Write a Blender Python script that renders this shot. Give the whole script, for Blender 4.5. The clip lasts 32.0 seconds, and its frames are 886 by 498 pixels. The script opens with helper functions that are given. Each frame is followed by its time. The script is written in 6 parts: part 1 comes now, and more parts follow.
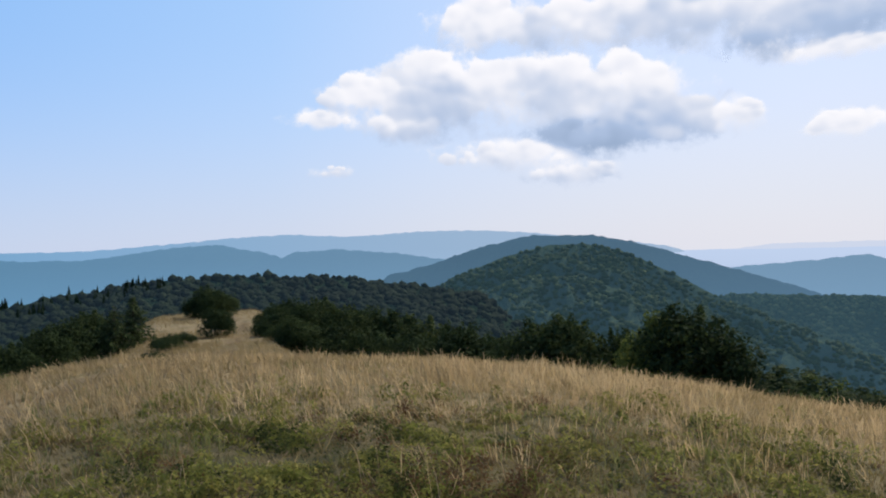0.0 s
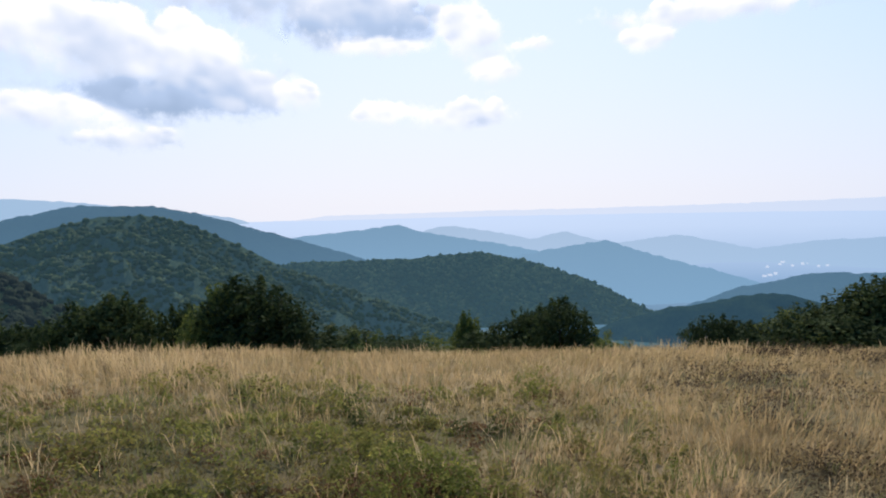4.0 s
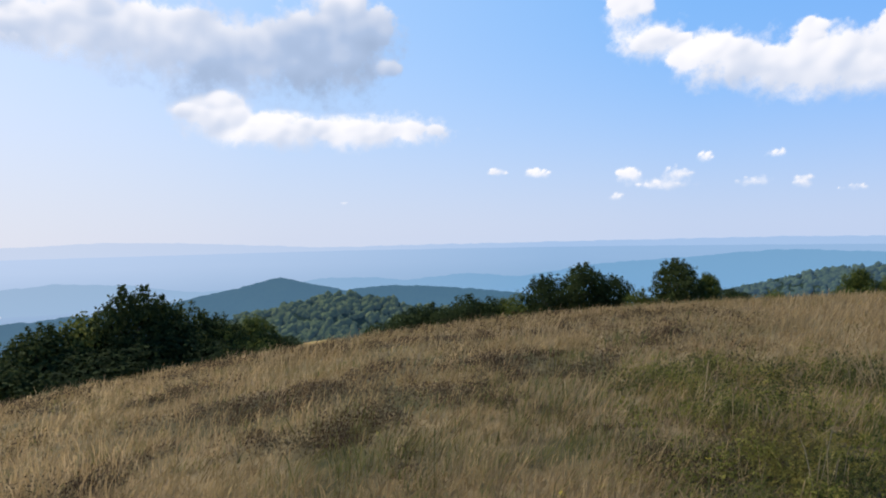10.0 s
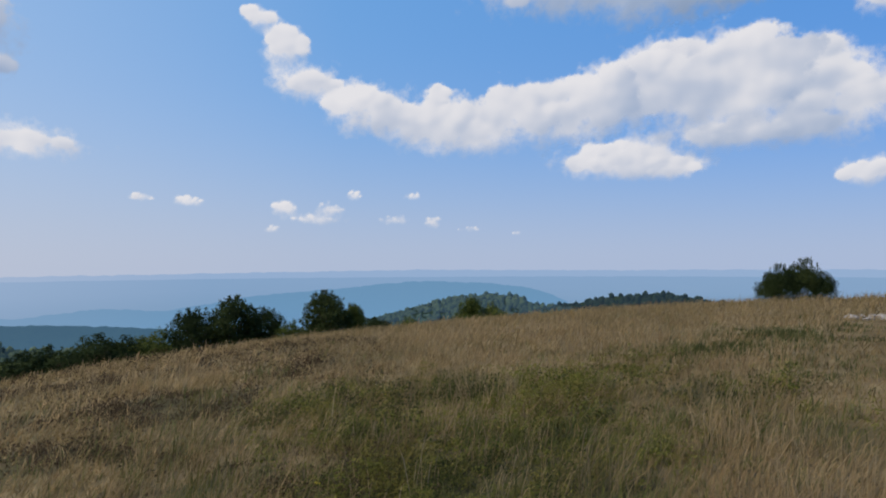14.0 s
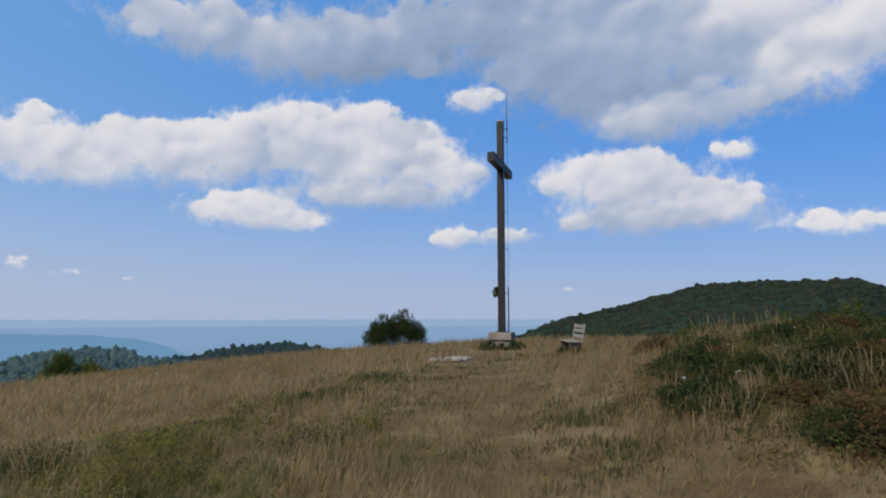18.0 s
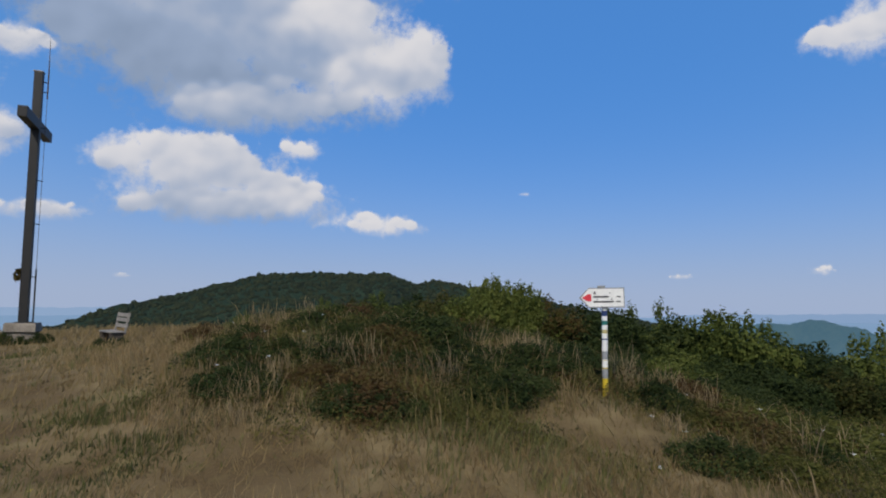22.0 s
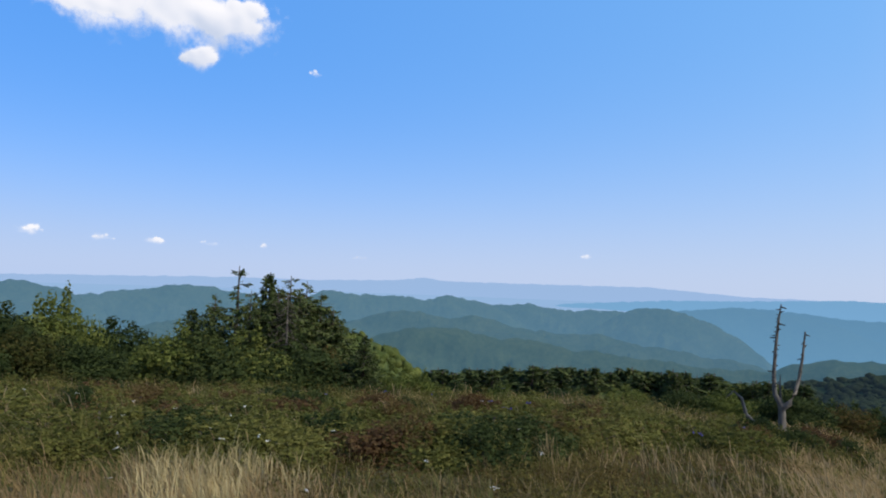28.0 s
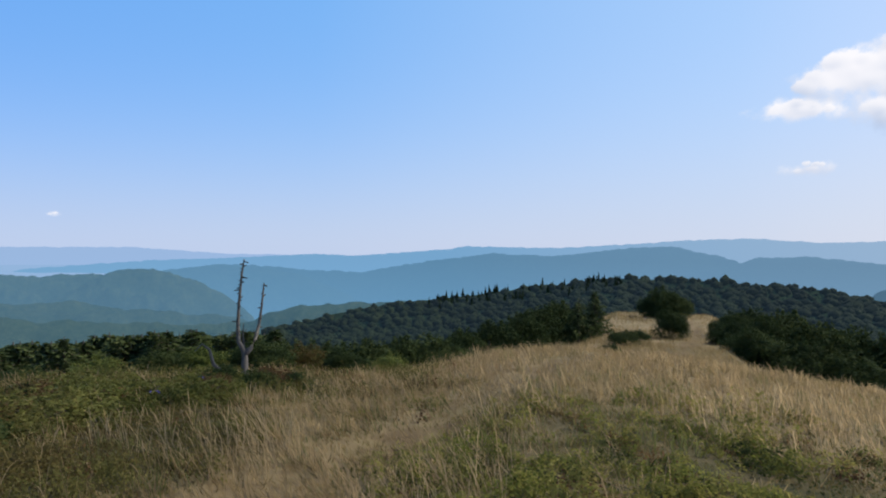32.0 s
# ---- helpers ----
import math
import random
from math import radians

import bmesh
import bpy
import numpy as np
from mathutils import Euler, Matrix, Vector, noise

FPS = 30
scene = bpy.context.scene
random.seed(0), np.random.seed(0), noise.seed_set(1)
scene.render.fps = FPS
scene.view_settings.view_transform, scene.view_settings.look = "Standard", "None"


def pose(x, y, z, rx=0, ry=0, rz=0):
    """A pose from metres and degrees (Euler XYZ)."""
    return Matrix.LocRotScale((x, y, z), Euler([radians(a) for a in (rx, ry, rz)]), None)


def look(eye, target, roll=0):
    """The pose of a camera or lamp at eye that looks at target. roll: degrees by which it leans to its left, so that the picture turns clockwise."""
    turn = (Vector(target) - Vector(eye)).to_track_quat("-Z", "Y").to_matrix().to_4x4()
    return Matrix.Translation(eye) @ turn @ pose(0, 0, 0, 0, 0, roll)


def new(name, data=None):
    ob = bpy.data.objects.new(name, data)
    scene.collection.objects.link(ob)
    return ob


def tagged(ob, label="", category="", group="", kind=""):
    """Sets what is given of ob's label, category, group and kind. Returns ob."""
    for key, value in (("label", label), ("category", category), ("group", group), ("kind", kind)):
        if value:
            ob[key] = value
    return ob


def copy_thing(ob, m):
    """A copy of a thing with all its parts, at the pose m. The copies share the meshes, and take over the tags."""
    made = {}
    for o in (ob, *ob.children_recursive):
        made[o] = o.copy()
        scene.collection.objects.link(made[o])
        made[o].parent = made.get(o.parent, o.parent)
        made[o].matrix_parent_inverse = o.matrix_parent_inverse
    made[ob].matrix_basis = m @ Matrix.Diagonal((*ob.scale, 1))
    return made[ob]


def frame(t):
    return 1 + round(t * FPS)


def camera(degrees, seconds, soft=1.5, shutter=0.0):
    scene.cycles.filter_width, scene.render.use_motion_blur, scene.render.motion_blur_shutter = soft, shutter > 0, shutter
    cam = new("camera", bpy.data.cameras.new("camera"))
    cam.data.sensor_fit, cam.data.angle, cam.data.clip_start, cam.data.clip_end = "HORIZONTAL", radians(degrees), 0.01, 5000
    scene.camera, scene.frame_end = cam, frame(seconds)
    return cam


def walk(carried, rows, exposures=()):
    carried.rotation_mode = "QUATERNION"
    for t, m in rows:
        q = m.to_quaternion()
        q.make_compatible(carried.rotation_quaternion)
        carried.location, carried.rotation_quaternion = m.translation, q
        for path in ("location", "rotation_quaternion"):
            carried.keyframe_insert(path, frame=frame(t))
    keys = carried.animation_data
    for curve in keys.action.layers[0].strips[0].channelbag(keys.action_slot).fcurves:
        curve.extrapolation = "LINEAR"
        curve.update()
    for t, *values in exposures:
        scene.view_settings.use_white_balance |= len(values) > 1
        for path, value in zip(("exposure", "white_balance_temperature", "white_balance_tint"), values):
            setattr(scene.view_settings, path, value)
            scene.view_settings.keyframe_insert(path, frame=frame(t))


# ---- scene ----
# The camera turns once round on a summit meadow, held in front of somebody who turns on the spot.
EYE, REACH = 1.55, 0.40
ROWS = [
    (0, 0.06, -0.49, -2.00),
    (0.5, -1.16, -1.64, -1.01),
    (1, -5.45, -2.11, -0.51),
    (1.5, -11.32, -1.85, 0.03),
    (2, -16.79, -1.93, 0.26),
    (2.5, -21.93, -2.21, 0.42),
    (3, -25.77, -3.63, -0.01),
    (3.5, -31.80, -4.16, -1.14),
    (4, -38.42, -4.25, -1.41),
    (4.5, -46.01, -5.01, -1.09),
    (6.5, -65.96, -2.68, -1.00),
    (7, -69.50, -2.08, -1.19),
    (7.5, -72.53, -2.31, -0.76),
    (8, -80.30, -2.40, 0.02),
    (8.5, -89.59, -2.48, 0.01),
    (9, -96.14, -2.51, -0.41),
    (9.5, -100.99, -1.77, -1.37),
    (10, -106.00, -1.38, -1.09),
    (10.5, -111.83, -0.86, -1.05),
    (11, -117.11, 0.03, -1.20),
    (11.5, -120.87, 0.59, -1.47),
    (12, -123.68, 0.41, -0.62),
    (12.5, -127.25, 0.71, 0.00),
    (13, -129.90, 1.09, -0.22),
    (13.5, -133.42, 1.07, -0.45),
    (14, -137.08, 1.21, -0.33),
    (14.5, -141.85, 2.05, -0.21),
    (15, -147.72, 3.32, 0.02),
    (15.5, -152.48, 4.04, 0.31),
    (17.5, -165.63, 5.50, 0.59),
    (18, -170.69, 5.70, 0.06),
    (18.5, -175.37, 5.83, -0.11),
    (19, -179.43, 5.92, -0.11),
    (19.5, -183.75, 6.13, 0.08),
    (20, -188.36, 6.54, 0.29),
    (20.5, -194.03, 6.62, -0.60),
    (21, -199.93, 6.46, -0.22),
    (21.5, -205.18, 5.71, 0.25),
    (22, -209.40, 4.83, 0.53),
    (22.5, -213.18, 3.71, 0.90),
    (23, -216.36, 3.12, 1.11),
    (23.5, -219.26, 2.71, 1.07),
    (24, -221.75, 2.33, 2.16),
    (24.5, -228.05, 2.17, 2.02),
    (25, -234.99, 1.82, 1.79),
    (25.5, -242.91, 2.02, 1.68),
    (26, -250.44, 2.60, 0.64),
    (26.5, -258.00, 2.76, 0.90),
    (28.5, -279.60, 3.01, 1.96),
    (29, -285.16, 3.12, 1.45),
    (29.5, -290.94, 2.98, 1.57),
    (30, -296.38, 2.29, 1.55),
    (30.5, -303.21, 0.57, 0.86),
    (31, -308.99, -0.12, 1.03),
    (31.5, -314.81, 0.15, 0.93),
    (32, -319.70, 0.18, 0.58),
]


def held(yaw, pitch, roll):
    a, p = radians(yaw), radians(pitch)
    eye = Vector((-math.sin(a) * REACH, math.cos(a) * REACH, EYE))
    way = Vector((-math.sin(a) * math.cos(p), math.cos(a) * math.cos(p), math.sin(p)))
    return look(eye, eye + way, roll)


cam = camera(71.01, 32.0, soft=2.0)
walk(cam, [(t, held(yaw, pitch, roll)) for t, yaw, pitch, roll in ROWS], exposures=[(0, -0.05), (1, 0.12), (4, 0.15), (8, 0.05), (11, -0.08), (12.2, -0.32), (19, -0.46), (21, -0.55), (22.5, -0.52), (24, -0.3), (25, -0.22), (27.5, -0.1), (29, 0.05), (29.6, -0.03), (30.2, -0.18), (32, -0.05)])

# ---- daylight ----
SUN_AZ, SUN_EL = 38.0, 46.0
world = bpy.data.worlds.new("sky")
scene.world = world
world.use_nodes = True
wn = world.node_tree.nodes
sky = wn.new("ShaderNodeTexSky")
sky.sky_type, sky.sun_disc = "NISHITA", False
sky.sun_elevation, sky.sun_rotation = radians(SUN_EL), radians(SUN_AZ)
sky.altitude, sky.air_density, sky.dust_density, sky.ozone_density = 300, 1.0, 0.45, 2.0
tint = wn.new("ShaderNodeMix")
tint.data_type, tint.blend_type = "RGBA", "MULTIPLY"
tint.inputs[0].default_value = 1.0
tint.inputs[7].default_value = (0.86, 1.03, 1.27, 1)
clear = wn.new("ShaderNodeHueSaturation")
clear.inputs["Saturation"].default_value = 1.2
world.node_tree.links.new(sky.outputs[0], tint.inputs[6])
world.node_tree.links.new(tint.outputs[2], clear.inputs["Color"])
world.node_tree.links.new(clear.outputs[0], wn["Background"].inputs[0])
wn["Background"].inputs[1].default_value = 0.16
sun = new("sun", bpy.data.lights.new("sun", "SUN"))
sun.data.energy, sun.data.angle, sun.data.color = 5.0, radians(0.6), (1.0, 0.93, 0.82)
sun.matrix_world = look((0, 0, 300), (-math.sin(radians(SUN_AZ)) * math.cos(radians(SUN_EL)) * 100, -math.cos(radians(SUN_AZ)) * math.cos(radians(SUN_EL)) * 100, 300 - 100 * math.sin(radians(SUN_EL))))

# ---- materials ----
def material(name, rough=0.9, spec=0.2):
    m = bpy.data.materials.new(name)
    m.use_nodes = True
    b = m.node_tree.nodes["Principled BSDF"]
    b.inputs["Roughness"].default_value = rough
    b.inputs["Specular IOR Level"].default_value = spec
    return m, m.node_tree.nodes, m.node_tree.links, b


def noise_node(nodes, links, scale, detail=4.0, rough=0.6, space="Object", stretch=None):
    tc = nodes.new("ShaderNodeTexCoord")
    n = nodes.new("ShaderNodeTexNoise")
    n.inputs["Scale"].default_value, n.inputs["Detail"].default_value, n.inputs["Roughness"].default_value = scale, detail, rough
    if stretch:
        mp = nodes.new("ShaderNodeMapping")
        mp.inputs["Scale"].default_value = stretch
        links.new(tc.outputs[space], mp.inputs[0])
        links.new(mp.outputs[0], n.inputs["Vector"])
    else:
        links.new(tc.outputs[space], n.inputs["Vector"])
    return n.outputs[0]


def ramp(nodes, links, fac, stops):
    r = nodes.new("ShaderNodeValToRGB")
    e = r.color_ramp.elements
    while len(e) < len(stops):
        e.new(0.5)
    for k, (p, c) in zip(e, stops):
        k.position, k.color = p, (*c, 1)
    links.new(fac, r.inputs[0])
    return r.outputs[0]


def mix(nodes, links, fac, a, b, blend="MIX"):
    m = nodes.new("ShaderNodeMix")
    m.data_type, m.blend_type = "RGBA", blend
    for sock, v in ((m.inputs[0], fac), (m.inputs[6], a), (m.inputs[7], b)):
        if isinstance(v, (int, float)):
            sock.default_value = v
        elif isinstance(v, tuple):
            sock.default_value = (*v, 1)
        else:
            links.new(v, sock)
    return m.outputs[2]


def bump(nodes, links, b, height, strength=0.4, distance=0.02):
    n = nodes.new("ShaderNodeBump")
    n.inputs["Strength"].default_value, n.inputs["Distance"].default_value = strength, distance
    links.new(height, n.inputs["Height"])
    links.new(n.outputs[0], b.inputs["Normal"])


def mottled(name, dark, light, scale=2.0, rough=0.9, spec=0.2, fine=None, bump_d=0.01, stretch=None):
    """A surface that varies between two colours at two scales, with fine relief."""
    m, nodes, links, b = material(name, rough, spec)
    big = noise_node(nodes, links, scale, 5, stretch=stretch)
    small = noise_node(nodes, links, fine or scale * 9, 3, stretch=stretch)
    f = nodes.new("ShaderNodeMath")
    f.operation = "MULTIPLY_ADD"
    f.inputs[1].default_value, f.inputs[2].default_value = 0.5, 0.0
    links.new(small, f.inputs[0])
    s = nodes.new("ShaderNodeMath")
    s.operation = "MULTIPLY_ADD"
    s.inputs[1].default_value = 0.6
    links.new(big, s.inputs[0])
    links.new(f.outputs[0], s.inputs[2])
    c = ramp(nodes, links, s.outputs[0], [(0.36, dark), (0.72, light)])
    links.new(c, b.inputs["Base Color"])
    bump(nodes, links, b, small, 0.5, bump_d)
    return m


def per_piece(name, colours, rough=0.8, translucent=0.0, spec=0.15, areas=(), tone=0.0):
    """Leaves and blades: each island takes its own tone out of the colours; tone: how far a whole plant keeps to one."""
    m, nodes, links, b = material(name, rough, spec)
    g = nodes.new("ShaderNodeNewGeometry")
    own = g.outputs["Random Per Island"]
    if tone:
        plant_tone, share = nodes.new("ShaderNodeAttribute"), nodes.new("ShaderNodeMix")
        plant_tone.attribute_name = "tone"
        share.inputs[0].default_value = tone
        links.new(own, share.inputs[2])
        links.new(plant_tone.outputs["Fac"], share.inputs[3])
        own = share.outputs[0]
    else:
        who, share = nodes.new("ShaderNodeObjectInfo"), nodes.new("ShaderNodeMix")
        share.inputs[0].default_value = 0.4
        links.new(own, share.inputs[2])
        links.new(who.outputs["Random"], share.inputs[3])
        own = share.outputs[0]
    c = ramp(nodes, links, own, [(i / (len(colours) - 1), col) for i, col in enumerate(colours)])
    for scale, lo, hi, other, amount in areas:
        place = noise_node(nodes, links, scale, 5, 0.65)
        c = mix(nodes, links, ramp(nodes, links, place, [(lo, (0, 0, 0)), (hi, (amount,) * 3)]), c, mix(nodes, links, 0.45, other, c))
    links.new(c, b.inputs["Base Color"])
    if translucent:
        t = nodes.new("ShaderNodeBsdfTranslucent")
        links.new(c, t.inputs[0])
        mx = nodes.new("ShaderNodeMixShader")
        mx.inputs[0].default_value = translucent
        links.new(b.outputs[0], mx.inputs[1])
        links.new(t.outputs[0], mx.inputs[2])
        links.new(mx.outputs[0], nodes["Material Output"].inputs[0])
    return m


def sunward_haze(nodes, links, away, toward):
    """The painted haze's colour: made brighter over the part of the land that lies under the sun."""
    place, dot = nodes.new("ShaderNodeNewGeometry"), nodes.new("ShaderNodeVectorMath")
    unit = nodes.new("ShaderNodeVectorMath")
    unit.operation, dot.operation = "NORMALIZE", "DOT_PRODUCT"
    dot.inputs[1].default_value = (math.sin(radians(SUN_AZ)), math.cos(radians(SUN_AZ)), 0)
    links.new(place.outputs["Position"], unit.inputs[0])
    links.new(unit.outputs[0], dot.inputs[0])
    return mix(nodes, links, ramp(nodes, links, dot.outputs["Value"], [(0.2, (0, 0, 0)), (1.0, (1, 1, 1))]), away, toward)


def hazed_mat(name, dark, light, air, amount, scale=0.02):
    """Woods on a far range with haze painted over them: an emission in the air's colour is mixed in, so this far
    backdrop glows.
    """
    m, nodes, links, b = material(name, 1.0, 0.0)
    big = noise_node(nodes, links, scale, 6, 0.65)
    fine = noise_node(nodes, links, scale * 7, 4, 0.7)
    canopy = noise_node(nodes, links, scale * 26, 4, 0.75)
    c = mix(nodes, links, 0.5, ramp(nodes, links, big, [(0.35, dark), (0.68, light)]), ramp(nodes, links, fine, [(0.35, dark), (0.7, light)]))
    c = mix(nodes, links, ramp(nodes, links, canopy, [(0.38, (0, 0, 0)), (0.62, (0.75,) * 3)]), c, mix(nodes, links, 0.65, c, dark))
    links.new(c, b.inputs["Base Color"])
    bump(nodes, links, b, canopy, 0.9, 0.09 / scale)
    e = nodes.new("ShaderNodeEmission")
    links.new(sunward_haze(nodes, links, air, tuple(v + 0.85 * amount**3 * (w - v) for v, w in zip(air, (0.77, 0.80, 0.92)))), e.inputs[0])
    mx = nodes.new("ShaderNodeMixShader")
    # more haze glow is painted low in the valleys than along the crests
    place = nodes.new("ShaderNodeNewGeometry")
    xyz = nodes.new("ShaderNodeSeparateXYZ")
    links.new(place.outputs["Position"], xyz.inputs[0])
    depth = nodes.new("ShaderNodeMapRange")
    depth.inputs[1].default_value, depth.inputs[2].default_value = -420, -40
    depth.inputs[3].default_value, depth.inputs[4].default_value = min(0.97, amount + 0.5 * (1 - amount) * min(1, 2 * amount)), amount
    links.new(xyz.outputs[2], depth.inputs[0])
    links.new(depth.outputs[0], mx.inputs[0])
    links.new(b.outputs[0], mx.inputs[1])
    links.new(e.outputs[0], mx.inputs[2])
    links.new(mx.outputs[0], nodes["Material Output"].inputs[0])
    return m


# ---- mesh helpers ----
def quick(name, verts, faces, mats, smooth=False, index=None):
    """A mesh from arrays; all faces have the same number of corners."""
    verts, faces = np.asarray(verts, np.float32), np.asarray(faces, np.int32)
    me = bpy.data.meshes.new(name)
    me.vertices.add(len(verts))
    me.vertices.foreach_set("co", verts.ravel())
    k = faces.shape[1]
    me.loops.add(faces.size)
    me.loops.foreach_set("vertex_index", faces.ravel())
    me.polygons.add(len(faces))
    me.polygons.foreach_set("loop_start", np.arange(0, faces.size, k, dtype=np.int32))
    me.polygons.foreach_set("use_smooth", np.full(len(faces), smooth))
    for m in mats if isinstance(mats, (list, tuple)) else [mats]:
        me.materials.append(m)
    if index is not None:
        me.polygons.foreach_set("material_index", np.asarray(index, np.int32))
    me.update(calc_edges=True)
    return me


def thing(name, label, category, group="", kind="", at=(0, 0, 0), turn=0.0, scale=1.0):
    """A top-level thing whose parts hang on an Empty at its base."""
    ob = new(name)
    ob.matrix_world = Matrix.LocRotScale(at, Euler((0, 0, turn)), (scale,) * 3)
    return tagged(ob, label, category, group, kind)


def part(name, bm, mat, parent, label="", smooth=False):
    """Links a bmesh, or a mesh, as one mesh object under its thing."""
    if isinstance(bm, bmesh.types.BMesh):
        me = bpy.data.meshes.new(name)
        bm.to_mesh(me)
        bm.free()
        me.materials.append(mat)
        for p in me.polygons:
            p.use_smooth = smooth
    else:
        me = bm
    ob = new(name, me)
    ob.parent = parent
    return tagged(ob, label)


def polar(az, r, z=0.0):
    return (r * math.sin(radians(az)), r * math.cos(radians(az)), z)


def grain(x, y, size, seed=0, octaves=3):
    """Smooth value noise in -1..1 over arrays."""
    out, amp, total = 0.0, 1.0, 0.0
    for o in range(octaves):
        u, v = np.asarray(x) / size * 2**o + 17.3 * seed + 5.1 * o, np.asarray(y) / size * 2**o - 9.7 * seed + 3.3 * o
        i, j = np.floor(u), np.floor(v)
        fu, fv = u - i, v - j
        fu, fv = fu * fu * (3 - 2 * fu), fv * fv * (3 - 2 * fv)

        def h(a, b):
            q = np.sin(a * 127.1 + b * 311.7 + seed * 74.7) * 43758.5453
            return (q - np.floor(q)) * 2 - 1

        out = out + amp * ((h(i, j) * (1 - fu) + h(i + 1, j) * fu) * (1 - fv) + (h(i, j + 1) * (1 - fu) + h(i + 1, j + 1) * fu) * fv)
        total += amp
        amp *= 0.5
    return out / total


# ---- the lie of the land ----
# every 15 degrees clockwise: how far the brow of the meadow lies below eye level (degrees), and how far off it is (m)
BROW = [10.2, 11.7, 13.1, 13.3, 12.5, 11.3, 9.8, 8.1, 6.6, 5.2, 4.0, 2.9, 2.1, 2.2, 4.0, 6.4, 8.0, 8.9, 9.3, 9.0, 9.4, 10.1, 8.0, 8.7]
REACHES = [21, 20, 20, 21, 22, 24, 26, 29, 33, 37, 44, 54, 60, 40, 28, 22, 20, 18, 17, 17, 19, 22, 26, 24]
COVER = [0.20, 0.15, 0.15, 0.20, 0.24, 0.26, 0.28, 0.3, 0.34, 0.42, 0.42, 0.4, 0.4, 0.4, 0.5, 0.5, 0.5, 0.5, 0.5, 0.5, 0.5, 0.4, 0.34, 0.36]


def ring(table, az):
    """A periodic table of 24 values, smoothly read at any bearing."""
    t = np.asarray(table, float)
    u = (np.asarray(az) % 360) / 15
    i = np.floor(u).astype(int)
    f = u - i
    p0, p1, p2, p3 = t[(i - 1) % 24], t[i % 24], t[(i + 1) % 24], t[(i + 2) % 24]
    return p1 + 0.5 * f * (p2 - p0 + f * (2 * p0 - 5 * p1 + 4 * p2 - p3 + f * (3 * (p1 - p2) + p3 - p0)))


TRAIL = [(175, 27, 1.2), (172.6, 19, 1.5), (173.5, 13, 1.5), (175.5, 9.5, 1.3), (182, 6.9, 1.2), (195, 5.4, 1.2), (208, 4.6, 1.1), (232, 3.1, 0.6), (256, 3.1, 0.45), (280, 4.1, 0.5), (295, 4.9, 0.55), (308, 6.0, 0.55), (318, 7.9, 0.55), (327, 12.5, 0.6), (334, 21, 0.7), (339, 40, 0.8), (341, 62, 0.9), (342, 95, 1.1), (340, 140, 1.2)]


def trail(x, y):
    """0 off the trodden way to 1 on it."""
    best = np.full(np.shape(x), 9.0)
    for (a, r, w), (a2, r2, w2) in zip(TRAIL, TRAIL[1:]):
        p, q = np.array(polar(a, r)[:2]), np.array(polar(a2, r2)[:2])
        d = q - p
        t = np.clip(((x - p[0]) * d[0] + (y - p[1]) * d[1]) / (d @ d), 0, 1)
        best = np.minimum(best, np.hypot(x - p[0] - t * d[0], y - p[1] - t * d[1]) / (w + (w2 - w) * t))
    spot = polar(222.5, 7.2)
    best = np.minimum(best, np.hypot(x - spot[0], y - spot[1]) / 0.75)
    best = best + 0.5 * grain(x, y, 1.1, 3, 4)
    return np.clip((1.3 - best) / 0.9, 0, 1) * np.clip(0.72 + 0.6 * grain(x, y, 0.8, 4, 3), 0.1, 1)


def far_level(r):
    """The valley and the plain: their dip below eye level shrinks to the haze line."""
    dip = 1.25 + 15.2 * np.clip(1 - r / 4900.0, 0, 1) ** 1.5
    return np.where(r > 250, -r * np.tan(np.radians(dip)), -1e4)


def spur(x, y):
    """The grassy back that runs on from the summit, with the trail on it."""
    ux, uy = math.sin(radians(340.5)), math.cos(radians(340.5))
    along, side = x * ux + y * uy, x * uy - y * ux
    dip = np.interp(along, [25, 60, 100, 140, 190, 400], [12.5, 8.2, 6.0, 5.2, 5.8, 9.0])
    z = -along * np.tan(np.radians(dip)) - 0.42 * np.maximum(-side - 4 - 0.06 * along, 0) - 0.62 * np.maximum(side - 2.5 - 0.028 * along, 0)
    return np.where(along > 25, z, -1e4)


def ground_z(x, y):
    x, y = np.asarray(x, float), np.asarray(y, float)
    r, az = np.hypot(x, y), np.degrees(np.arctan2(x, y))
    rc = ring(REACHES, az)
    m = np.tan(np.radians(ring(BROW, az))) + ring(COVER, az) / rc
    # a dome whose brow is seen exactly at that dip
    a, b = 2 * EYE / rc - m, EYE / rc**2
    bend = np.maximum((0.38 + a) / (2 * b), rc)
    z = np.where(r < bend, -EYE + a * r - b * r * r, -EYE + a * bend - b * bend**2 - np.maximum(0.38, 2 * b * bend - a) * (r - bend))
    z = np.maximum(z, spur(x, y))
    z = np.maximum(z, far_level(r))
    for ba, br, wide, high in ((203, 13.0, 4.5, 0.75), (213, 11.0, 4.0, 0.35), (223, 8.6, 2.6, 0.22)):
        bx, by, _ = polar(ba, br)
        z = z + high * np.exp(-((x - bx) ** 2 + (y - by) ** 2) / wide**2)
    near = np.clip(1 - r / 60, 0, 1)
    z = z + near * (0.05 * grain(x, y, 2.2, 1) + 0.03 * grain(x, y, 0.6, 2)) - 0.06 * trail(x, y) * near
    z = z + np.clip((r - 60) / 400, 0, 1) * 3.0 * grain(x, y, 90, 5)
    return z + EYE


def gz(x, y):
    return float(ground_z(np.array([x]), np.array([y]))[0])


def on_ground(az, r, sink=0.0):
    x, y, _ = polar(az, r)
    return (x, y, gz(x, y) - sink)


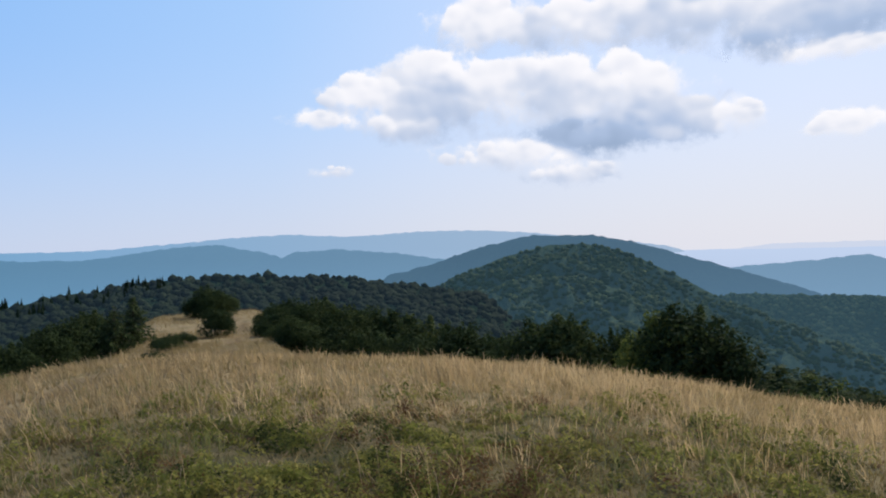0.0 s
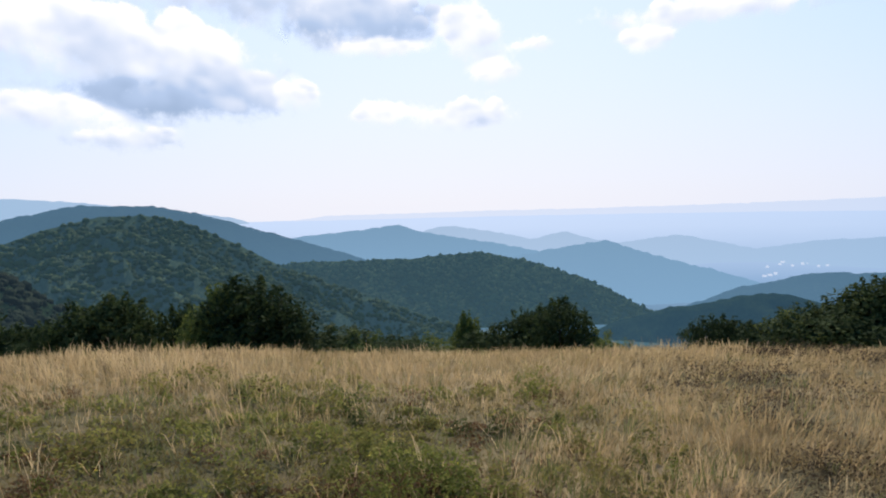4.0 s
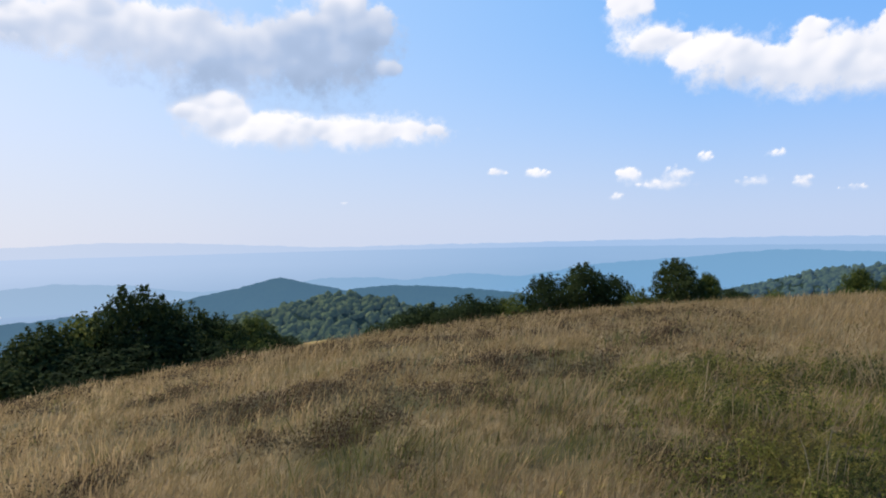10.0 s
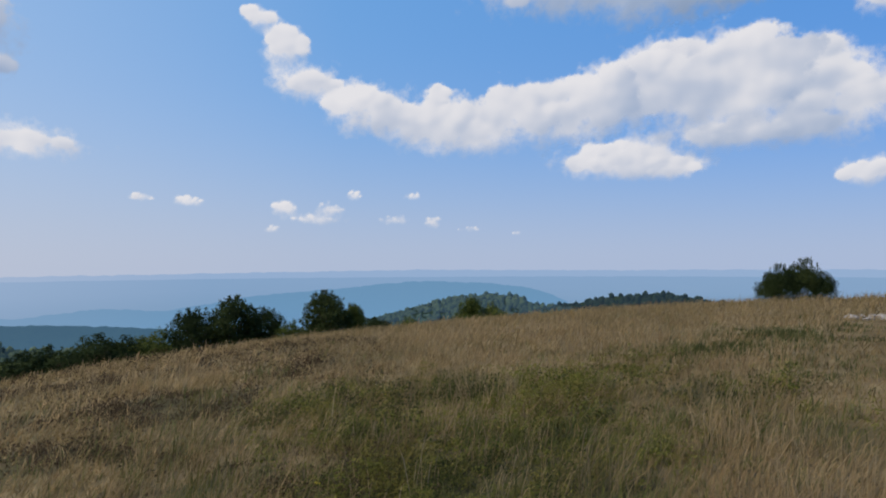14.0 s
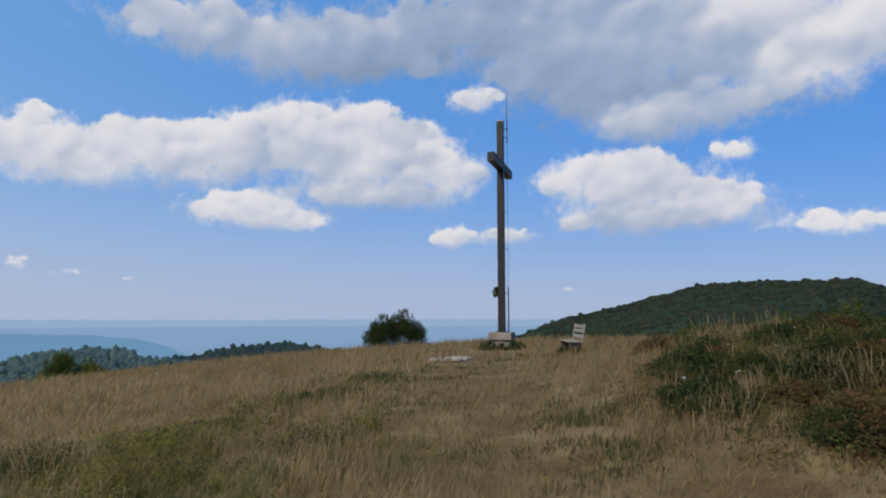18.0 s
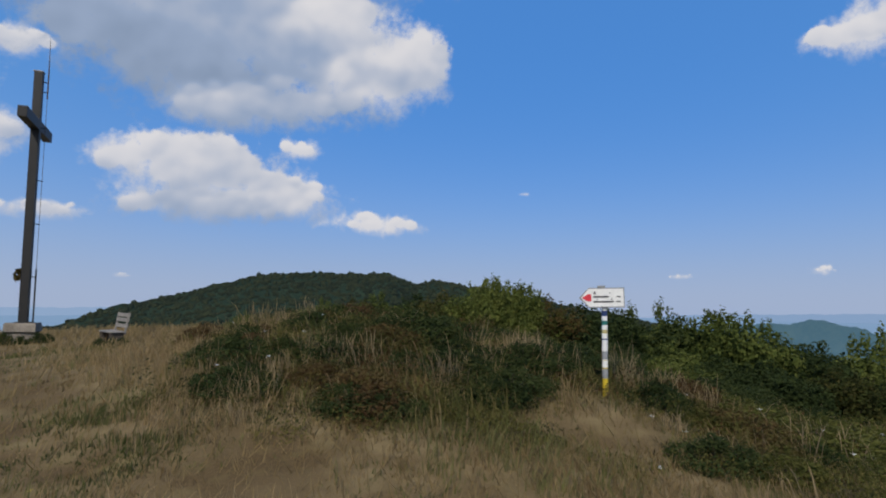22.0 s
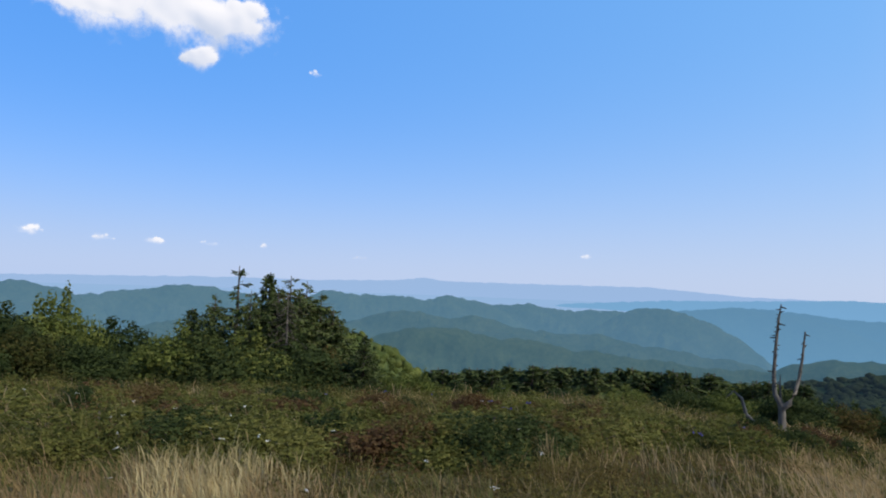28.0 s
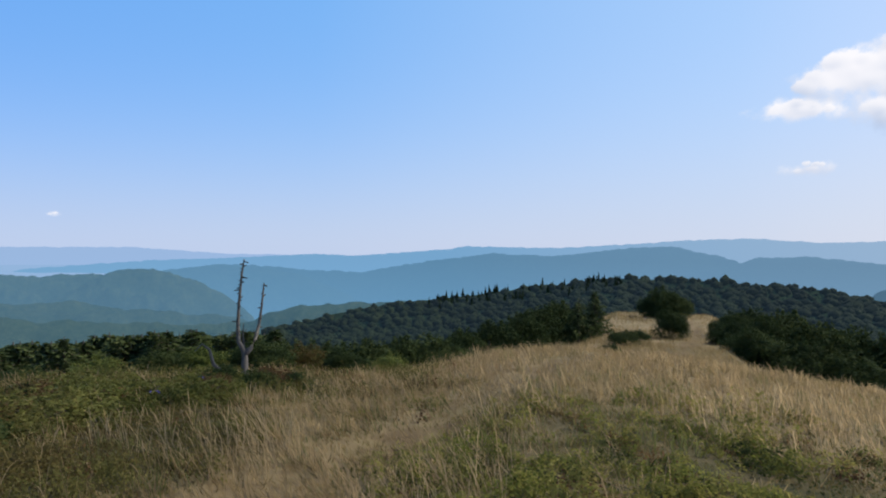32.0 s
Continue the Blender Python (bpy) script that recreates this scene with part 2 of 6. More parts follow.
def sector(az, a0, a1, soft=6.0):
    """1 inside a range of bearings, fading to 0 outside."""
    mid, half = (a0 + a1) / 2, (a1 - a0) / 2
    d = np.abs((az - mid + 180) % 360 - 180)
    return np.clip((half - d) / soft + 0.5, 0, 1)


def band(r, r0, r1, soft=0.3):
    return np.clip((r - r0) / (soft * r0) + 0.5, 0, 1) * np.clip((r1 - r) / (soft * r1) + 0.5, 0, 1)


def heath(x, y):
    """How far low shrubs take the place of grass."""
    r, az = np.hypot(x, y), np.degrees(np.arctan2(x, y)) % 360
    h = sector(az, 212, 304, 8) * band(r, 6.2 - 1.2 * sector(az, 262, 300), 40, 0.25)
    h = np.maximum(h, 0.95 * sector(az, 188, 218, 5) * band(r, 6.4, 40, 0.2))
    h = np.maximum(h, 0.8 * sector(az, 92, 122, 8) * band(r, 5.0, 8.2, 0.25))
    h = np.maximum(h, 0.95 * sector(az, 126, 158, 9) * band(r, 3.2, 7.0, 0.3))
    h = np.maximum(h, 0.55 * sector(az, 304, 322, 6) * band(r, 9, 30, 0.3))
    for sa, sr, sw in ((83, 15, 0.7), (88, 17.5, 0.6), (92, 16, 0.8), (96, 18, 0.6), (100, 14, 0.9), (105, 12, 0.8), (60, 14, 0.7), (52, 12, 0.8), (72, 13, 0.7), (66, 17, 0.8), (117, 10, 0.8), (126, 9, 0.7), (158, 8.5, 0.7), (170, 7, 0.6)):
        sx, sy, _ = polar(sa, sr)
        h = np.maximum(h, 0.9 * np.exp(-((x - sx) ** 2 + (y - sy) ** 2) / sw**2))
    n = grain(x, y, 1.7, 21, 3)
    herbs = sector(az, 318, 408, 22) * band(r, 1.5, 9.0, 0.6) * np.clip(0.78 + 1.0 * grain(x, y, 1.5, 23, 4), 0.1, 1)
    sx, sy, _ = polar(223.4, 7.7)
    free = 1 - np.exp(-((x - sx) ** 2 + (y - sy) ** 2) / 0.75**2)
    return np.maximum(np.clip(h * 1.4 - 0.32 + 0.75 * n, 0, 1) * free, herbs) * (1 - trail(x, y))


def greenish(x, y, r, az):
    """Where the meadow stays green."""
    m = 0.35 + 0.5 * grain(x, y, 2.6, 33, 3)
    m = m + 0.1 * sector(az, 330, 420, 15) * band(r, 1.5, 6.0, 0.3) + 0.3 * sector(az, 120, 190, 12) * band(r, 1.5, 9, 0.3) + 0.3 * sector(az, 184, 300, 12)
    return np.clip(m, 0.03, 0.9) * np.clip(1.35 - r / 16, 0.1, 1)


def blobs(x, y, spots):
    """Round patches: bearing, distance and half width of each."""
    out = np.zeros(np.shape(x))
    for az, r, w in spots:
        px, py, _ = polar(az, r)
        out = np.maximum(out, np.exp(-((x - px) ** 2 + (y - py) ** 2) / w**2))
    return out


# dark leafy hummocks, bands of heather and short green turf in the dry meadow
HUMMOCKS = ((130.8, 9.4, 1.0), (135.0, 8.9, 1.1), (140.5, 8.5, 1.3), (146.0, 8.8, 1.0), (151.4, 10.3, 1.0), (143.0, 6.2, 1.2), (150.0, 7.2, 0.9), (127.0, 8.0, 0.8), (132.0, 7.0, 0.9), (160.0, 8.1, 0.8), (133.0, 5.0, 0.7), (138.5, 4.6, 0.6))
TURF = ((164.6, 16.6, 1.8), (168.6, 10.4, 0.9), (170.5, 6.7, 0.7), (181.6, 8.7, 0.7), (182.7, 6.6, 0.7), (174.0, 19.0, 1.6), (160.0, 13.0, 1.2), (178.0, 22.0, 1.5))


def heather(x, y, r, az):
    streak = grain(az * 0.055, r / 2.6, 0.55, 45, 3)
    return sector(az, 58, 128, 14) * band(r, 4.6, 26, 0.35) * np.clip(0.2 + 2.0 * streak + 0.5 * sector(az, 86, 124, 8) * band(r, 5.6, 9.5, 0.25), 0, 0.95)


def summer(r, az):
    return sector(az, 316, 412, 22) * band(r, 1.3, 8.6, 0.5)


# ---- ground: one sheet out to the horizon ----
def ground_material():
    m, nodes, links, b = material("meadow_soil", 0.95, 0.1)
    big = noise_node(nodes, links, 0.35, 5)
    mid = noise_node(nodes, links, 2.2, 5)
    fine = noise_node(nodes, links, 28, 4, 0.7)
    thatch = ramp(nodes, links, mid, [(0.3, (0.15, 0.108, 0.052)), (0.55, (0.23, 0.17, 0.085)), (0.75, (0.31, 0.232, 0.12))])
    green = ramp(nodes, links, fine, [(0.3, (0.05, 0.047, 0.018)), (0.7, (0.12, 0.105, 0.042))])
    c = mix(nodes, links, ramp(nodes, links, big, [(0.48, (0, 0, 0)), (0.66, (0.7, 0.7, 0.7))]), thatch, green)
    low = nodes.new("ShaderNodeAttribute")
    low.attribute_name = "heath"
    litter = ramp(nodes, links, mid, [(0.35, (0.045, 0.045, 0.018)), (0.55, (0.075, 0.062, 0.027)), (0.72, (0.115, 0.078, 0.038))])
    c = mix(nodes, links, low.outputs["Fac"], c, litter)
    worn = nodes.new("ShaderNodeAttribute")
    worn.attribute_name = "worn"
    soil = ramp(nodes, links, fine, [(0.25, (0.05, 0.032, 0.014)), (0.5, (0.10, 0.066, 0.029)), (0.8, (0.175, 0.122, 0.056))])
    soil = mix(nodes, links, ramp(nodes, links, mid, [(0.5, (0, 0, 0)), (0.7, (1, 1, 1))]), soil, (0.15, 0.115, 0.045))
    c = mix(nodes, links, worn.outputs["Fac"], c, soil)
    links.new(c, b.inputs["Base Color"])
    bump(nodes, links, b, fine, 0.6, 0.03)
    return m


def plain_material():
    """Fields and woods of the plain, far below, with haze painted over them as a glow that grows with distance."""
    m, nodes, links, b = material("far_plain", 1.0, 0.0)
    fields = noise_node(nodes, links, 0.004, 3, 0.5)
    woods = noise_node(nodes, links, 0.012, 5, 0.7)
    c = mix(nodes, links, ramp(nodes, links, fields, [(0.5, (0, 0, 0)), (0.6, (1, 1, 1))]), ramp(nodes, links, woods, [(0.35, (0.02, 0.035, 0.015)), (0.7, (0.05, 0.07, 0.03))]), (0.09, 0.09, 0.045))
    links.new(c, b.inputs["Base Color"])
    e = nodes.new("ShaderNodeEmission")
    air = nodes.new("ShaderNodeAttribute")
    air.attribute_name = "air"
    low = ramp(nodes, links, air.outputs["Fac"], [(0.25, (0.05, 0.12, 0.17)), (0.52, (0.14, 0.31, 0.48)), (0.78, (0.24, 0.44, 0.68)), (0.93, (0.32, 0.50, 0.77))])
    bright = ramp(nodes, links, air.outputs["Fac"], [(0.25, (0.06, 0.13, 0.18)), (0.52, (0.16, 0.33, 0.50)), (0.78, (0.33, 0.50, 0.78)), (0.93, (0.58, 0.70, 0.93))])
    links.new(sunward_haze(nodes, links, low, bright), e.inputs[0])
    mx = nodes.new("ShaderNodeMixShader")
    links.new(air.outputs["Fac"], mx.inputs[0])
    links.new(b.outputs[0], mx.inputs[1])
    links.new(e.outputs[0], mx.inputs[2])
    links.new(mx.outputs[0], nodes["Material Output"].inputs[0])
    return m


def grid_mesh(name, X, Y, Z, mats, wrap=False, smooth=True, index=None):
    n, k = X.shape
    v = np.stack([X, Y, Z], -1).reshape(-1, 3)
    i, j = np.meshgrid(np.arange(n - 1), np.arange(k if wrap else k - 1), indexing="ij")
    a, b2 = i * k + j, i * k + (j + 1) % k
    f = np.stack([a, b2, b2 + k, a + k], -1).reshape(-1, 4)
    return quick(name, v, f, mats, smooth, index)


rings = np.concatenate([np.linspace(0.0005, 2, 8), 2 * (4900 / 2) ** np.linspace(0.012, 1, 170)])
bearings = np.radians(np.arange(0, 360, 0.5))
GX, GY = rings[:, None] * np.sin(bearings), rings[:, None] * np.cos(bearings)
GZ = ground_z(GX, GY)
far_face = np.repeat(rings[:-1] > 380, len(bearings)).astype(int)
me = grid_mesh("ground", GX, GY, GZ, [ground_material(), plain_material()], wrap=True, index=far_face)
# air: share of the painted haze glow, rising with distance
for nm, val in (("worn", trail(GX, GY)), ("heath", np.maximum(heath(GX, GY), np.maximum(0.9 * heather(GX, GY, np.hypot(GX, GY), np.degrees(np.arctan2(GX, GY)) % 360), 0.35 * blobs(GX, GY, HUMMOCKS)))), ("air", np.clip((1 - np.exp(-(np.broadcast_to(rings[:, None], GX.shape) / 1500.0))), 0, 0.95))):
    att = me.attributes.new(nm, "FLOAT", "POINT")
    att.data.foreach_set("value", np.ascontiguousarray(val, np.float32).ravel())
tagged(new("ground", me), "dry summit meadow with a trodden trail, falling to wooded valleys and a plain", "ground", kind="structure")


# ---- ranges of hills ----
def hills(name, label, d, depth, crest_line, mat, rough=4.0, seed=0, drop=7.0, folds=0.0, pitch=6.0, soft=1.6):
    """A range d metres off whose crest runs through bearings and heights (degrees over or under eye level); drop: how far its foot lies under the crest."""
    pa, pe = np.array(crest_line, float).T
    az = np.arange(pa[0], pa[-1] + 0.01, max(0.1, (pa[-1] - pa[0]) / 460))
    crest = np.interp(az, pa, pe)
    n = max(3, int(soft / (az[1] - az[0])) | 1)
    win = np.hanning(n + 2)[1:-1]
    crest = np.convolve(np.pad(crest, n // 2, "edge"), win / win.sum(), "valid")
    ends = np.minimum(az - az[0], az[-1] - az)
    crest = crest - drop * (1 - np.clip(ends / (0.07 * (az[-1] - az[0])), 0, 1)) ** 2
    s = np.concatenate([np.linspace(-1, -0.045, 30), (0.0, 0.12, 0.35)])
    A, S = np.meshgrid(np.radians(az), s, indexing="xy")
    R = d + S * depth
    X, Y = R * np.sin(A), R * np.cos(A)
    top = d * np.tan(np.radians(crest))[None, :]
    base = R * np.tan(np.radians(crest - drop))[None, :]
    rise = np.where(S < 0, 1 - np.abs(S) ** 1.3, 1 - (S / 0.35) ** 2 * 0.5)
    Z = base + (top - base) * rise
    gully = grain(X, Y, depth * 0.4, seed + 11, 4)
    Z = Z + rough * 5 * (gully - 0.6) * np.clip(-S * 1.6, 0, 0.8) + 0.3 * rough * grain(X, Y, 16, seed + 12, 2)
    if folds:
        # spurs and ravines that branch down from the crest
        down, turn = np.clip(-S * 2.5, 0, 1), R * A
        warp = 0.05 * d * grain(turn, R, 0.09 * d, seed + 33, 2)
        for tall, wide, k in ((folds, pitch, 31), (0.5 * folds, 0.45 * pitch, 35), (0.22 * folds, 0.2 * pitch, 39)):
            size = d * math.radians(wide)
            Z = Z - tall * (1.9 * np.abs(grain(turn + warp, 0.55 * R + warp, size, seed + k, 1)) - 0.25) * down
    # tree tops along the crest
    Z = Z + 0.55 * rough * grain(X, Y, 30, seed + 14, 3) * np.clip(1 + S * 6, 0, 1) + 0.0011 * d * grain(X, Y, 0.009 * d, seed + 15, 2)
    me = grid_mesh(name, X, Y, Z + EYE, mat)
    return tagged(new(name, me), label, "hills", kind="structure"), (az, s, X, Y, Z + EYE)


hills("meadow_spur", "sunlit dry grass clearing beyond the trees", 112, 26, [(86, -13), (90.5, -10.4), (93.5, -9.35), (96.5, -9.2), (99, -9.9), (104, -12)], mottled("clearing_grass", (0.25, 0.165, 0.055), (0.48, 0.34, 0.13), 0.25, 0.95, 0.05, 6, 0.05), 0.5, 40, 6)

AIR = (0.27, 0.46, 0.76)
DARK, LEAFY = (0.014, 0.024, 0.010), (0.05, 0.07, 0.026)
# per range: colour and share of the haze glow painted into it
hz = {k: hazed_mat("range_" + k, (0.028, 0.048, 0.022) if "western" in k or k == "beech" else DARK, (0.115, 0.135, 0.06) if "western" in k or k == "beech" else LEAFY, air, amt, sc) for k, air, amt, sc in (("faint", (0.40, 0.57, 0.85), 0.95, 0.01), ("dim", (0.36, 0.53, 0.82), 0.93, 0.01), ("blue", (0.23, 0.48, 0.78), 0.80, 0.012), ("pale", (0.23, 0.465, 0.76), 0.78, 0.012), ("misty", (0.19, 0.43, 0.70), 0.58, 0.014), ("wooded", (0.13, 0.30, 0.49), 0.42, 0.012), ("green", (0.12, 0.28, 0.44), 0.16, 0.014), ("close", (0.10, 0.22, 0.36), 0.08, 0.03), ("beech", (0.11, 0.23, 0.32), 0.2, 0.03), ("western", (0.125, 0.285, 0.44), 0.42, 0.016), ("western_far", (0.14, 0.31, 0.48), 0.52, 0.016), ("western_low", (0.11, 0.255, 0.38), 0.34, 0.02))}

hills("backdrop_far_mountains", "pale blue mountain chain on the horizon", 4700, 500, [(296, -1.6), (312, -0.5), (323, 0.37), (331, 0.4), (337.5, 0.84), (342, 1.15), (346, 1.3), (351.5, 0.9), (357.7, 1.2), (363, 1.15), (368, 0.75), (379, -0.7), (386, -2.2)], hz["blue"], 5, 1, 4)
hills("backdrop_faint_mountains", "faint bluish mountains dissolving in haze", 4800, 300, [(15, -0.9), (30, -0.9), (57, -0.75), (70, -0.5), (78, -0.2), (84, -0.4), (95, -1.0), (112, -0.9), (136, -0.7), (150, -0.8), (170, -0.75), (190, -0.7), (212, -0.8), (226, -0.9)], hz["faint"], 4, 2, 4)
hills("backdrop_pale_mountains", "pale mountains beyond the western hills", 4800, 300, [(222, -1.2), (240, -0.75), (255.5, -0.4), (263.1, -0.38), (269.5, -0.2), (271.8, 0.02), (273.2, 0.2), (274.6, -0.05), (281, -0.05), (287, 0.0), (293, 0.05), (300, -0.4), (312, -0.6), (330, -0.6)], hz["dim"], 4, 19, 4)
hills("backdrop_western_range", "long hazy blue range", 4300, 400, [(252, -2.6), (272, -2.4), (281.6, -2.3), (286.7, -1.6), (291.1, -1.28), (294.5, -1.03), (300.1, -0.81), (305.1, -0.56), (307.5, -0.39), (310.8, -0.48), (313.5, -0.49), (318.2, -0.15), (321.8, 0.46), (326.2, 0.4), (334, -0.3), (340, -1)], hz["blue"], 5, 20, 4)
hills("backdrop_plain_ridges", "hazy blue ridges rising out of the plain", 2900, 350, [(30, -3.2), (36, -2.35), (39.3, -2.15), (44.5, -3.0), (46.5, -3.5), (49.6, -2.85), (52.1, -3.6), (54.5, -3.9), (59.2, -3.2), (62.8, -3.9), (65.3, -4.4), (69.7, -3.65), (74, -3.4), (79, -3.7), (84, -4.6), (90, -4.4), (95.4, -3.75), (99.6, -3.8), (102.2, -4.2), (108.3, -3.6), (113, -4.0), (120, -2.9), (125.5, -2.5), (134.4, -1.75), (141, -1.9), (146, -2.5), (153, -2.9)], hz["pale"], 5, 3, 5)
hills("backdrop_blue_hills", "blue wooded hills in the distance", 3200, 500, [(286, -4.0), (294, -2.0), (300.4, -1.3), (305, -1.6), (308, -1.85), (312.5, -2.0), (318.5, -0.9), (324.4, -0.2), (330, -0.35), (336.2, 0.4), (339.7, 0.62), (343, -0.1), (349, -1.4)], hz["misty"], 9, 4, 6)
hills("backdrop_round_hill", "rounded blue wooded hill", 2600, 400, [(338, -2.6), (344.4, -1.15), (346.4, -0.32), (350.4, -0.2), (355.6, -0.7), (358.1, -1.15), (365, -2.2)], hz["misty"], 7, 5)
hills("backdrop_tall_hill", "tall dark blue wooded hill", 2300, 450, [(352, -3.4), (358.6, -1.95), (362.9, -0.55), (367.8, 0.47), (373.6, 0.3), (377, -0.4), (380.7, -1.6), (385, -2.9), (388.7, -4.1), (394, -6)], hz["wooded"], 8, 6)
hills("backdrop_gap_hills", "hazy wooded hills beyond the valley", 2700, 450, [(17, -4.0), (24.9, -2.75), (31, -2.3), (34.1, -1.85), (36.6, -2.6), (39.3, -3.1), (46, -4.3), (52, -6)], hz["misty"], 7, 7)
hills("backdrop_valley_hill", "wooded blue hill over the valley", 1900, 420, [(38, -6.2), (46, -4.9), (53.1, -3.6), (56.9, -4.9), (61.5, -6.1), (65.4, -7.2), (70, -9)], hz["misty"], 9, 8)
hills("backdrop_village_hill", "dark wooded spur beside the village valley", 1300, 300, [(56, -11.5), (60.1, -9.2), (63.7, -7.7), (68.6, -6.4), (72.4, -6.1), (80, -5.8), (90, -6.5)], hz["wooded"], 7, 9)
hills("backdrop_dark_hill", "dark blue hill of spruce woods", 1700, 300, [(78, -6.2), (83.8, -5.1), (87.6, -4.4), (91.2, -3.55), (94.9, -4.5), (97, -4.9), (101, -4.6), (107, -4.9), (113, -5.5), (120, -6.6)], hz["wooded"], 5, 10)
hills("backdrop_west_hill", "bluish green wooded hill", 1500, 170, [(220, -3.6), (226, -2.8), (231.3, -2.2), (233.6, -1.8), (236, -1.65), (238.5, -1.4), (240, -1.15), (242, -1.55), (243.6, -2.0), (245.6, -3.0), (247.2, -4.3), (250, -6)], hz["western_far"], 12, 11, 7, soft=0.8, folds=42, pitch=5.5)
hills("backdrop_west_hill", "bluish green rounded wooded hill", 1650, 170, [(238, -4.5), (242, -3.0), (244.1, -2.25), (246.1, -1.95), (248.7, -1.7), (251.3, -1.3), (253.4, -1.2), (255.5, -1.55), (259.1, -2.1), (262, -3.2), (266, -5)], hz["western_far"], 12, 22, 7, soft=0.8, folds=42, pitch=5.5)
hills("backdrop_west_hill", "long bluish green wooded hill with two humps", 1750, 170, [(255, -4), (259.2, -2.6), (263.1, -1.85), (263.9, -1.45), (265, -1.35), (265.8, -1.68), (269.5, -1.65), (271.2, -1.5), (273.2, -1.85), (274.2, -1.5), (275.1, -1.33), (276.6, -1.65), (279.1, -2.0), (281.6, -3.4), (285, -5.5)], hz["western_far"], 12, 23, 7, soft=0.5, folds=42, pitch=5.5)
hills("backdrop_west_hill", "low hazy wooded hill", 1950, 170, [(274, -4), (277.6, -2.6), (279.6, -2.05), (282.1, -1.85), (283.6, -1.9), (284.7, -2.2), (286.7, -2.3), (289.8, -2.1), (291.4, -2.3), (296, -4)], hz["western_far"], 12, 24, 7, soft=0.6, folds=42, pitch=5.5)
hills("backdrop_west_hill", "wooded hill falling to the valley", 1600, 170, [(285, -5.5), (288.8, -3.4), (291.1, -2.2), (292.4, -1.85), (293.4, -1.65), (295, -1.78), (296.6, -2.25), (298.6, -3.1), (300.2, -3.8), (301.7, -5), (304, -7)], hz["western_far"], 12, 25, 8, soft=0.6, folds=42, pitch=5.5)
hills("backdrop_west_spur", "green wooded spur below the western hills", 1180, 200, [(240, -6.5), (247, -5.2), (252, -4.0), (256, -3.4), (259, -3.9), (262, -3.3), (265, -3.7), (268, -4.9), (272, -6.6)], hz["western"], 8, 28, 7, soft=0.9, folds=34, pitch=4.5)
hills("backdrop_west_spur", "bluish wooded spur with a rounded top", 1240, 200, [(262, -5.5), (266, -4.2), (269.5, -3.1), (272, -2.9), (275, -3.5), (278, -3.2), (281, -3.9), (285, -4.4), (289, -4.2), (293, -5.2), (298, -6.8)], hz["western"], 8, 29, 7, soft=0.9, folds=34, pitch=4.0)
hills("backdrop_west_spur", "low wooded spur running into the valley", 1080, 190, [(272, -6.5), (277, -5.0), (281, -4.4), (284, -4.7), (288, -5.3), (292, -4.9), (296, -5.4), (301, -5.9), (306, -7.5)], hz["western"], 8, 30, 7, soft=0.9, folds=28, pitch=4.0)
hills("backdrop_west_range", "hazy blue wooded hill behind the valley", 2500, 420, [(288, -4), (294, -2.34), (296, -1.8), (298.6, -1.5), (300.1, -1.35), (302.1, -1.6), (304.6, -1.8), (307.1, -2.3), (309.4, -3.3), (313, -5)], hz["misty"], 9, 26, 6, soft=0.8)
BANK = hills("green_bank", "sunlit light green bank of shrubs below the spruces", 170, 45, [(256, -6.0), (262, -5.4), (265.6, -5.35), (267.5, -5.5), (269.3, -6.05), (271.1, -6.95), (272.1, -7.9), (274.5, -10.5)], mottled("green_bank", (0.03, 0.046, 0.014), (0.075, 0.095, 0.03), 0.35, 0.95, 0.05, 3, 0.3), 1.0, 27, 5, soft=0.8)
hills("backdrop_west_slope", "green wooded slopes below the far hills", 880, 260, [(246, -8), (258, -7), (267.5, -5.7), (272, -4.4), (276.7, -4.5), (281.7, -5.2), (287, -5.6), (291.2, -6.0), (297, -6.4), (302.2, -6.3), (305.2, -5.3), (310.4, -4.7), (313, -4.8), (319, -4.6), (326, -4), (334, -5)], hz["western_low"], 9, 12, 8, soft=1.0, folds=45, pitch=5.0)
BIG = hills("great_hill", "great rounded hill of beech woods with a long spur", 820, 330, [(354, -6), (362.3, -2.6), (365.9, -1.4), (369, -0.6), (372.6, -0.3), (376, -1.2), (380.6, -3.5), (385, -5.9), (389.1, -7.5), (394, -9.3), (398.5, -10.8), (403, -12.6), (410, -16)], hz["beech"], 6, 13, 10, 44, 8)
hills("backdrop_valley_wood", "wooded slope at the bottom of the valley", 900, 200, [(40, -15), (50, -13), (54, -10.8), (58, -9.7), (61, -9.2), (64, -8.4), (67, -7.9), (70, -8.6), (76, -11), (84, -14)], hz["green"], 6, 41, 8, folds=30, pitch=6)
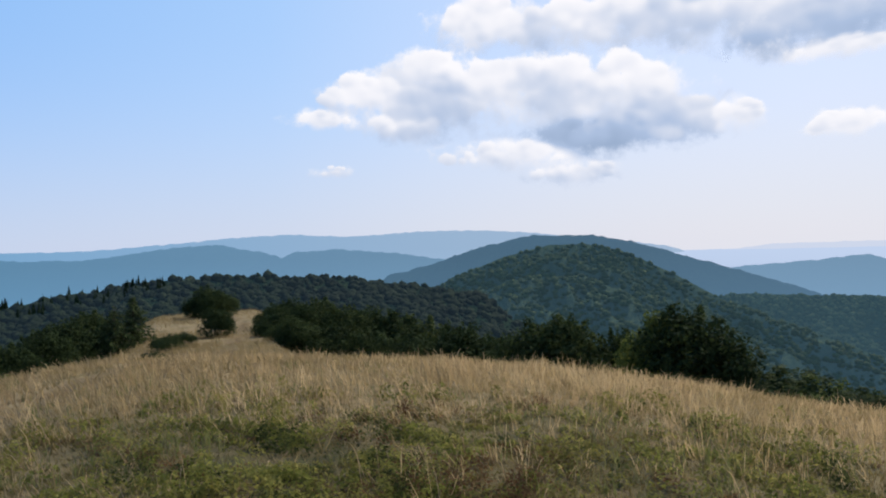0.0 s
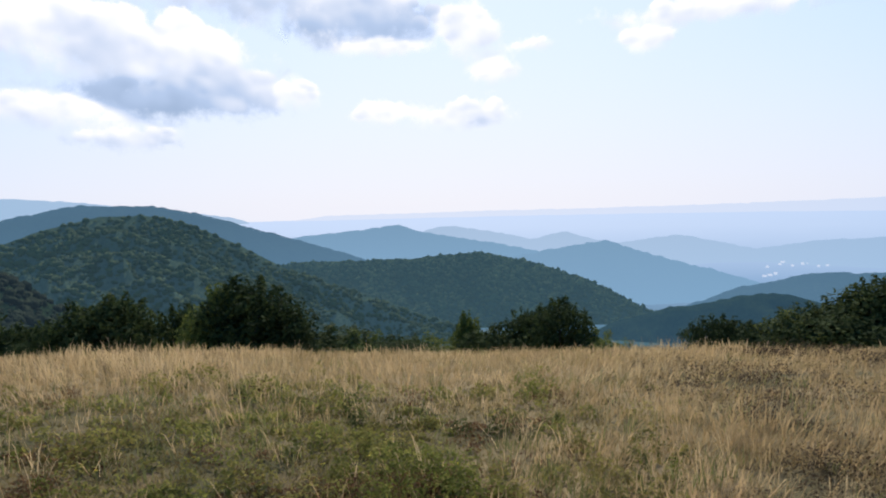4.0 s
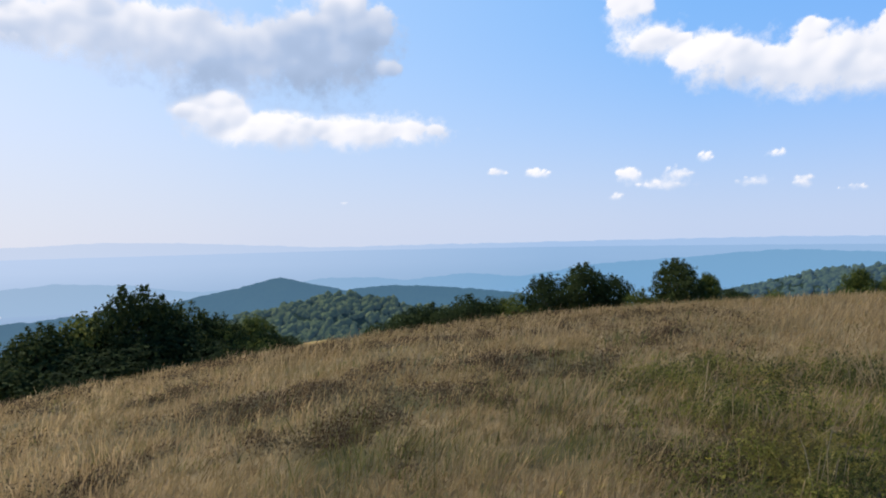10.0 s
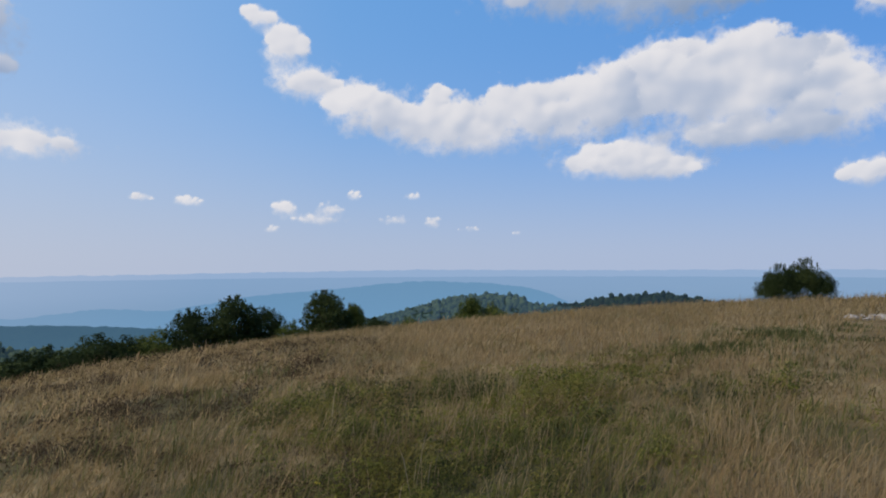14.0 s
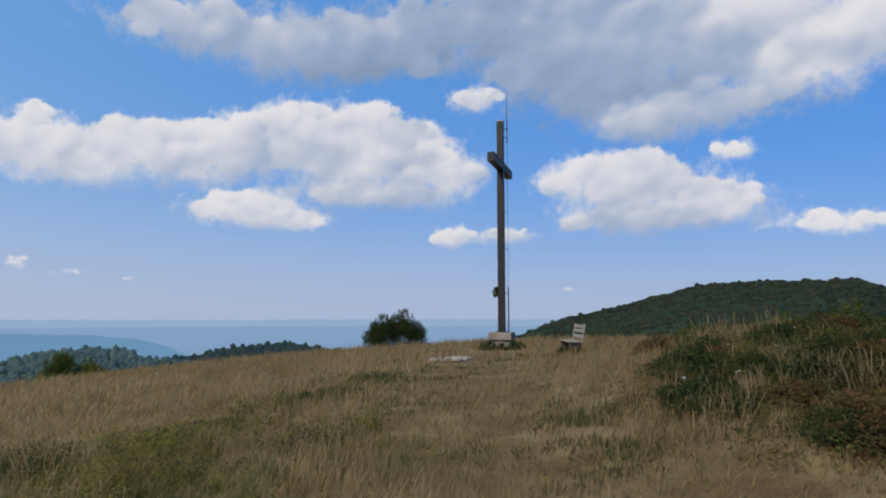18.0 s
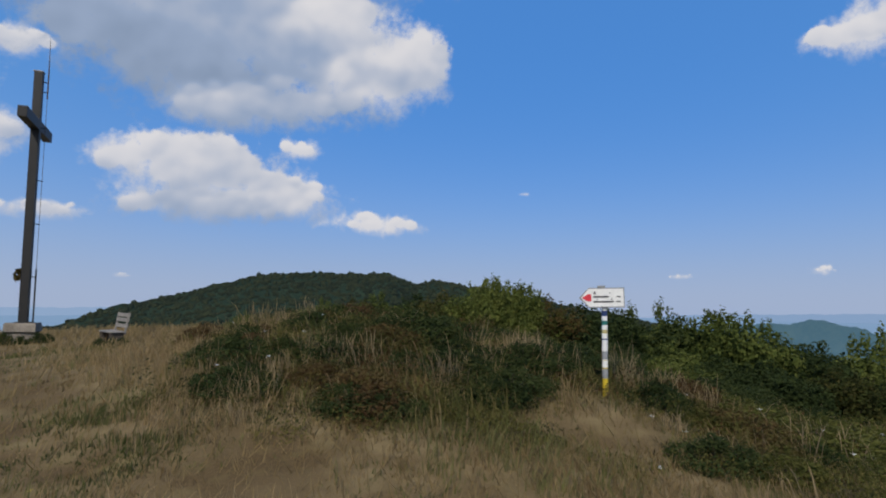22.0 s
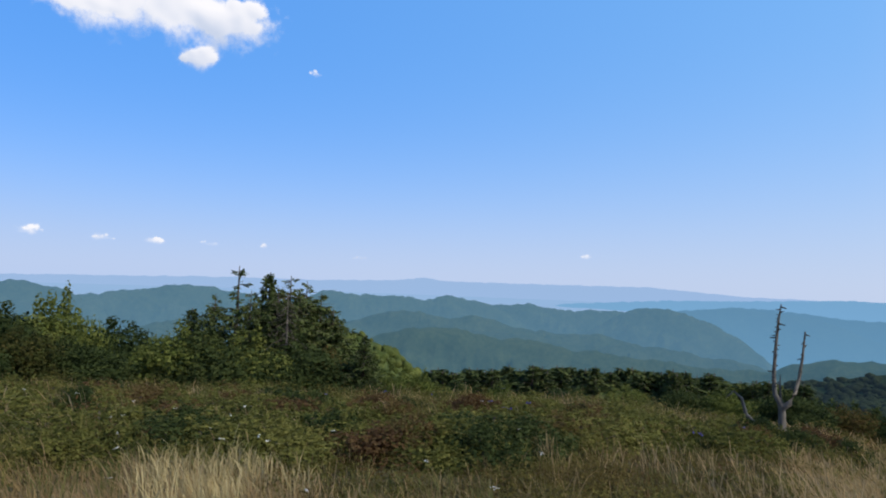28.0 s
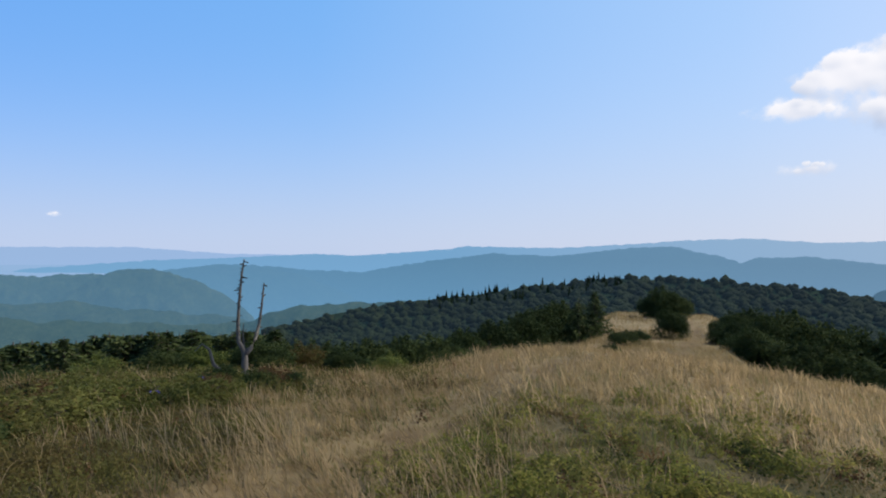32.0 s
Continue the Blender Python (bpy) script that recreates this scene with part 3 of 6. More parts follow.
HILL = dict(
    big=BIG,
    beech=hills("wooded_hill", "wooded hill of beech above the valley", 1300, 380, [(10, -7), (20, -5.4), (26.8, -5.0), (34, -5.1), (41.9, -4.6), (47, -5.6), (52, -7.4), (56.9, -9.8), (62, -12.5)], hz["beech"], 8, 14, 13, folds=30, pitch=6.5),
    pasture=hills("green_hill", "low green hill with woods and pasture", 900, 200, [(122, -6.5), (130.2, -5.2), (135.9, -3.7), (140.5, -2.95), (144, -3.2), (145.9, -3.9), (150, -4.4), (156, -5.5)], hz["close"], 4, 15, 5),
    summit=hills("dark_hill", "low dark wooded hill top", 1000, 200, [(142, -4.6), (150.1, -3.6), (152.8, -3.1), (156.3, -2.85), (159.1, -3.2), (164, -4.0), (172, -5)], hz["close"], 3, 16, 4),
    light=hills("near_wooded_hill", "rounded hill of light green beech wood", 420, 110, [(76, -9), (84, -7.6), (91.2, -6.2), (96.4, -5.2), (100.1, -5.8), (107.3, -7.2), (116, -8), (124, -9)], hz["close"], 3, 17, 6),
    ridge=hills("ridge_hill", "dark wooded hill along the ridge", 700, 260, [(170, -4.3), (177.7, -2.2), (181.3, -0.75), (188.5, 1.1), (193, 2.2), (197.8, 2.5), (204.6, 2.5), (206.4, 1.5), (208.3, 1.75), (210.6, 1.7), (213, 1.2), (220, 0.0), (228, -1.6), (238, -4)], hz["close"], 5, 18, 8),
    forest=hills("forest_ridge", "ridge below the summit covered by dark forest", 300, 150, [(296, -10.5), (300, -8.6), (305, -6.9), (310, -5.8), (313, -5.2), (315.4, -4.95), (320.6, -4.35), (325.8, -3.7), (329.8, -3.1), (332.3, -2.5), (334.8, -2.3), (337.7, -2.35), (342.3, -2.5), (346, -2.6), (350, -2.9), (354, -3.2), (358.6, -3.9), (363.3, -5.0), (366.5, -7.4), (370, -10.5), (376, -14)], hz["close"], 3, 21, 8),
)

# ---- clouds: a far backdrop of single clouds, each cut to its own outline ----
# puffs: bearing, height over eye level, half width, half height (degrees), strength of the shade painted on the base
CLOUDS = {
    "great_cumulus": [(348.8, 11.3, 3.5, 1.0, 0.1), (353.0, 13.3, 4.1, 2.0, 0.1), (358.2, 15.4, 3.6, 2.2, 0.05), (1.2, 12.3, 6.7, 3.0, 0.35), (6.5, 14.0, 4.6, 2.4, 0.1), (11.5, 12.7, 4.5, 2.9, 0.15), (16.4, 12.8, 5.7, 2.8, 0.1), (15.3, 9.0, 7.2, 2.0, 0.75), (20.1, 10.0, 4.1, 2.4, 0.55), (25.8, 9.6, 2.5, 1.4, 0.05), (6.2, 7.6, 7.2, 1.5, 0.1), (12.3, 5.7, 4.5, 1.3, 0.3), (357.0, 10.5, 3.6, 1.5, 0.3)],
    "small_cloud": [(350.4, 6.7, 2.3, 0.7, 0.2)],
    "high_bank": [(11.7, 18.4, 9.9, 2.3, 0.25), (21.2, 17.7, 9.0, 2.6, 0.3), (31.6, 15.9, 6.8, 2.4, 0.5), (33.4, 13.7, 4.3, 1.0, 0.05), (4.6, 19.4, 4.1, 2.3, 0.05)],
    "pale_cloud": [(33.3, 8.1, 2.5, 1.3, 0.05)],
    "bright_cloud": [(41.1, 7.8, 4.6, 1.7, 0.1), (33.4, 8.0, 3.1, 1.2, 0.05), (42.1, 7.3, 1.5, 0.7, 0.5), (32.1, 13.8, 4.0, 0.9, 0.05), (34.2, 16.1, 5.5, 1.8, 0.6), (41.2, 14.8, 3.0, 2.8, 0.05), (43.7, 11.4, 2.5, 1.2, 0.05), (46.8, 13.6, 2.0, 0.7, 0), (61.3, 15.0, 9.5, 1.3, 0.1), (56.9, 13.3, 2.3, 1.3, 0.1), (27.7, 15.8, 2.0, 2.7, 0.1)],
    "grey_bank": [(64.8, 16.5, 7.5, 2.0, 0.15), (72.8, 16.3, 10.8, 2.1, 0.2), (86.9, 15.1, 7.5, 3.7, 0.5), (96.1, 15.2, 6.7, 4.0, 0.65), (91.9, 9.1, 6.1, 1.7, 0.05), (100.7, 9.1, 7.2, 1.7, 0.05), (86.3, 10.3, 3.0, 2.0, 0.2), (79.6, 16.1, 7.1, 2.7, 0.3), (97.1, 18.4, 5.1, 2.7, 0.4)],
    "winding_cloud": [(120.4, 20.9, 1.5, 1.1, 0), (123.0, 18.7, 2.3, 1.9, 0), (125.0, 15.9, 3.1, 1.7, 0), (128.7, 14.0, 3.1, 2.0, 0), (133.4, 12.9, 4.7, 2.5, 0.05), (138.0, 11.8, 4.6, 2.5, 0.1), (143.6, 12.6, 4.4, 2.9, 0.1), (149.4, 13.1, 3.7, 2.8, 0.15), (152.1, 13.8, 2.7, 2.8, 0.2), (136.5, 14.8, 0.8, 1.5, 0)],
    "heaped_cloud": [(155.2, 16.1, 2.6, 1.8, 0.05), (159.3, 13.8, 6.0, 3.9, 0.2), (163.2, 14.5, 3.7, 4.1, 0.1), (153.4, 8.6, 4.8, 1.6, 0.05), (157.2, 7.8, 2.5, 1.1, 0.1)],
    "small_clouds": [(111.2, 5.5, 0.9, 0.5, 0), (114.9, 5.3, 1.2, 0.5, 0), (122.9, 4.9, 1.3, 0.7, 0), (126.8, 4.8, 1.6, 0.9, 0), (128.9, 6.0, 1.1, 0.6, 0), (134.4, 6.0, 1.0, 0.5, 0), (132.3, 3.8, 1.8, 0.6, 0), (136.2, 3.6, 1.0, 0.7, 0), (139.5, 2.9, 1.4, 0.5, 0), (143.9, 2.6, 0.6, 0.4, 0), (121.7, 3.0, 1.0, 0.5, 0), (125.5, 3.8, 3.1, 0.6, 0.05), (96.8, 2.9, 0.7, 0.3, 0), (103.3, 2.8, 1.0, 0.4, 0)],
    "dark_bank": [(150.4, 23.1, 10.4, 2.9, 0.5), (161.9, 22.7, 9.8, 3.2, 0.75), (174.9, 25.0, 13.3, 3.7, 0.75), (183.0, 20.7, 8.0, 5.3, 0.75), (191.0, 21.8, 7.7, 5.2, 0.65), (198.6, 22.4, 7.2, 4.1, 0.15), (203.2, 20.4, 5.4, 3.6, 0.1), (207.6, 21.0, 2.1, 3.0, 0.1), (195.9, 17.1, 7.4, 2.4, 0.5), (188.3, 16.6, 4.7, 2.5, 0.4), (191.1, 28.2, 17.9, 2.6, 0.5)],
    "cross_clouds": [(156.5, 16.0, 4.5, 2.3, 0.05), (161.2, 14.6, 6.2, 3.4, 0.1), (167.7, 14.0, 6.1, 3.0, 0.1), (170.8, 12.1, 4.1, 2.5, 0.15), (163.8, 10.3, 7.3, 1.7, 0.35), (153.2, 8.7, 5.1, 1.9, 0.05), (156.8, 8.0, 2.7, 0.9, 0.1), (171.9, 6.7, 2.6, 1.1, 0.05), (177.1, 6.8, 2.6, 0.9, 0.1), (173.9, 19.2, 2.7, 1.5, 0.1)],
    "low_cumulus": [(184.0, 11.6, 4.7, 2.3, 0.05), (188.7, 10.8, 6.2, 3.1, 0.1), (195.2, 9.2, 4.9, 2.0, 0.1), (188.1, 8.0, 7.7, 1.8, 0.35), (203.5, 6.8, 4.2, 1.2, 0.05), (196.3, 13.4, 1.9, 0.9, 0.05), (182.3, 1.9, 1.0, 0.3, 0.1)],
    "lone_cloud": [(243.7, 20.1, 3.1, 1.9, 0), (249.5, 21.2, 5.3, 3.0, 0), (255.3, 20.8, 3.2, 2.1, 0), (252.2, 17.7, 1.3, 1.2, 0.1)],
    "low_wisps": [(230.7, 2.3, 1.9, 0.3, 0), (241.0, 2.6, 1.0, 0.5, 0), (245.8, 2.4, 1.2, 0.4, 0), (249.7, 2.4, 0.8, 0.3, 0), (254.1, 2.4, 1.1, 0.4, 0), (258.5, 2.4, 0.4, 0.3, 0)],
    "high_wisp": [(262.4, 17.7, 0.9, 0.5, 0)],
    "lost_wisp": [(216.8, 9.8, 0.8, 0.35, 0)],
    "far_wisp": [(287.6, 2.6, 0.6, 0.3, 0), (267.1, 1.7, 1.2, 0.3, 0.3)],
}


def cloud_material():
    m = bpy.data.materials.new("cloud")
    m.use_nodes = True
    nodes, links = m.node_tree.nodes, m.node_tree.links
    nodes.remove(nodes["Principled BSDF"])
    def att(name):
        a = nodes.new("ShaderNodeAttribute")
        a.attribute_name = name
        return a.outputs["Fac"]
    def calc(op, a, b, c=None):
        n = nodes.new("ShaderNodeMath")
        n.operation = op
        for sock, v in zip(n.inputs, (a, b, c)):
            if v is None:
                continue
            if isinstance(v, (int, float)):
                sock.default_value = v
            else:
                links.new(v, sock)
        return n.outputs[0]
    def shifted(scale, detail, rough, by):
        tc, mp, n = nodes.new("ShaderNodeTexCoord"), nodes.new("ShaderNodeMapping"), nodes.new("ShaderNodeTexNoise")
        mp.inputs["Location"].default_value = by
        n.inputs["Scale"].default_value, n.inputs["Detail"].default_value, n.inputs["Roughness"].default_value = scale, detail, rough
        links.new(tc.outputs["Object"], mp.inputs[0])
        links.new(mp.outputs[0], n.inputs["Vector"])
        return n.outputs[0]
    # light and shade painted into the clouds' glow: every billow bright on the sun's side, grey on its other side
    step = Vector((math.sin(radians(SUN_AZ)) * 0.7, math.cos(radians(SUN_AZ)) * 0.7, 0.8))
    fluff = noise_node(nodes, links, 0.0062, 6, 0.52)
    lumps = noise_node(nodes, links, 0.0024, 4, 0.5)
    billow = calc("ADD", calc("MULTIPLY", calc("SUBTRACT", shifted(0.0055, 1, 0.4, step * 60), shifted(0.0055, 1, 0.4, step * 0)), 0.55), calc("SUBTRACT", shifted(0.0020, 2, 0.45, step * 150), shifted(0.0020, 2, 0.45, step * 0)))
    dens = calc("ADD", att("thickness"), calc("MULTIPLY", calc("SUBTRACT", fluff, 0.5), 1.15))
    dens = calc("ADD", dens, calc("MULTIPLY", calc("SUBTRACT", lumps, 0.5), 0.45))
    wisp = noise_node(nodes, links, 0.019, 5, 0.65)
    dens = calc("ADD", dens, calc("MULTIPLY", calc("SUBTRACT", wisp, 0.5), 0.55))
    alpha = nodes.new("ShaderNodeMapRange")
    alpha.interpolation_type = "SMOOTHSTEP"
    alpha.inputs[1].default_value = 0.34
    links.new(calc("ADD", 0.36, att("softness")), alpha.inputs[2])
    links.new(dens, alpha.inputs[0])
    shade = calc("ADD", att("base"), calc("ADD", calc("MULTIPLY", calc("SUBTRACT", fluff, 0.44), 0.14), calc("MULTIPLY", billow, 0.6)))
    col = ramp(nodes, links, shade, [(0.0, (0.97, 0.96, 1.0)), (0.16, (0.87, 0.88, 0.95)), (0.34, (0.65, 0.71, 0.85)), (0.62, (0.42, 0.53, 0.74)), (1.0, (0.31, 0.41, 0.59))])
    e = nodes.new("ShaderNodeEmission")
    links.new(col, e.inputs[0])
    e.inputs[1].default_value = 1.04
    t = nodes.new("ShaderNodeBsdfTransparent")
    mx = nodes.new("ShaderNodeMixShader")
    links.new(alpha.outputs[0], mx.inputs[0])
    links.new(t.outputs[0], mx.inputs[1])
    links.new(e.outputs[0], mx.inputs[2])
    links.new(mx.outputs[0], nodes["Material Output"].inputs[0])
    return m


def cloud(name, puffs, mat, far, most=1.0, seed=0):
    """Puffs that swell into round lobes along their upper rims, over flat soft bases; each lobe has light painted on
    the sun's side.
    """
    g = np.random.default_rng(200 + seed)
    p = np.array(puffs, float)
    p[:, 0] = (p[:, 0] - p[0, 0] + 180) % 360 - 180 + p[0, 0]
    step = 0.12 if p[:, 2].max() < 3 else 0.2
    a0, a1 = (p[:, 0] - 1.7 * p[:, 2]).min() - 0.5, (p[:, 0] + 1.7 * p[:, 2]).max() + 0.5
    e0, e1 = max(0.6, (p[:, 1] - 1.7 * p[:, 3]).min() - 0.3), (p[:, 1] + 1.7 * p[:, 3]).max() + 0.3
    A, E = np.meshgrid(np.arange(a0, a1, step), np.arange(e0, e1, step), indexing="xy")
    dens, base, wsum, soft = np.zeros(A.shape), np.zeros(A.shape), np.zeros(A.shape) + 1e-6, np.zeros(A.shape)
    for a, e, w, h, grey in p:
        # the body, then the lobes of its upper rim
        balls = [(a, e, w, h, grey, 0.55)]
        for k in range(int(7 + 1.6 * w)):
            th, far_out = radians(g.uniform(-15, 195)), g.uniform(0.1, 0.78)
            rad = h * g.uniform(0.26, 0.58)
            balls.append((a + w * far_out * math.cos(th), e + h * far_out * max(-0.3, math.sin(th)), rad * g.uniform(1.1, 1.7), rad, grey * g.uniform(0.4, 0.9), 0.27))
        sun_side = math.cos(radians(a - SUN_AZ))
        for ba, be, bw, bh, bg, bs in balls:
            u, v = (A - ba) / bw, (E - be) / bh
            q = u * u + np.where(v < 0, v * 1.12, v) ** 2
            near = q < 2.6
            k = np.where(near, np.exp(-0.85 * q) if bs > 0.5 else np.clip(1.0 - 0.62 * q, 0, 1), 0)
            lit = 0.75 * np.clip(v, -1, 1) + 0.25 * np.sign(math.sin(radians(SUN_AZ - a))) * np.clip(u, -1, 1) + 0.3 * max(0.0, sun_side) * np.clip(q, 0, 1)
            shade = 0.9 * bg + (0.22 if bs > 0.5 else 0.36) * (0.45 - lit) * (0.6 + 0.6 * min(1, bh / 1.5))
            weight = k**5
            base += weight * shade
            soft += weight * (bs + 0.25 * np.clip(-v, 0, 1))
            wsum += weight
            dens = np.maximum(dens, k) if bs < 0.5 else 1 - (1 - dens) * (1 - 0.95 * k)
    R = far
    # low clouds are made thinner, in place of haze before them
    dens *= most * np.clip(0.62 + E / 24, 0, 1)
    ca = np.radians(A)
    X, Y, Z = R * np.cos(np.radians(E)) * np.sin(ca), R * np.cos(np.radians(E)) * np.cos(ca), R * np.sin(np.radians(E)) + EYE
    me = grid_mesh(name, X, Y, Z, mat)
    for nm, val in (("thickness", dens), ("base", base / wsum), ("softness", soft / wsum)):
        at = me.attributes.new(nm, "FLOAT", "POINT")
        at.data.foreach_set("value", np.ascontiguousarray(val, np.float32).ravel())
    bm = bmesh.new()
    bm.from_mesh(me)
    lay = bm.verts.layers.float["thickness"]
    bmesh.ops.delete(bm, geom=[f for f in bm.faces if max(v[lay] for v in f.verts) < 0.08], context="FACES")
    bm.to_mesh(me)
    bm.free()
    tagged(new("backdrop_" + name, me), "white summer cloud with a grey base in a blue sky", "cloud", kind="structure")


cloud_mat = cloud_material()
for k, (nm, puffs) in enumerate(CLOUDS.items()):
    cloud(nm, puffs, cloud_mat, 4550 + 12 * k, seed=k, most=0.55 if nm in ("high_wisp", "lost_wisp") else 0.86 if nm in ("small_clouds", "low_wisps", "far_wisp", "small_cloud") else 1.0)


# ---- haze over the horizon: a glowing backdrop ring of painted haze and sky colour that thins out upwards, deeper and whiter under the sun ----
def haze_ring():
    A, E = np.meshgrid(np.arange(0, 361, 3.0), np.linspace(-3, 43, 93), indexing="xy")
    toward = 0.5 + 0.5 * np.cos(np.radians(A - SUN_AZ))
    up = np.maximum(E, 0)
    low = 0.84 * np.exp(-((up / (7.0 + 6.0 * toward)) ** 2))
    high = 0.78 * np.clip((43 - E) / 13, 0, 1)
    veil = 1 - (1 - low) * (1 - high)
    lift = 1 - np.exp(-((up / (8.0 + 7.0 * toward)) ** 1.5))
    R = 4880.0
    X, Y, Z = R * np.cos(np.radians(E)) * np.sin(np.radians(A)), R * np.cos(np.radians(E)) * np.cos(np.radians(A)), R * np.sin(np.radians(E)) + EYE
    m = bpy.data.materials.new("haze_and_sky_glow")
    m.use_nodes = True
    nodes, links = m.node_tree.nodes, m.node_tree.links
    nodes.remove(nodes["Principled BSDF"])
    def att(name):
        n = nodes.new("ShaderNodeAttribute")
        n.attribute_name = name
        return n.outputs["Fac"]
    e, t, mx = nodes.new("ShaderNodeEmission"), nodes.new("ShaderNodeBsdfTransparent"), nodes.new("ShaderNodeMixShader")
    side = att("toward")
    # colours the ring glows with: low haze and clear sky, paler towards the sun
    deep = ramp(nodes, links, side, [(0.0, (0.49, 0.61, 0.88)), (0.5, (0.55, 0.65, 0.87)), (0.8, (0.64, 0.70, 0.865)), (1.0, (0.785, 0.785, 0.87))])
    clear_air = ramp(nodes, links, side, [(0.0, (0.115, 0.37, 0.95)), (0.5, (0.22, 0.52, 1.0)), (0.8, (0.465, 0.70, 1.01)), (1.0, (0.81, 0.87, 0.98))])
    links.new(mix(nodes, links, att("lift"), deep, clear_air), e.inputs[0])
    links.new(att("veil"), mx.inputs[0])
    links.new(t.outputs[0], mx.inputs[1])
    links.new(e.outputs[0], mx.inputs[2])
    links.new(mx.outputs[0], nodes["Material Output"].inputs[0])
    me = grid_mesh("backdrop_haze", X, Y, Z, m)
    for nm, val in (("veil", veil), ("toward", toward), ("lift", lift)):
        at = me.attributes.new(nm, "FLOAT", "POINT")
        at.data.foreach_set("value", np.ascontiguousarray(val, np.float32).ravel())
    tagged(new("backdrop_haze", me), "glowing backdrop ring of painted haze and sky colour over the horizon", "haze", kind="structure")


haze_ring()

# ---- far woods: crowns that nobody could count ----
def ico(level):
    bm = bmesh.new()
    bmesh.ops.create_icosphere(bm, subdivisions=level, radius=1.0)
    v = np.array([q.co[:] for q in bm.verts])
    f = np.array([[q.index for q in p.verts] for p in bm.faces])
    bm.free()
    return v, f


def crowns(sites, sizes, rng, level=2, squash=0.95, lumpy=0.2):
    """Lumpy tree crowns, each turned and shaped differently, joined."""
    v, f = ico(level)
    n = len(sites)
    turn = rng.uniform(0, 6.28, n)
    c, s = np.cos(turn)[:, None], np.sin(turn)[:, None]
    P = np.stack([c * v[:, 0] - s * v[:, 1], s * v[:, 0] + c * v[:, 1], np.broadcast_to(v[:, 2], (n, len(v)))], -1)
    P = P * (1 + rng.normal(0, lumpy * 0.62, (n, len(v), 1)).clip(-0.45, 0.45))
    P = P * np.stack([sizes, sizes, sizes * squash * rng.uniform(0.85, 1.35, n)], -1)[:, None, :]
    P = P + np.asarray(sites)[:, None, :]
    F = f[None] + (np.arange(n) * len(v))[:, None, None]
    return P.reshape(-1, 3), F.reshape(-1, 3)


def spires(sites, heights, rng, sides=7, tiers=7):
    """Spruces seen from afar: tiers of ragged cones."""
    vs, fs = [], []
    base = 0
    n = len(sites)
    ang = np.linspace(0, 2 * np.pi, sides, endpoint=False)
    for k in range(tiers):
        z0, z1 = k / tiers * 0.85, min(1.0, (k + 1.7) / tiers)
        rad = 0.19 * (1 - k / tiers) + 0.02
        rr = rad * rng.uniform(0.6, 1.3, (n, sides))
        a = ang[None] + rng.uniform(0, 6.28, (n, 1))
        low = np.stack([rr * np.cos(a), rr * np.sin(a), z0 + rng.uniform(-0.04, 0.04, (n, sides))], -1)
        tip = np.zeros((n, 1, 3))
        tip[..., 2] = z1
        P = np.concatenate([low, tip], 1) * np.asarray(heights)[:, None, None] + np.asarray(sites)[:, None, :]
        F = np.stack([np.arange(sides), (np.arange(sides) + 1) % sides, np.full(sides, sides)], -1)
        vs.append(P.reshape(-1, 3))
        fs.append((F[None] + (np.arange(n) * (sides + 1))[:, None, None]).reshape(-1, 3) + base)
        base += n * (sides + 1)
    return np.concatenate(vs), np.concatenate(fs)


def scatter_on(hill, n, rng, lo=-0.8, hi=0.05):
    """Sites on the camera's side of a range."""
    az, s, X, Y, Z = hill[1]
    rows = np.where((s >= lo) & (s <= hi))[0]
    i = rng.uniform(rows[0], rows[-1] - 0.01, n)
    j = rng.uniform(0, len(az) - 1.01, n)
    a, b, u, v = i.astype(int), j.astype(int), i % 1, j % 1
    q = lambda M: (M[a, b] * (1 - u) + M[a + 1, b] * u) * (1 - v) + (M[a, b + 1] * (1 - u) + M[a + 1, b + 1] * u) * v
    return np.stack([q(X), q(Y), q(Z)], -1)


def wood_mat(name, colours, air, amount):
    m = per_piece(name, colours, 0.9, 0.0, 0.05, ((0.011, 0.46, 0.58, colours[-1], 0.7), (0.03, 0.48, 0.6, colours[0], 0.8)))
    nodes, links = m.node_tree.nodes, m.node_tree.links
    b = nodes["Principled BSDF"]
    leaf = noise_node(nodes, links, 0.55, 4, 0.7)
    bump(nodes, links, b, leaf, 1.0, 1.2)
    # haze painted on the crowns as an even glow in the air's colour
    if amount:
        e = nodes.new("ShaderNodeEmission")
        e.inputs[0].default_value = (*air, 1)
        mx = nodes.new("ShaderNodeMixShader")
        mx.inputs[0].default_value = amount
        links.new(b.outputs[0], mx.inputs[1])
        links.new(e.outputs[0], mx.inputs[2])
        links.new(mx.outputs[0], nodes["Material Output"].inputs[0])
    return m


rng = np.random.default_rng(7)
BEECH = [(0.02, 0.034, 0.011), (0.038, 0.06, 0.018), (0.06, 0.085, 0.026), (0.095, 0.115, 0.04)]
DEEP = [(0.008, 0.014, 0.006), (0.012, 0.021, 0.008), (0.018, 0.03, 0.011), (0.028, 0.04, 0.015)]
BRIGHT = [(0.03, 0.05, 0.016), (0.055, 0.085, 0.024), (0.085, 0.115, 0.035), (0.11, 0.13, 0.045)]


def wood(name, label, hill, n, size, mat, lift=0.35, level=2, seed=1, lo=-0.8, squash=0.95):
    g = np.random.default_rng(seed)
    p = scatter_on(HILL[hill] if isinstance(hill, str) else hill, n, g, lo)
    sz = g.uniform(0.35, 1.5, n) * size
    p[:, 2] += sz * lift
    v, f = crowns(p, sz, g, level, squash)
    tagged(new(name, quick(name, v, f, mat, True)), label, "woods", kind="stuff")


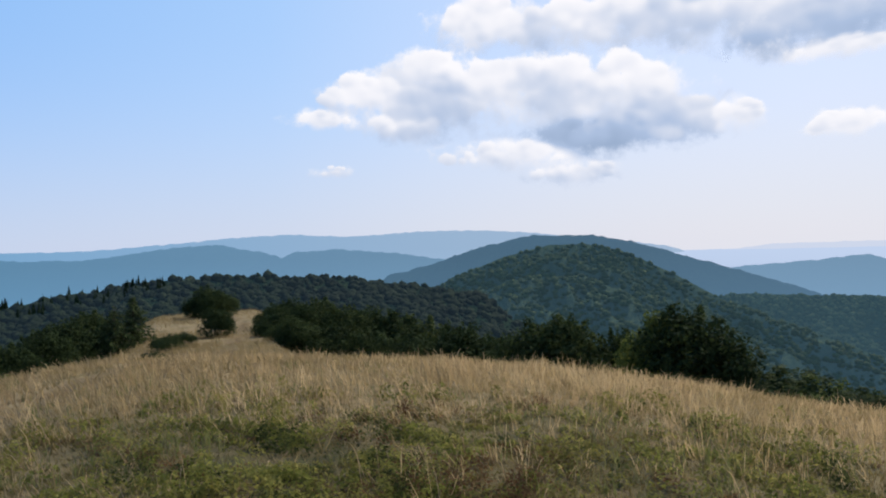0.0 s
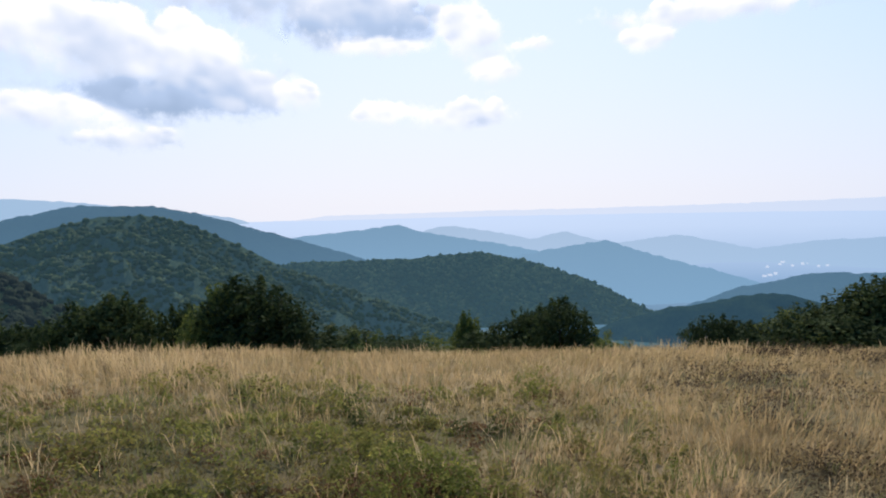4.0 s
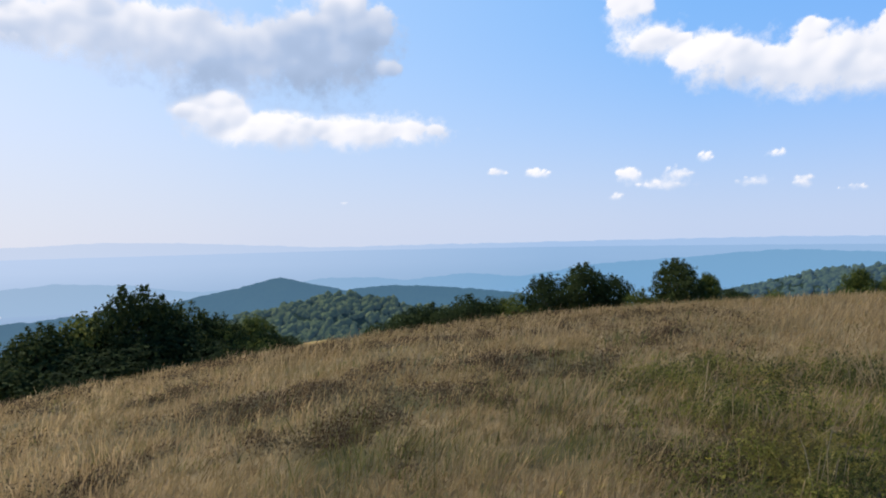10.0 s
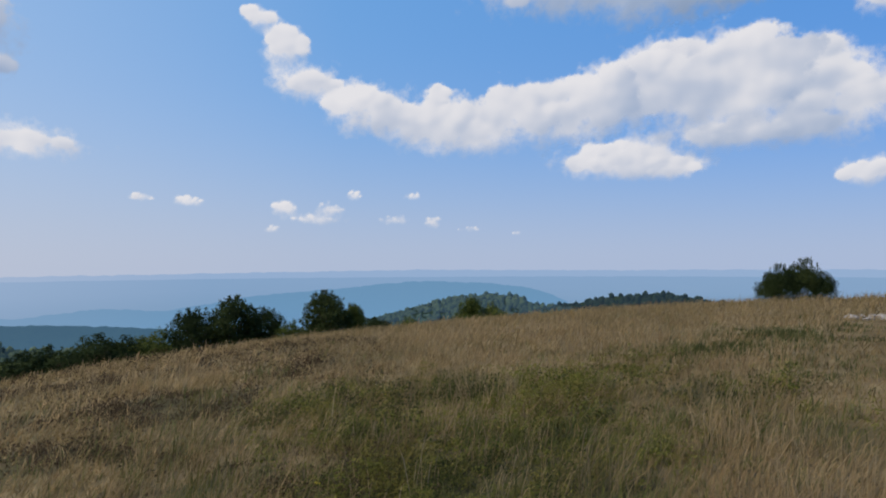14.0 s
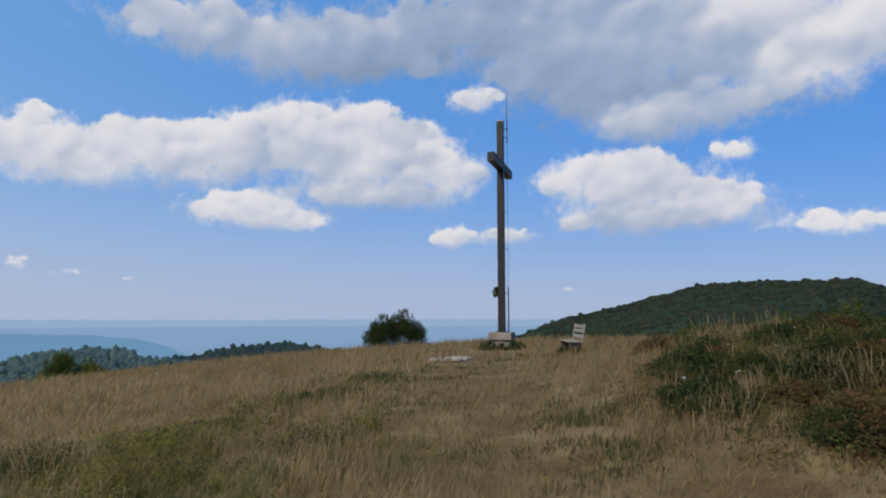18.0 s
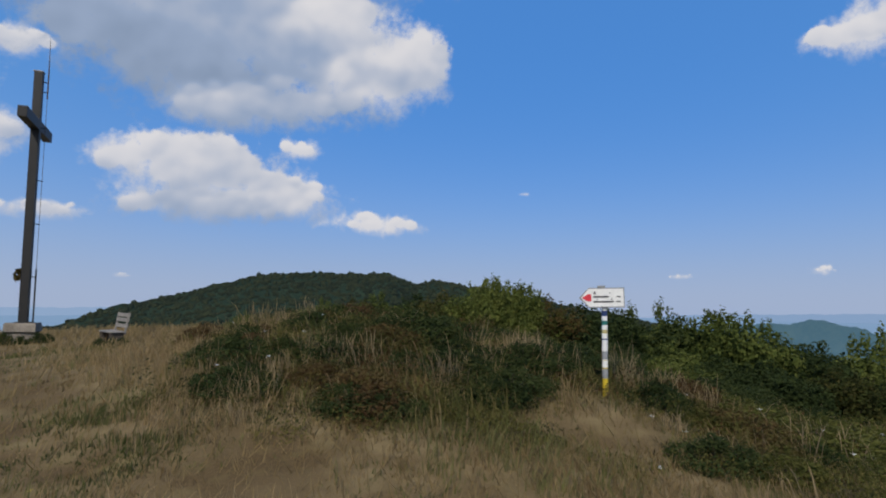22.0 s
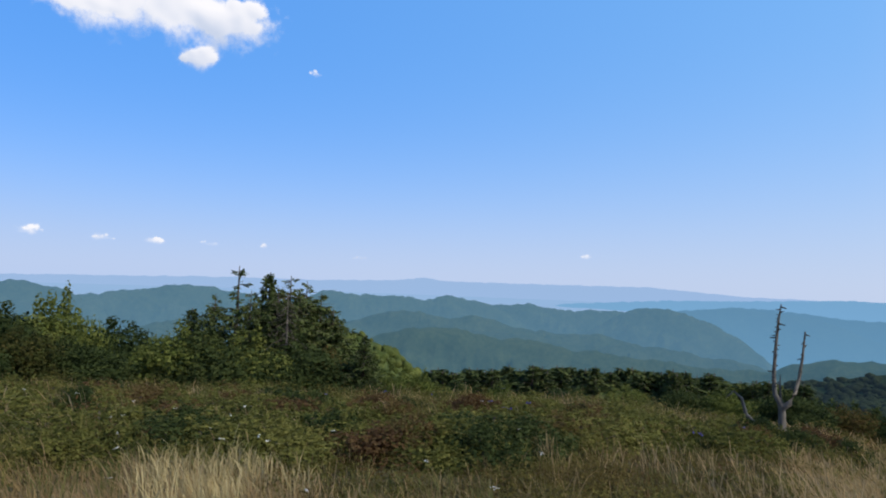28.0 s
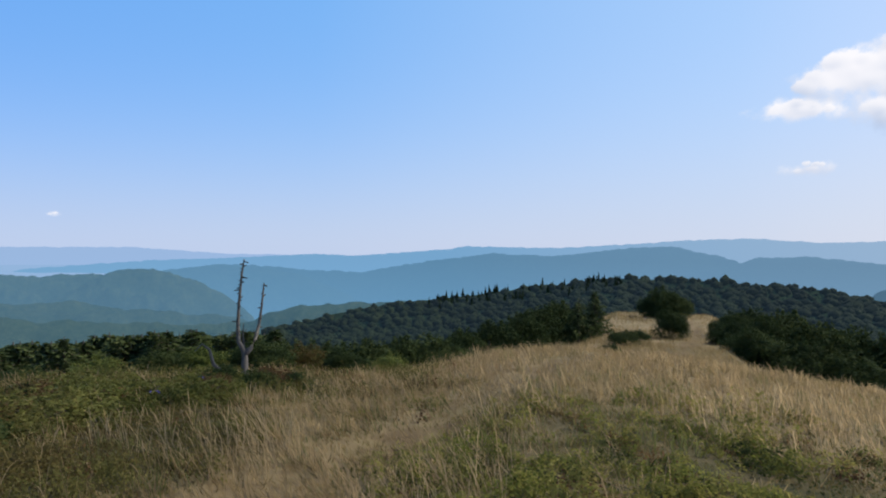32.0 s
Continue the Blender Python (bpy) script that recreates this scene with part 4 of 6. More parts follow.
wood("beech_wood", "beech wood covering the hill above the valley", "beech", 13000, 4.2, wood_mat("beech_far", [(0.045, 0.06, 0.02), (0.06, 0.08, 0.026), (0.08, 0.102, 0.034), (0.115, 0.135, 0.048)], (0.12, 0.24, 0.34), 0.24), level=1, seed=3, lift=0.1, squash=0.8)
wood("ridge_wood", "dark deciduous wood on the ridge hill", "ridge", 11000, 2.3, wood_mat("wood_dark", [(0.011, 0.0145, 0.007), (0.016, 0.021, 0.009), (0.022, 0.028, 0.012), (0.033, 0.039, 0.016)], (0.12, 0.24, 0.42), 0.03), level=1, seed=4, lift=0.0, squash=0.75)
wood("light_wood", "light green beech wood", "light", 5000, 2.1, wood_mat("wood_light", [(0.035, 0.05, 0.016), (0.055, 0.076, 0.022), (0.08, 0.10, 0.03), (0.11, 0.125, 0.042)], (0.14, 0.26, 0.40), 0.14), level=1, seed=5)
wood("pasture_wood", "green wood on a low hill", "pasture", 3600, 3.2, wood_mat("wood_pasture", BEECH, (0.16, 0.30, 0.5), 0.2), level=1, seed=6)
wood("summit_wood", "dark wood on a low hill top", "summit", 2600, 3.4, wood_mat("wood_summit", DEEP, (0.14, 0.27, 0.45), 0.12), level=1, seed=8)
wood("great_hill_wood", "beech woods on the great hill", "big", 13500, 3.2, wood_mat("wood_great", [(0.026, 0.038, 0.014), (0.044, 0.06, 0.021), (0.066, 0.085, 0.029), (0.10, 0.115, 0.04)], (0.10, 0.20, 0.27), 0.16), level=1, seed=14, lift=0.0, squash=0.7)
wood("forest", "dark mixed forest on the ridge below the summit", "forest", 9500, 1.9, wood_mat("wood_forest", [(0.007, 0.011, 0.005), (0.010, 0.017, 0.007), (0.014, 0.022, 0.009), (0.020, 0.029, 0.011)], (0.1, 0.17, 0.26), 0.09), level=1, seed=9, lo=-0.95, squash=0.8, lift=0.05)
g = np.random.default_rng(21)
p = scatter_on(HILL["forest"], 420, g, -0.14, 0.02)
keep = np.abs((np.degrees(np.arctan2(p[:, 0], p[:, 1])) % 360) - 327) < 9
p = p[keep]
p[:, 2] -= 0.8
v, f = spires(p, g.uniform(3.2, 6.2, len(p)), g)
tagged(new("spruce_stand", quick("spruce_stand", v, f, wood_mat("wood_spruce", [(0.006, 0.013, 0.007), (0.012, 0.022, 0.010), (0.018, 0.03, 0.013)], (0, 0, 0), 0.0))), "dark spruces standing out of the forest", "woods", kind="stuff")
wood("bank_shrubs", "light green shrubs on the bank below the spruces", BANK, 420, 1.1, wood_mat("bank_leaf", [(0.03, 0.045, 0.013), (0.05, 0.07, 0.018), (0.08, 0.10, 0.026), (0.12, 0.13, 0.036)], (0, 0, 0), 0.0), level=2, seed=31)
# ---- trees and shrubs ----
def tube(points, radii, sides=7):
    """A tapered limb through points."""
    pts, rad = np.asarray(points, float), np.asarray(radii, float)
    d = np.gradient(pts, axis=0)
    d /= np.linalg.norm(d, axis=1, keepdims=True) + 1e-9
    ref = np.where(np.abs(d[:, 2:3]) > 0.9, (1.0, 0, 0), (0, 0, 1.0))
    u = np.cross(d, ref)
    u /= np.linalg.norm(u, axis=1, keepdims=True) + 1e-9
    w = np.cross(d, u)
    a = np.linspace(0, 2 * np.pi, sides, endpoint=False)
    v = pts[:, None] + rad[:, None, None] * (np.cos(a)[None, :, None] * u[:, None] + np.sin(a)[None, :, None] * w[:, None])
    n = len(pts)
    i, j = np.meshgrid(np.arange(n - 1), np.arange(sides), indexing="ij")
    f = np.stack([i * sides + j, i * sides + (j + 1) % sides, (i + 1) * sides + (j + 1) % sides, (i + 1) * sides + j], -1).reshape(-1, 4)
    return v.reshape(-1, 3), f


def joined(pieces):
    vs, fs, base = [], [], 0
    for v, f in pieces:
        vs.append(v)
        fs.append(np.asarray(f) + base)
        base += len(v)
    return np.concatenate(vs), np.concatenate(fs)


def leaves(clumps, n, size, g, fill=0.35):
    """Small rhombic leaf sprays over and inside ellipsoid clumps (x, y, z, rx, ry, rz)."""
    c = np.asarray(clumps, float)
    w = (c[:, 3] * c[:, 4] + c[:, 3] * c[:, 5]) ** 1.0
    k = g.choice(len(c), n, p=w / w.sum())
    d = g.normal(size=(n, 3))
    d /= np.linalg.norm(d, axis=1, keepdims=True)
    rr = 1 - fill * g.random(n) ** 1.6 + g.normal(0, 0.07, n)
    rr = rr * (1 + 0.16 * np.sin(d[:, 0] * 5 + k) * np.cos(d[:, 2] * 6 + 2 * k))
    p = c[k, :3] + d * c[k, 3:] * rr[:, None]
    out = d + g.normal(0, 0.65, (n, 3)) + (0, 0, 0.25)
    out /= np.linalg.norm(out, axis=1, keepdims=True)
    side = np.cross(out, g.normal(size=(n, 3)))
    side /= np.linalg.norm(side, axis=1, keepdims=True) + 1e-9
    up = np.cross(side, out)
    s = size * g.uniform(0.6, 1.35, n)[:, None]
    tip, lft, rgt = p + side * s, p + up * s * 0.42 + side * s * 0.1, p - up * s * 0.42 + side * s * 0.1
    v = np.stack([p - side * s * 0.6, rgt, tip, lft], 1).reshape(-1, 3)
    return v, np.arange(4 * n).reshape(-1, 4)


bark = mottled("bark", (0.035, 0.028, 0.022), (0.11, 0.095, 0.08), 3.0, 0.95, 0.1, 30, 0.02, (1, 1, 0.25))
dead_wood = mottled("weathered_wood", (0.05, 0.043, 0.037), (0.175, 0.16, 0.14), 4.0, 0.9, 0.1, 40, 0.01, (1, 1, 0.2))
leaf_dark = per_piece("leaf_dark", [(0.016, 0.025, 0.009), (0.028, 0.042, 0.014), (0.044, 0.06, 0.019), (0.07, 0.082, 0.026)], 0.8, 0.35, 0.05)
leaf_green = per_piece("leaf_green", [(0.036, 0.05, 0.013), (0.078, 0.10, 0.024), (0.12, 0.138, 0.033), (0.17, 0.175, 0.047)], 0.8, 0.4, 0.05)
leaf_rust = per_piece("leaf_rust", [(0.030, 0.034, 0.012), (0.05, 0.06, 0.016), (0.085, 0.07, 0.022), (0.11, 0.06, 0.025)], 0.8, 0.4, 0.05)
leaf_olive = per_piece("leaf_olive", [(0.04, 0.047, 0.013), (0.08, 0.088, 0.022), (0.13, 0.13, 0.034), (0.19, 0.172, 0.05)], 0.8, 0.4, 0.05)
leaf_red = per_piece("leaf_red", [(0.05, 0.03, 0.016), (0.085, 0.048, 0.022), (0.11, 0.075, 0.03), (0.12, 0.105, 0.034)], 0.8, 0.4, 0.05)
needle = per_piece("needle", [(0.022, 0.032, 0.012), (0.042, 0.058, 0.02), (0.066, 0.085, 0.028), (0.095, 0.105, 0.036)], 0.85, 0.2, 0.05)


def broadleaf_model(name, seed, mat, h=6.0, spread=0.46, low=0.16, n=9500, size=0.165, sprays=16, label=""):
    """A wind-clipped beech: short forked trunk, limbs, and a crown of leaf clumps with sprays that break the outline."""
    g = np.random.default_rng(seed)
    clumps, limbs = [], []
    top = np.array([g.normal(0, 0.2), g.normal(0, 0.2), h * 0.62])
    limbs.append(tube([(0, 0, -0.5), (0.03, 0, h * 0.15), top * (0.5, 0.5, 0.6), top], [h * 0.035, h * 0.026, h * 0.018, h * 0.006]))
    for k in range(26):
        q = k / 25
        z = h * (low + 0.08 + (0.80 - low) * q)
        rad = h * spread * (math.sin(math.pi * min(1, 0.22 + 0.74 * q)) ** 0.8) * g.uniform(0.45, 0.95)
        a = k * 2.4 + g.uniform(-0.4, 0.4)
        c = np.array([rad * math.cos(a), rad * math.sin(a), z])
        r = h * g.uniform(0.10, 0.17)
        clumps.append((*c, r * 1.15, r * 1.15, r * 0.85))
        if k % 2 == 0:
            s0 = np.array([0, 0, z * 0.5])
            limbs.append(tube([s0, (s0 + c) * 0.5 + (0, 0, 0.1), c], [h * 0.012, h * 0.008, h * 0.003], 5))
    clumps.append((0, 0, h * 0.5, h * spread * 0.7, h * spread * 0.7, h * 0.3))
    clumps.append((0, 0, h * (low + 0.12), h * spread * 0.72, h * spread * 0.72, h * 0.16))
    for k in range(sprays):
        a, q = g.uniform(0, 6.28), g.uniform(0, 1)
        rad = h * spread * (0.2 + 0.8 * q) * 0.95
        z = h * (0.98 - 0.42 * q * q)
        clumps.append((rad * math.cos(a), rad * math.sin(a), z, h * 0.035, h * 0.035, h * g.uniform(0.05, 0.09)))
    t = thing(name, label, "tree")
    part("trunk", quick("trunk", *joined(limbs), bark, True), bark, t, "grey-brown bark")
    part("crown", quick("crown", *leaves(clumps, n, size, g), mat), mat, t)
    return t


def shrub_model(name, seed, mat, h=2.6, spread=0.62, n=12000, size=0.071, label="", sprays=10):
    """A thicket shrub: stems from the ground and leaf clumps down to the grass."""
    g = np.random.default_rng(seed)
    clumps, stems = [], []
    for k in range(15):
        a, q = k * 2.4, g.uniform(0.1, 1)
        rad = h * spread * q * 0.8
        z = h * (0.28 + 0.5 * (1 - q * q) * g.uniform(0.7, 1.1))
        r = h * g.uniform(0.15, 0.24)
        clumps.append((rad * math.cos(a), rad * math.sin(a), z, r * 1.2, r * 1.2, r))
        if k % 2 == 0:
            stems.append(tube([(0.05 * math.cos(a), 0.05 * math.sin(a), -0.3), (rad * 0.4 * math.cos(a), rad * 0.4 * math.sin(a), z * 0.55), (rad * math.cos(a), rad * math.sin(a), z)], [0.035, 0.022, 0.008], 5))
    clumps.append((0, 0, h * 0.25, h * spread, h * spread, h * 0.27))
    for k in range(sprays):
        a, q = g.uniform(0, 6.28), g.uniform(0, 1)
        rad = h * spread * q
        clumps.append((rad * math.cos(a), rad * math.sin(a), h * (0.97 - 0.4 * q * q), h * 0.05, h * 0.05, h * g.uniform(0.06, 0.14)))
    t = thing(name, label, "shrub")
    part("stem", quick("stem", *joined(stems), bark, True), bark, t)
    part("foliage", quick("foliage", *leaves(clumps, n, size, g), mat), mat, t)
    return t


def conifer_model(name, seed, h=4.5, width=0.26, n_whorl=24, ragged=0.25, label="", bare_top=0.0):
    """A spruce: straight trunk and drooping branches thick with needle twigs, the top ones bare where it is dying."""
    g = np.random.default_rng(seed)
    wood, vs = [tube([(0, 0, -0.4), (0, 0, h * 0.5), (0, 0, h)], [h * 0.022, h * 0.013, 0.008])], []
    for k in range(n_whorl * 7):
        q = (k + 0.5) / (n_whorl * 7)
        z = h * (0.04 + 0.94 * q)
        a = k * 2.39996 + g.uniform(-0.5, 0.5)
        ln = h * width * ((1 - q) ** 0.8 * g.uniform(1 - ragged * 2, 1 + ragged) + 0.03)
        bare = q > 1 - bare_top and g.random() < 0.75
        if bare and g.random() < 0.5:
            continue
        d = np.array([math.cos(a), math.sin(a), 0])
        rise = 0.35 * q - 0.25
        wood.append(tube([(0, 0, z), d * ln * 0.5 + (0, 0, z + 0.5 * ln * (rise + 0.1)), d * ln + (0, 0, z + ln * rise)], [0.016 * (1 - q) + 0.006, 0.008, 0.004], 4))
        if bare:
            continue
        m = max(10, int(ln * 46))
        u = g.uniform(0.1, 1.06, m)
        p = d * (ln * u)[:, None] + np.stack([0 * u, 0 * u, z + ln * u * (rise * u + 0.1 * (1 - u))], -1)
        s = np.cross(d, (0, 0, 1)) * g.uniform(-1, 1, m)[:, None] + d * g.uniform(0.0, 0.9, m)[:, None] + np.stack([0 * u, 0 * u, g.uniform(-1.3, 0.3, m)], -1)
        s = s / np.linalg.norm(s, axis=1, keepdims=True) * (0.09 + 0.15 * g.random(m) * (0.5 + ln))[:, None]
        wv = np.cross(s, g.normal(size=(m, 3)))
        wv = wv / (np.linalg.norm(wv, axis=1, keepdims=True) + 1e-9) * 0.036
        vs.append(np.stack([p - wv, p + s * 0.6 - wv * 0.8, p + s, p + s * 0.5 + wv], 1))
    v = np.concatenate(vs).reshape(-1, 3)
    t = thing(name, label, "tree")
    part("trunk", quick("trunk", *joined(wood), bark, True), bark, t)
    part("needles", quick("needles", v, np.arange(len(v)).reshape(-1, 4), needle), needle, t)
    return t


MODELS = {}


def plant(kind, az, d, top, wide=1.0, turn=None, label="", group=""):
    """Sets a copy of a model on the ground at a bearing and distance, so tall that its top stands at that height (degrees) over eye level."""
    make, height = MODELS[kind]
    x, y, z = on_ground(az, d)
    tall = EYE + d * math.tan(radians(top)) - z
    s = tall / height
    turn = az * 1.7 if turn is None else turn
    if not make[1]:
        ob = make[0]
        make[1].append(ob)
    else:
        ob = copy_thing(make[0], Matrix())
    ob.matrix_basis = Matrix.LocRotScale((x, y, z - 0.05), Euler((0, 0, turn)), (s * wide, s * wide, s))
    tagged(ob, label, group=group)
    return ob


def model(kind, ob, height):
    MODELS[kind] = ([ob, []], height)


B_LABEL = "bushy dark green beech tree at the edge of the meadow"
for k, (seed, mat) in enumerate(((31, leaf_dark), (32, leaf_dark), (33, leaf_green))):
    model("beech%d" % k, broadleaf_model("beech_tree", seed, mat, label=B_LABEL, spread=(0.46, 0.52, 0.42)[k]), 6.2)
S_LABEL = "dense green deciduous shrub in the thicket"
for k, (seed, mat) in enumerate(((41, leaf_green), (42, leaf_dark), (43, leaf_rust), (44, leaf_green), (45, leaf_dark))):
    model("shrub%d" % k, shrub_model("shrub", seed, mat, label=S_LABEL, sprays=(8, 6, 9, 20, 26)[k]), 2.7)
for k, (seed, mat) in enumerate(((46, leaf_olive), (47, leaf_dark), (48, leaf_red))):
    model("bush%d" % k, shrub_model("bush", seed, mat, h=0.5, spread=0.85, n=4200, size=0.0225, label="low bush on the heath", sprays=6), 0.52)
model("spruce0", conifer_model("spruce_tree", 51, label="young dark spruce tree among shrubs"), 4.5)
model("spruce1", conifer_model("spruce_tree", 52, width=0.42, ragged=0.3, n_whorl=20, bare_top=0.1, label="broad ragged spruce with a bare leader"), 4.5)
model("spruce2", conifer_model("spruce_tree", 53, width=0.24, ragged=0.4, n_whorl=14, bare_top=0.45, label="thin spruce with a nearly bare top"), 4.5)

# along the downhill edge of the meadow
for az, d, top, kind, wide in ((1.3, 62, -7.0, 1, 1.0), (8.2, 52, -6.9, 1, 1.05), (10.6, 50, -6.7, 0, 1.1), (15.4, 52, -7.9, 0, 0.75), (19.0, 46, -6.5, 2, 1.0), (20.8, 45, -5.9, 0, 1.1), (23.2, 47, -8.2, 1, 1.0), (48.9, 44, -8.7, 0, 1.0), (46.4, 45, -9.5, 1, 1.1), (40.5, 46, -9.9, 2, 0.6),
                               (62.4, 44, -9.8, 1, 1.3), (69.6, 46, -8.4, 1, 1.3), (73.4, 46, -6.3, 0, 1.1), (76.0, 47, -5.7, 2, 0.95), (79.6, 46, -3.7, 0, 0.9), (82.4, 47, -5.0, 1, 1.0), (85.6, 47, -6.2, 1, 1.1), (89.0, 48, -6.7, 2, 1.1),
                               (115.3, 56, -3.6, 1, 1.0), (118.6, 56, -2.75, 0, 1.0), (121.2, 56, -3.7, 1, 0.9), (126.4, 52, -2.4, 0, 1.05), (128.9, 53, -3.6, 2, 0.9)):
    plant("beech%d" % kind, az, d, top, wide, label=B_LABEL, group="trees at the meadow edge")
for az, d, top, kind, wide in ((3.5, 60, -8.9, 1, 1.8), (27, 44, -10.6, 1, 2.0), (30, 44, -11.3, 0, 2.2), (33.5, 42, -11.6, 1, 2.0), (37, 44, -11.8, 0, 2.0), (43.5, 44, -11.0, 1, 1.6), (52, 44, -11.4, 0, 1.5), (64.8, 44, -10.2, 1, 1.6), (67.2, 45, -9.3, 0, 1.5), (71.5, 45, -7.6, 1, 1.6), (77.9, 44, -7.6, 1, 2.0), (83.6, 45, -7.4, 1, 1.8), (87.2, 46, -7.6, 0, 1.6), (91.0, 47, -8.0, 1, 1.3),
                               (103, 60, -6.5, 1, 1.7), (105.4, 60, -6.1, 1, 1.6), (108.2, 58, -5.4, 1, 1.3), (110.2, 59, -5.6, 1, 1.4), (113, 58, -5.4, 0, 1.5), (123.8, 54, -5.0, 0, 1.5), (131.0, 55, -4.8, 1, 1.4), (134, 60, -4.9, 0, 1.3), (139.6, 64, -3.2, 3, 0.9), (141.6, 64, -3.6, 0, 1.0), (165.4, 47, -0.2, 4, 0.75), (167.0, 48, 0.25, 4, 0.7), (168.3, 48, -0.8, 4, 0.7), (164.6, 47, -0.9, 4, 0.8)):
    plant("shrub%d" % kind, az, d, top, wide, label=S_LABEL, group="shrubs at the meadow edge")

# the thicket between the wooded hill and the spruces
for az, d, top, kind, wide in ((192, 34, -0.9, 0, 1.3), (195.5, 31, -0.5, 1, 1.3), (198.5, 29, 0.3, 0, 1.2), (201.5, 30, 0.4, 2, 1.2), (204, 27, 0.9, 0, 1.2), (206.8, 28, 0.9, 1, 1.3), (209.6, 26, 1.0, 2, 1.2), (212.2, 25, 1.5, 0, 0.95), (214.1, 24, 2.3, 3, 0.8), (216.2, 25, 1.7, 3, 0.9), (218.6, 26, 0.7, 2, 1.1), (221.2, 27, 0.2, 1, 1.2),
                               (223.8, 28, 0.0, 1, 1.1), (226.2, 29, -0.2, 0, 0.9), (228.1, 30, 0.1, 0, 0.8), (230.4, 29, -0.7, 1, 1.1), (233.2, 28, -0.5, 3, 0.95), (235.0, 28, -0.8, 0, 1.0), (237.6, 29, -1.9, 1, 1.1), (240.2, 30, -2.6, 1, 1.1), (242.2, 31, -2.5, 0, 1.0), (244.1, 31, -1.6, 0, 0.7), (246.6, 32, -3.7, 1, 1.1), (249.2, 33, -5.0, 1, 1.3), (251.6, 31, -5.4, 0, 1.2),
                               (198, 24, -2.2, 1, 1.5), (203, 22, -1.9, 0, 1.4), (208, 21, -1.6, 1, 1.4), (213, 20, -1.2, 2, 1.2), (217.5, 20, -2.4, 1, 1.4), (224.5, 22, -3.4, 1, 1.4), (229, 23, -3.2, 0, 1.4), (232, 23, -4.0, 1, 1.3), (236.5, 24, -4.2, 1, 1.4), (241, 25, -4.6, 2, 1.3), (245, 26, -5.2, 1, 1.4),
                               (252.6, 27, -4.4, 0, 1.2), (255.3, 26.5, -4.6, 1, 1.3), (258.6, 26.5, -4.8, 0, 1.3), (262.2, 26.5, -5.0, 1, 1.4), (264.6, 27, -6.2, 2, 1.3), (266.3, 28, -7.3, 1, 1.0), (270.6, 30, -7.3, 0, 1.0), (273.5, 30, -8.0, 0, 1.1)):
    plant("shrub%d" % kind, az, d, top, wide, label=("rust-tinged shrub in the thicket" if kind == 2 else S_LABEL), group="thicket shrubs")
# low dark mounds of shrub nearer the trail
for az, d, top, kind, wide in ((191.0, 15.5, -2.9, 1, 2.6), (193.6, 14.5, -3.2, 1, 2.6), (219.3, 14.5, -3.0, 1, 2.0), (221.8, 15, -3.4, 1, 1.8), (233.5, 16, -5.6, 1, 1.8)):
    plant("shrub%d" % kind, az, d, top, wide, label="low dark green shrub on the heath", group="heath shrubs")

# spruces
for az, d, top, kind, wide in ((256.8, 29.5, 0.7, 2, 1.25), (259.4, 29, 0.25, 0, 1.25), (261.2, 28.6, 0.0, 1, 1.25), (262.6, 29.3, -0.4, 1, 1.15), (263.9, 29.5, -1.4, 1, 1.25), (265.0, 29.2, -2.8, 1, 1.5), (260.2, 28.0, -1.0, 1, 1.3), (255.0, 28.6, -1.7, 1, 0.95), (257.9, 28.2, -1.4, 1, 1.0), (253.2, 29, -3.0, 0, 1.7), (267.9, 25.5, -5.0, 0, 1.5)):
    plant("spruce%d" % kind, az, d, top, wide, label=("young dark spruce tree among shrubs", "broad ragged spruce with a bare leader", "thin spruce with a nearly bare top")[kind], group="spruces on the slope")

for az, d, top, wide in ((339.3, 122, -2.7, 1.0), (340.2, 122, -3.2, 1.0), (338.4, 122, -3.3, 1.0), (339.8, 76, -4.5, 0.95), (344.8, 72, -5.1, 1.2), (346.0, 66, -5.8, 1.3), (344.4, 84, -4.6, 1.0), (347.6, 62, -6.4, 1.5)):
    plant("shrub1", az, d, top, wide, label="dark bushy tree beside the ridge trail", group="forest edge")

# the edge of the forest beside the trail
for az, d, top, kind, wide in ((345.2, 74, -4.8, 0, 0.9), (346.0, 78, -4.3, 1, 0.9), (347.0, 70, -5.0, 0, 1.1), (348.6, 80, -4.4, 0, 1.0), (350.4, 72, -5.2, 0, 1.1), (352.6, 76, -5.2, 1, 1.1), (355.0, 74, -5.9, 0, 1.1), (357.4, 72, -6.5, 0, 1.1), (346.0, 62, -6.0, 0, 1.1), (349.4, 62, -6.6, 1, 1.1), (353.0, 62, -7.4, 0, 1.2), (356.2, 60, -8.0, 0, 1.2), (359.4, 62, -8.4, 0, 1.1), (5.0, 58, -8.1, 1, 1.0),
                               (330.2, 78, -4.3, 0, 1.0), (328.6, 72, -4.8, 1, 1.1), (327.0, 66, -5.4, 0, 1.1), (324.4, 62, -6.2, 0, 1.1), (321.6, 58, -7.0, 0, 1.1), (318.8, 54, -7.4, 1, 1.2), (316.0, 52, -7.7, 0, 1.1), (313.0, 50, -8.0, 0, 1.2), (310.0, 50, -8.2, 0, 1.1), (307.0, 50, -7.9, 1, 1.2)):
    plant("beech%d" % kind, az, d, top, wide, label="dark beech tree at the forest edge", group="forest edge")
for az, d, top, kind, wide in ((333.4, 76, -3.4, 0, 1.6), (332.0, 74, -4.0, 1, 1.2)):
    plant("spruce%d" % kind, az, d, top, wide, label="dark spruce beside the ridge trail", group="spruces on the slope")
g = np.random.default_rng(61)
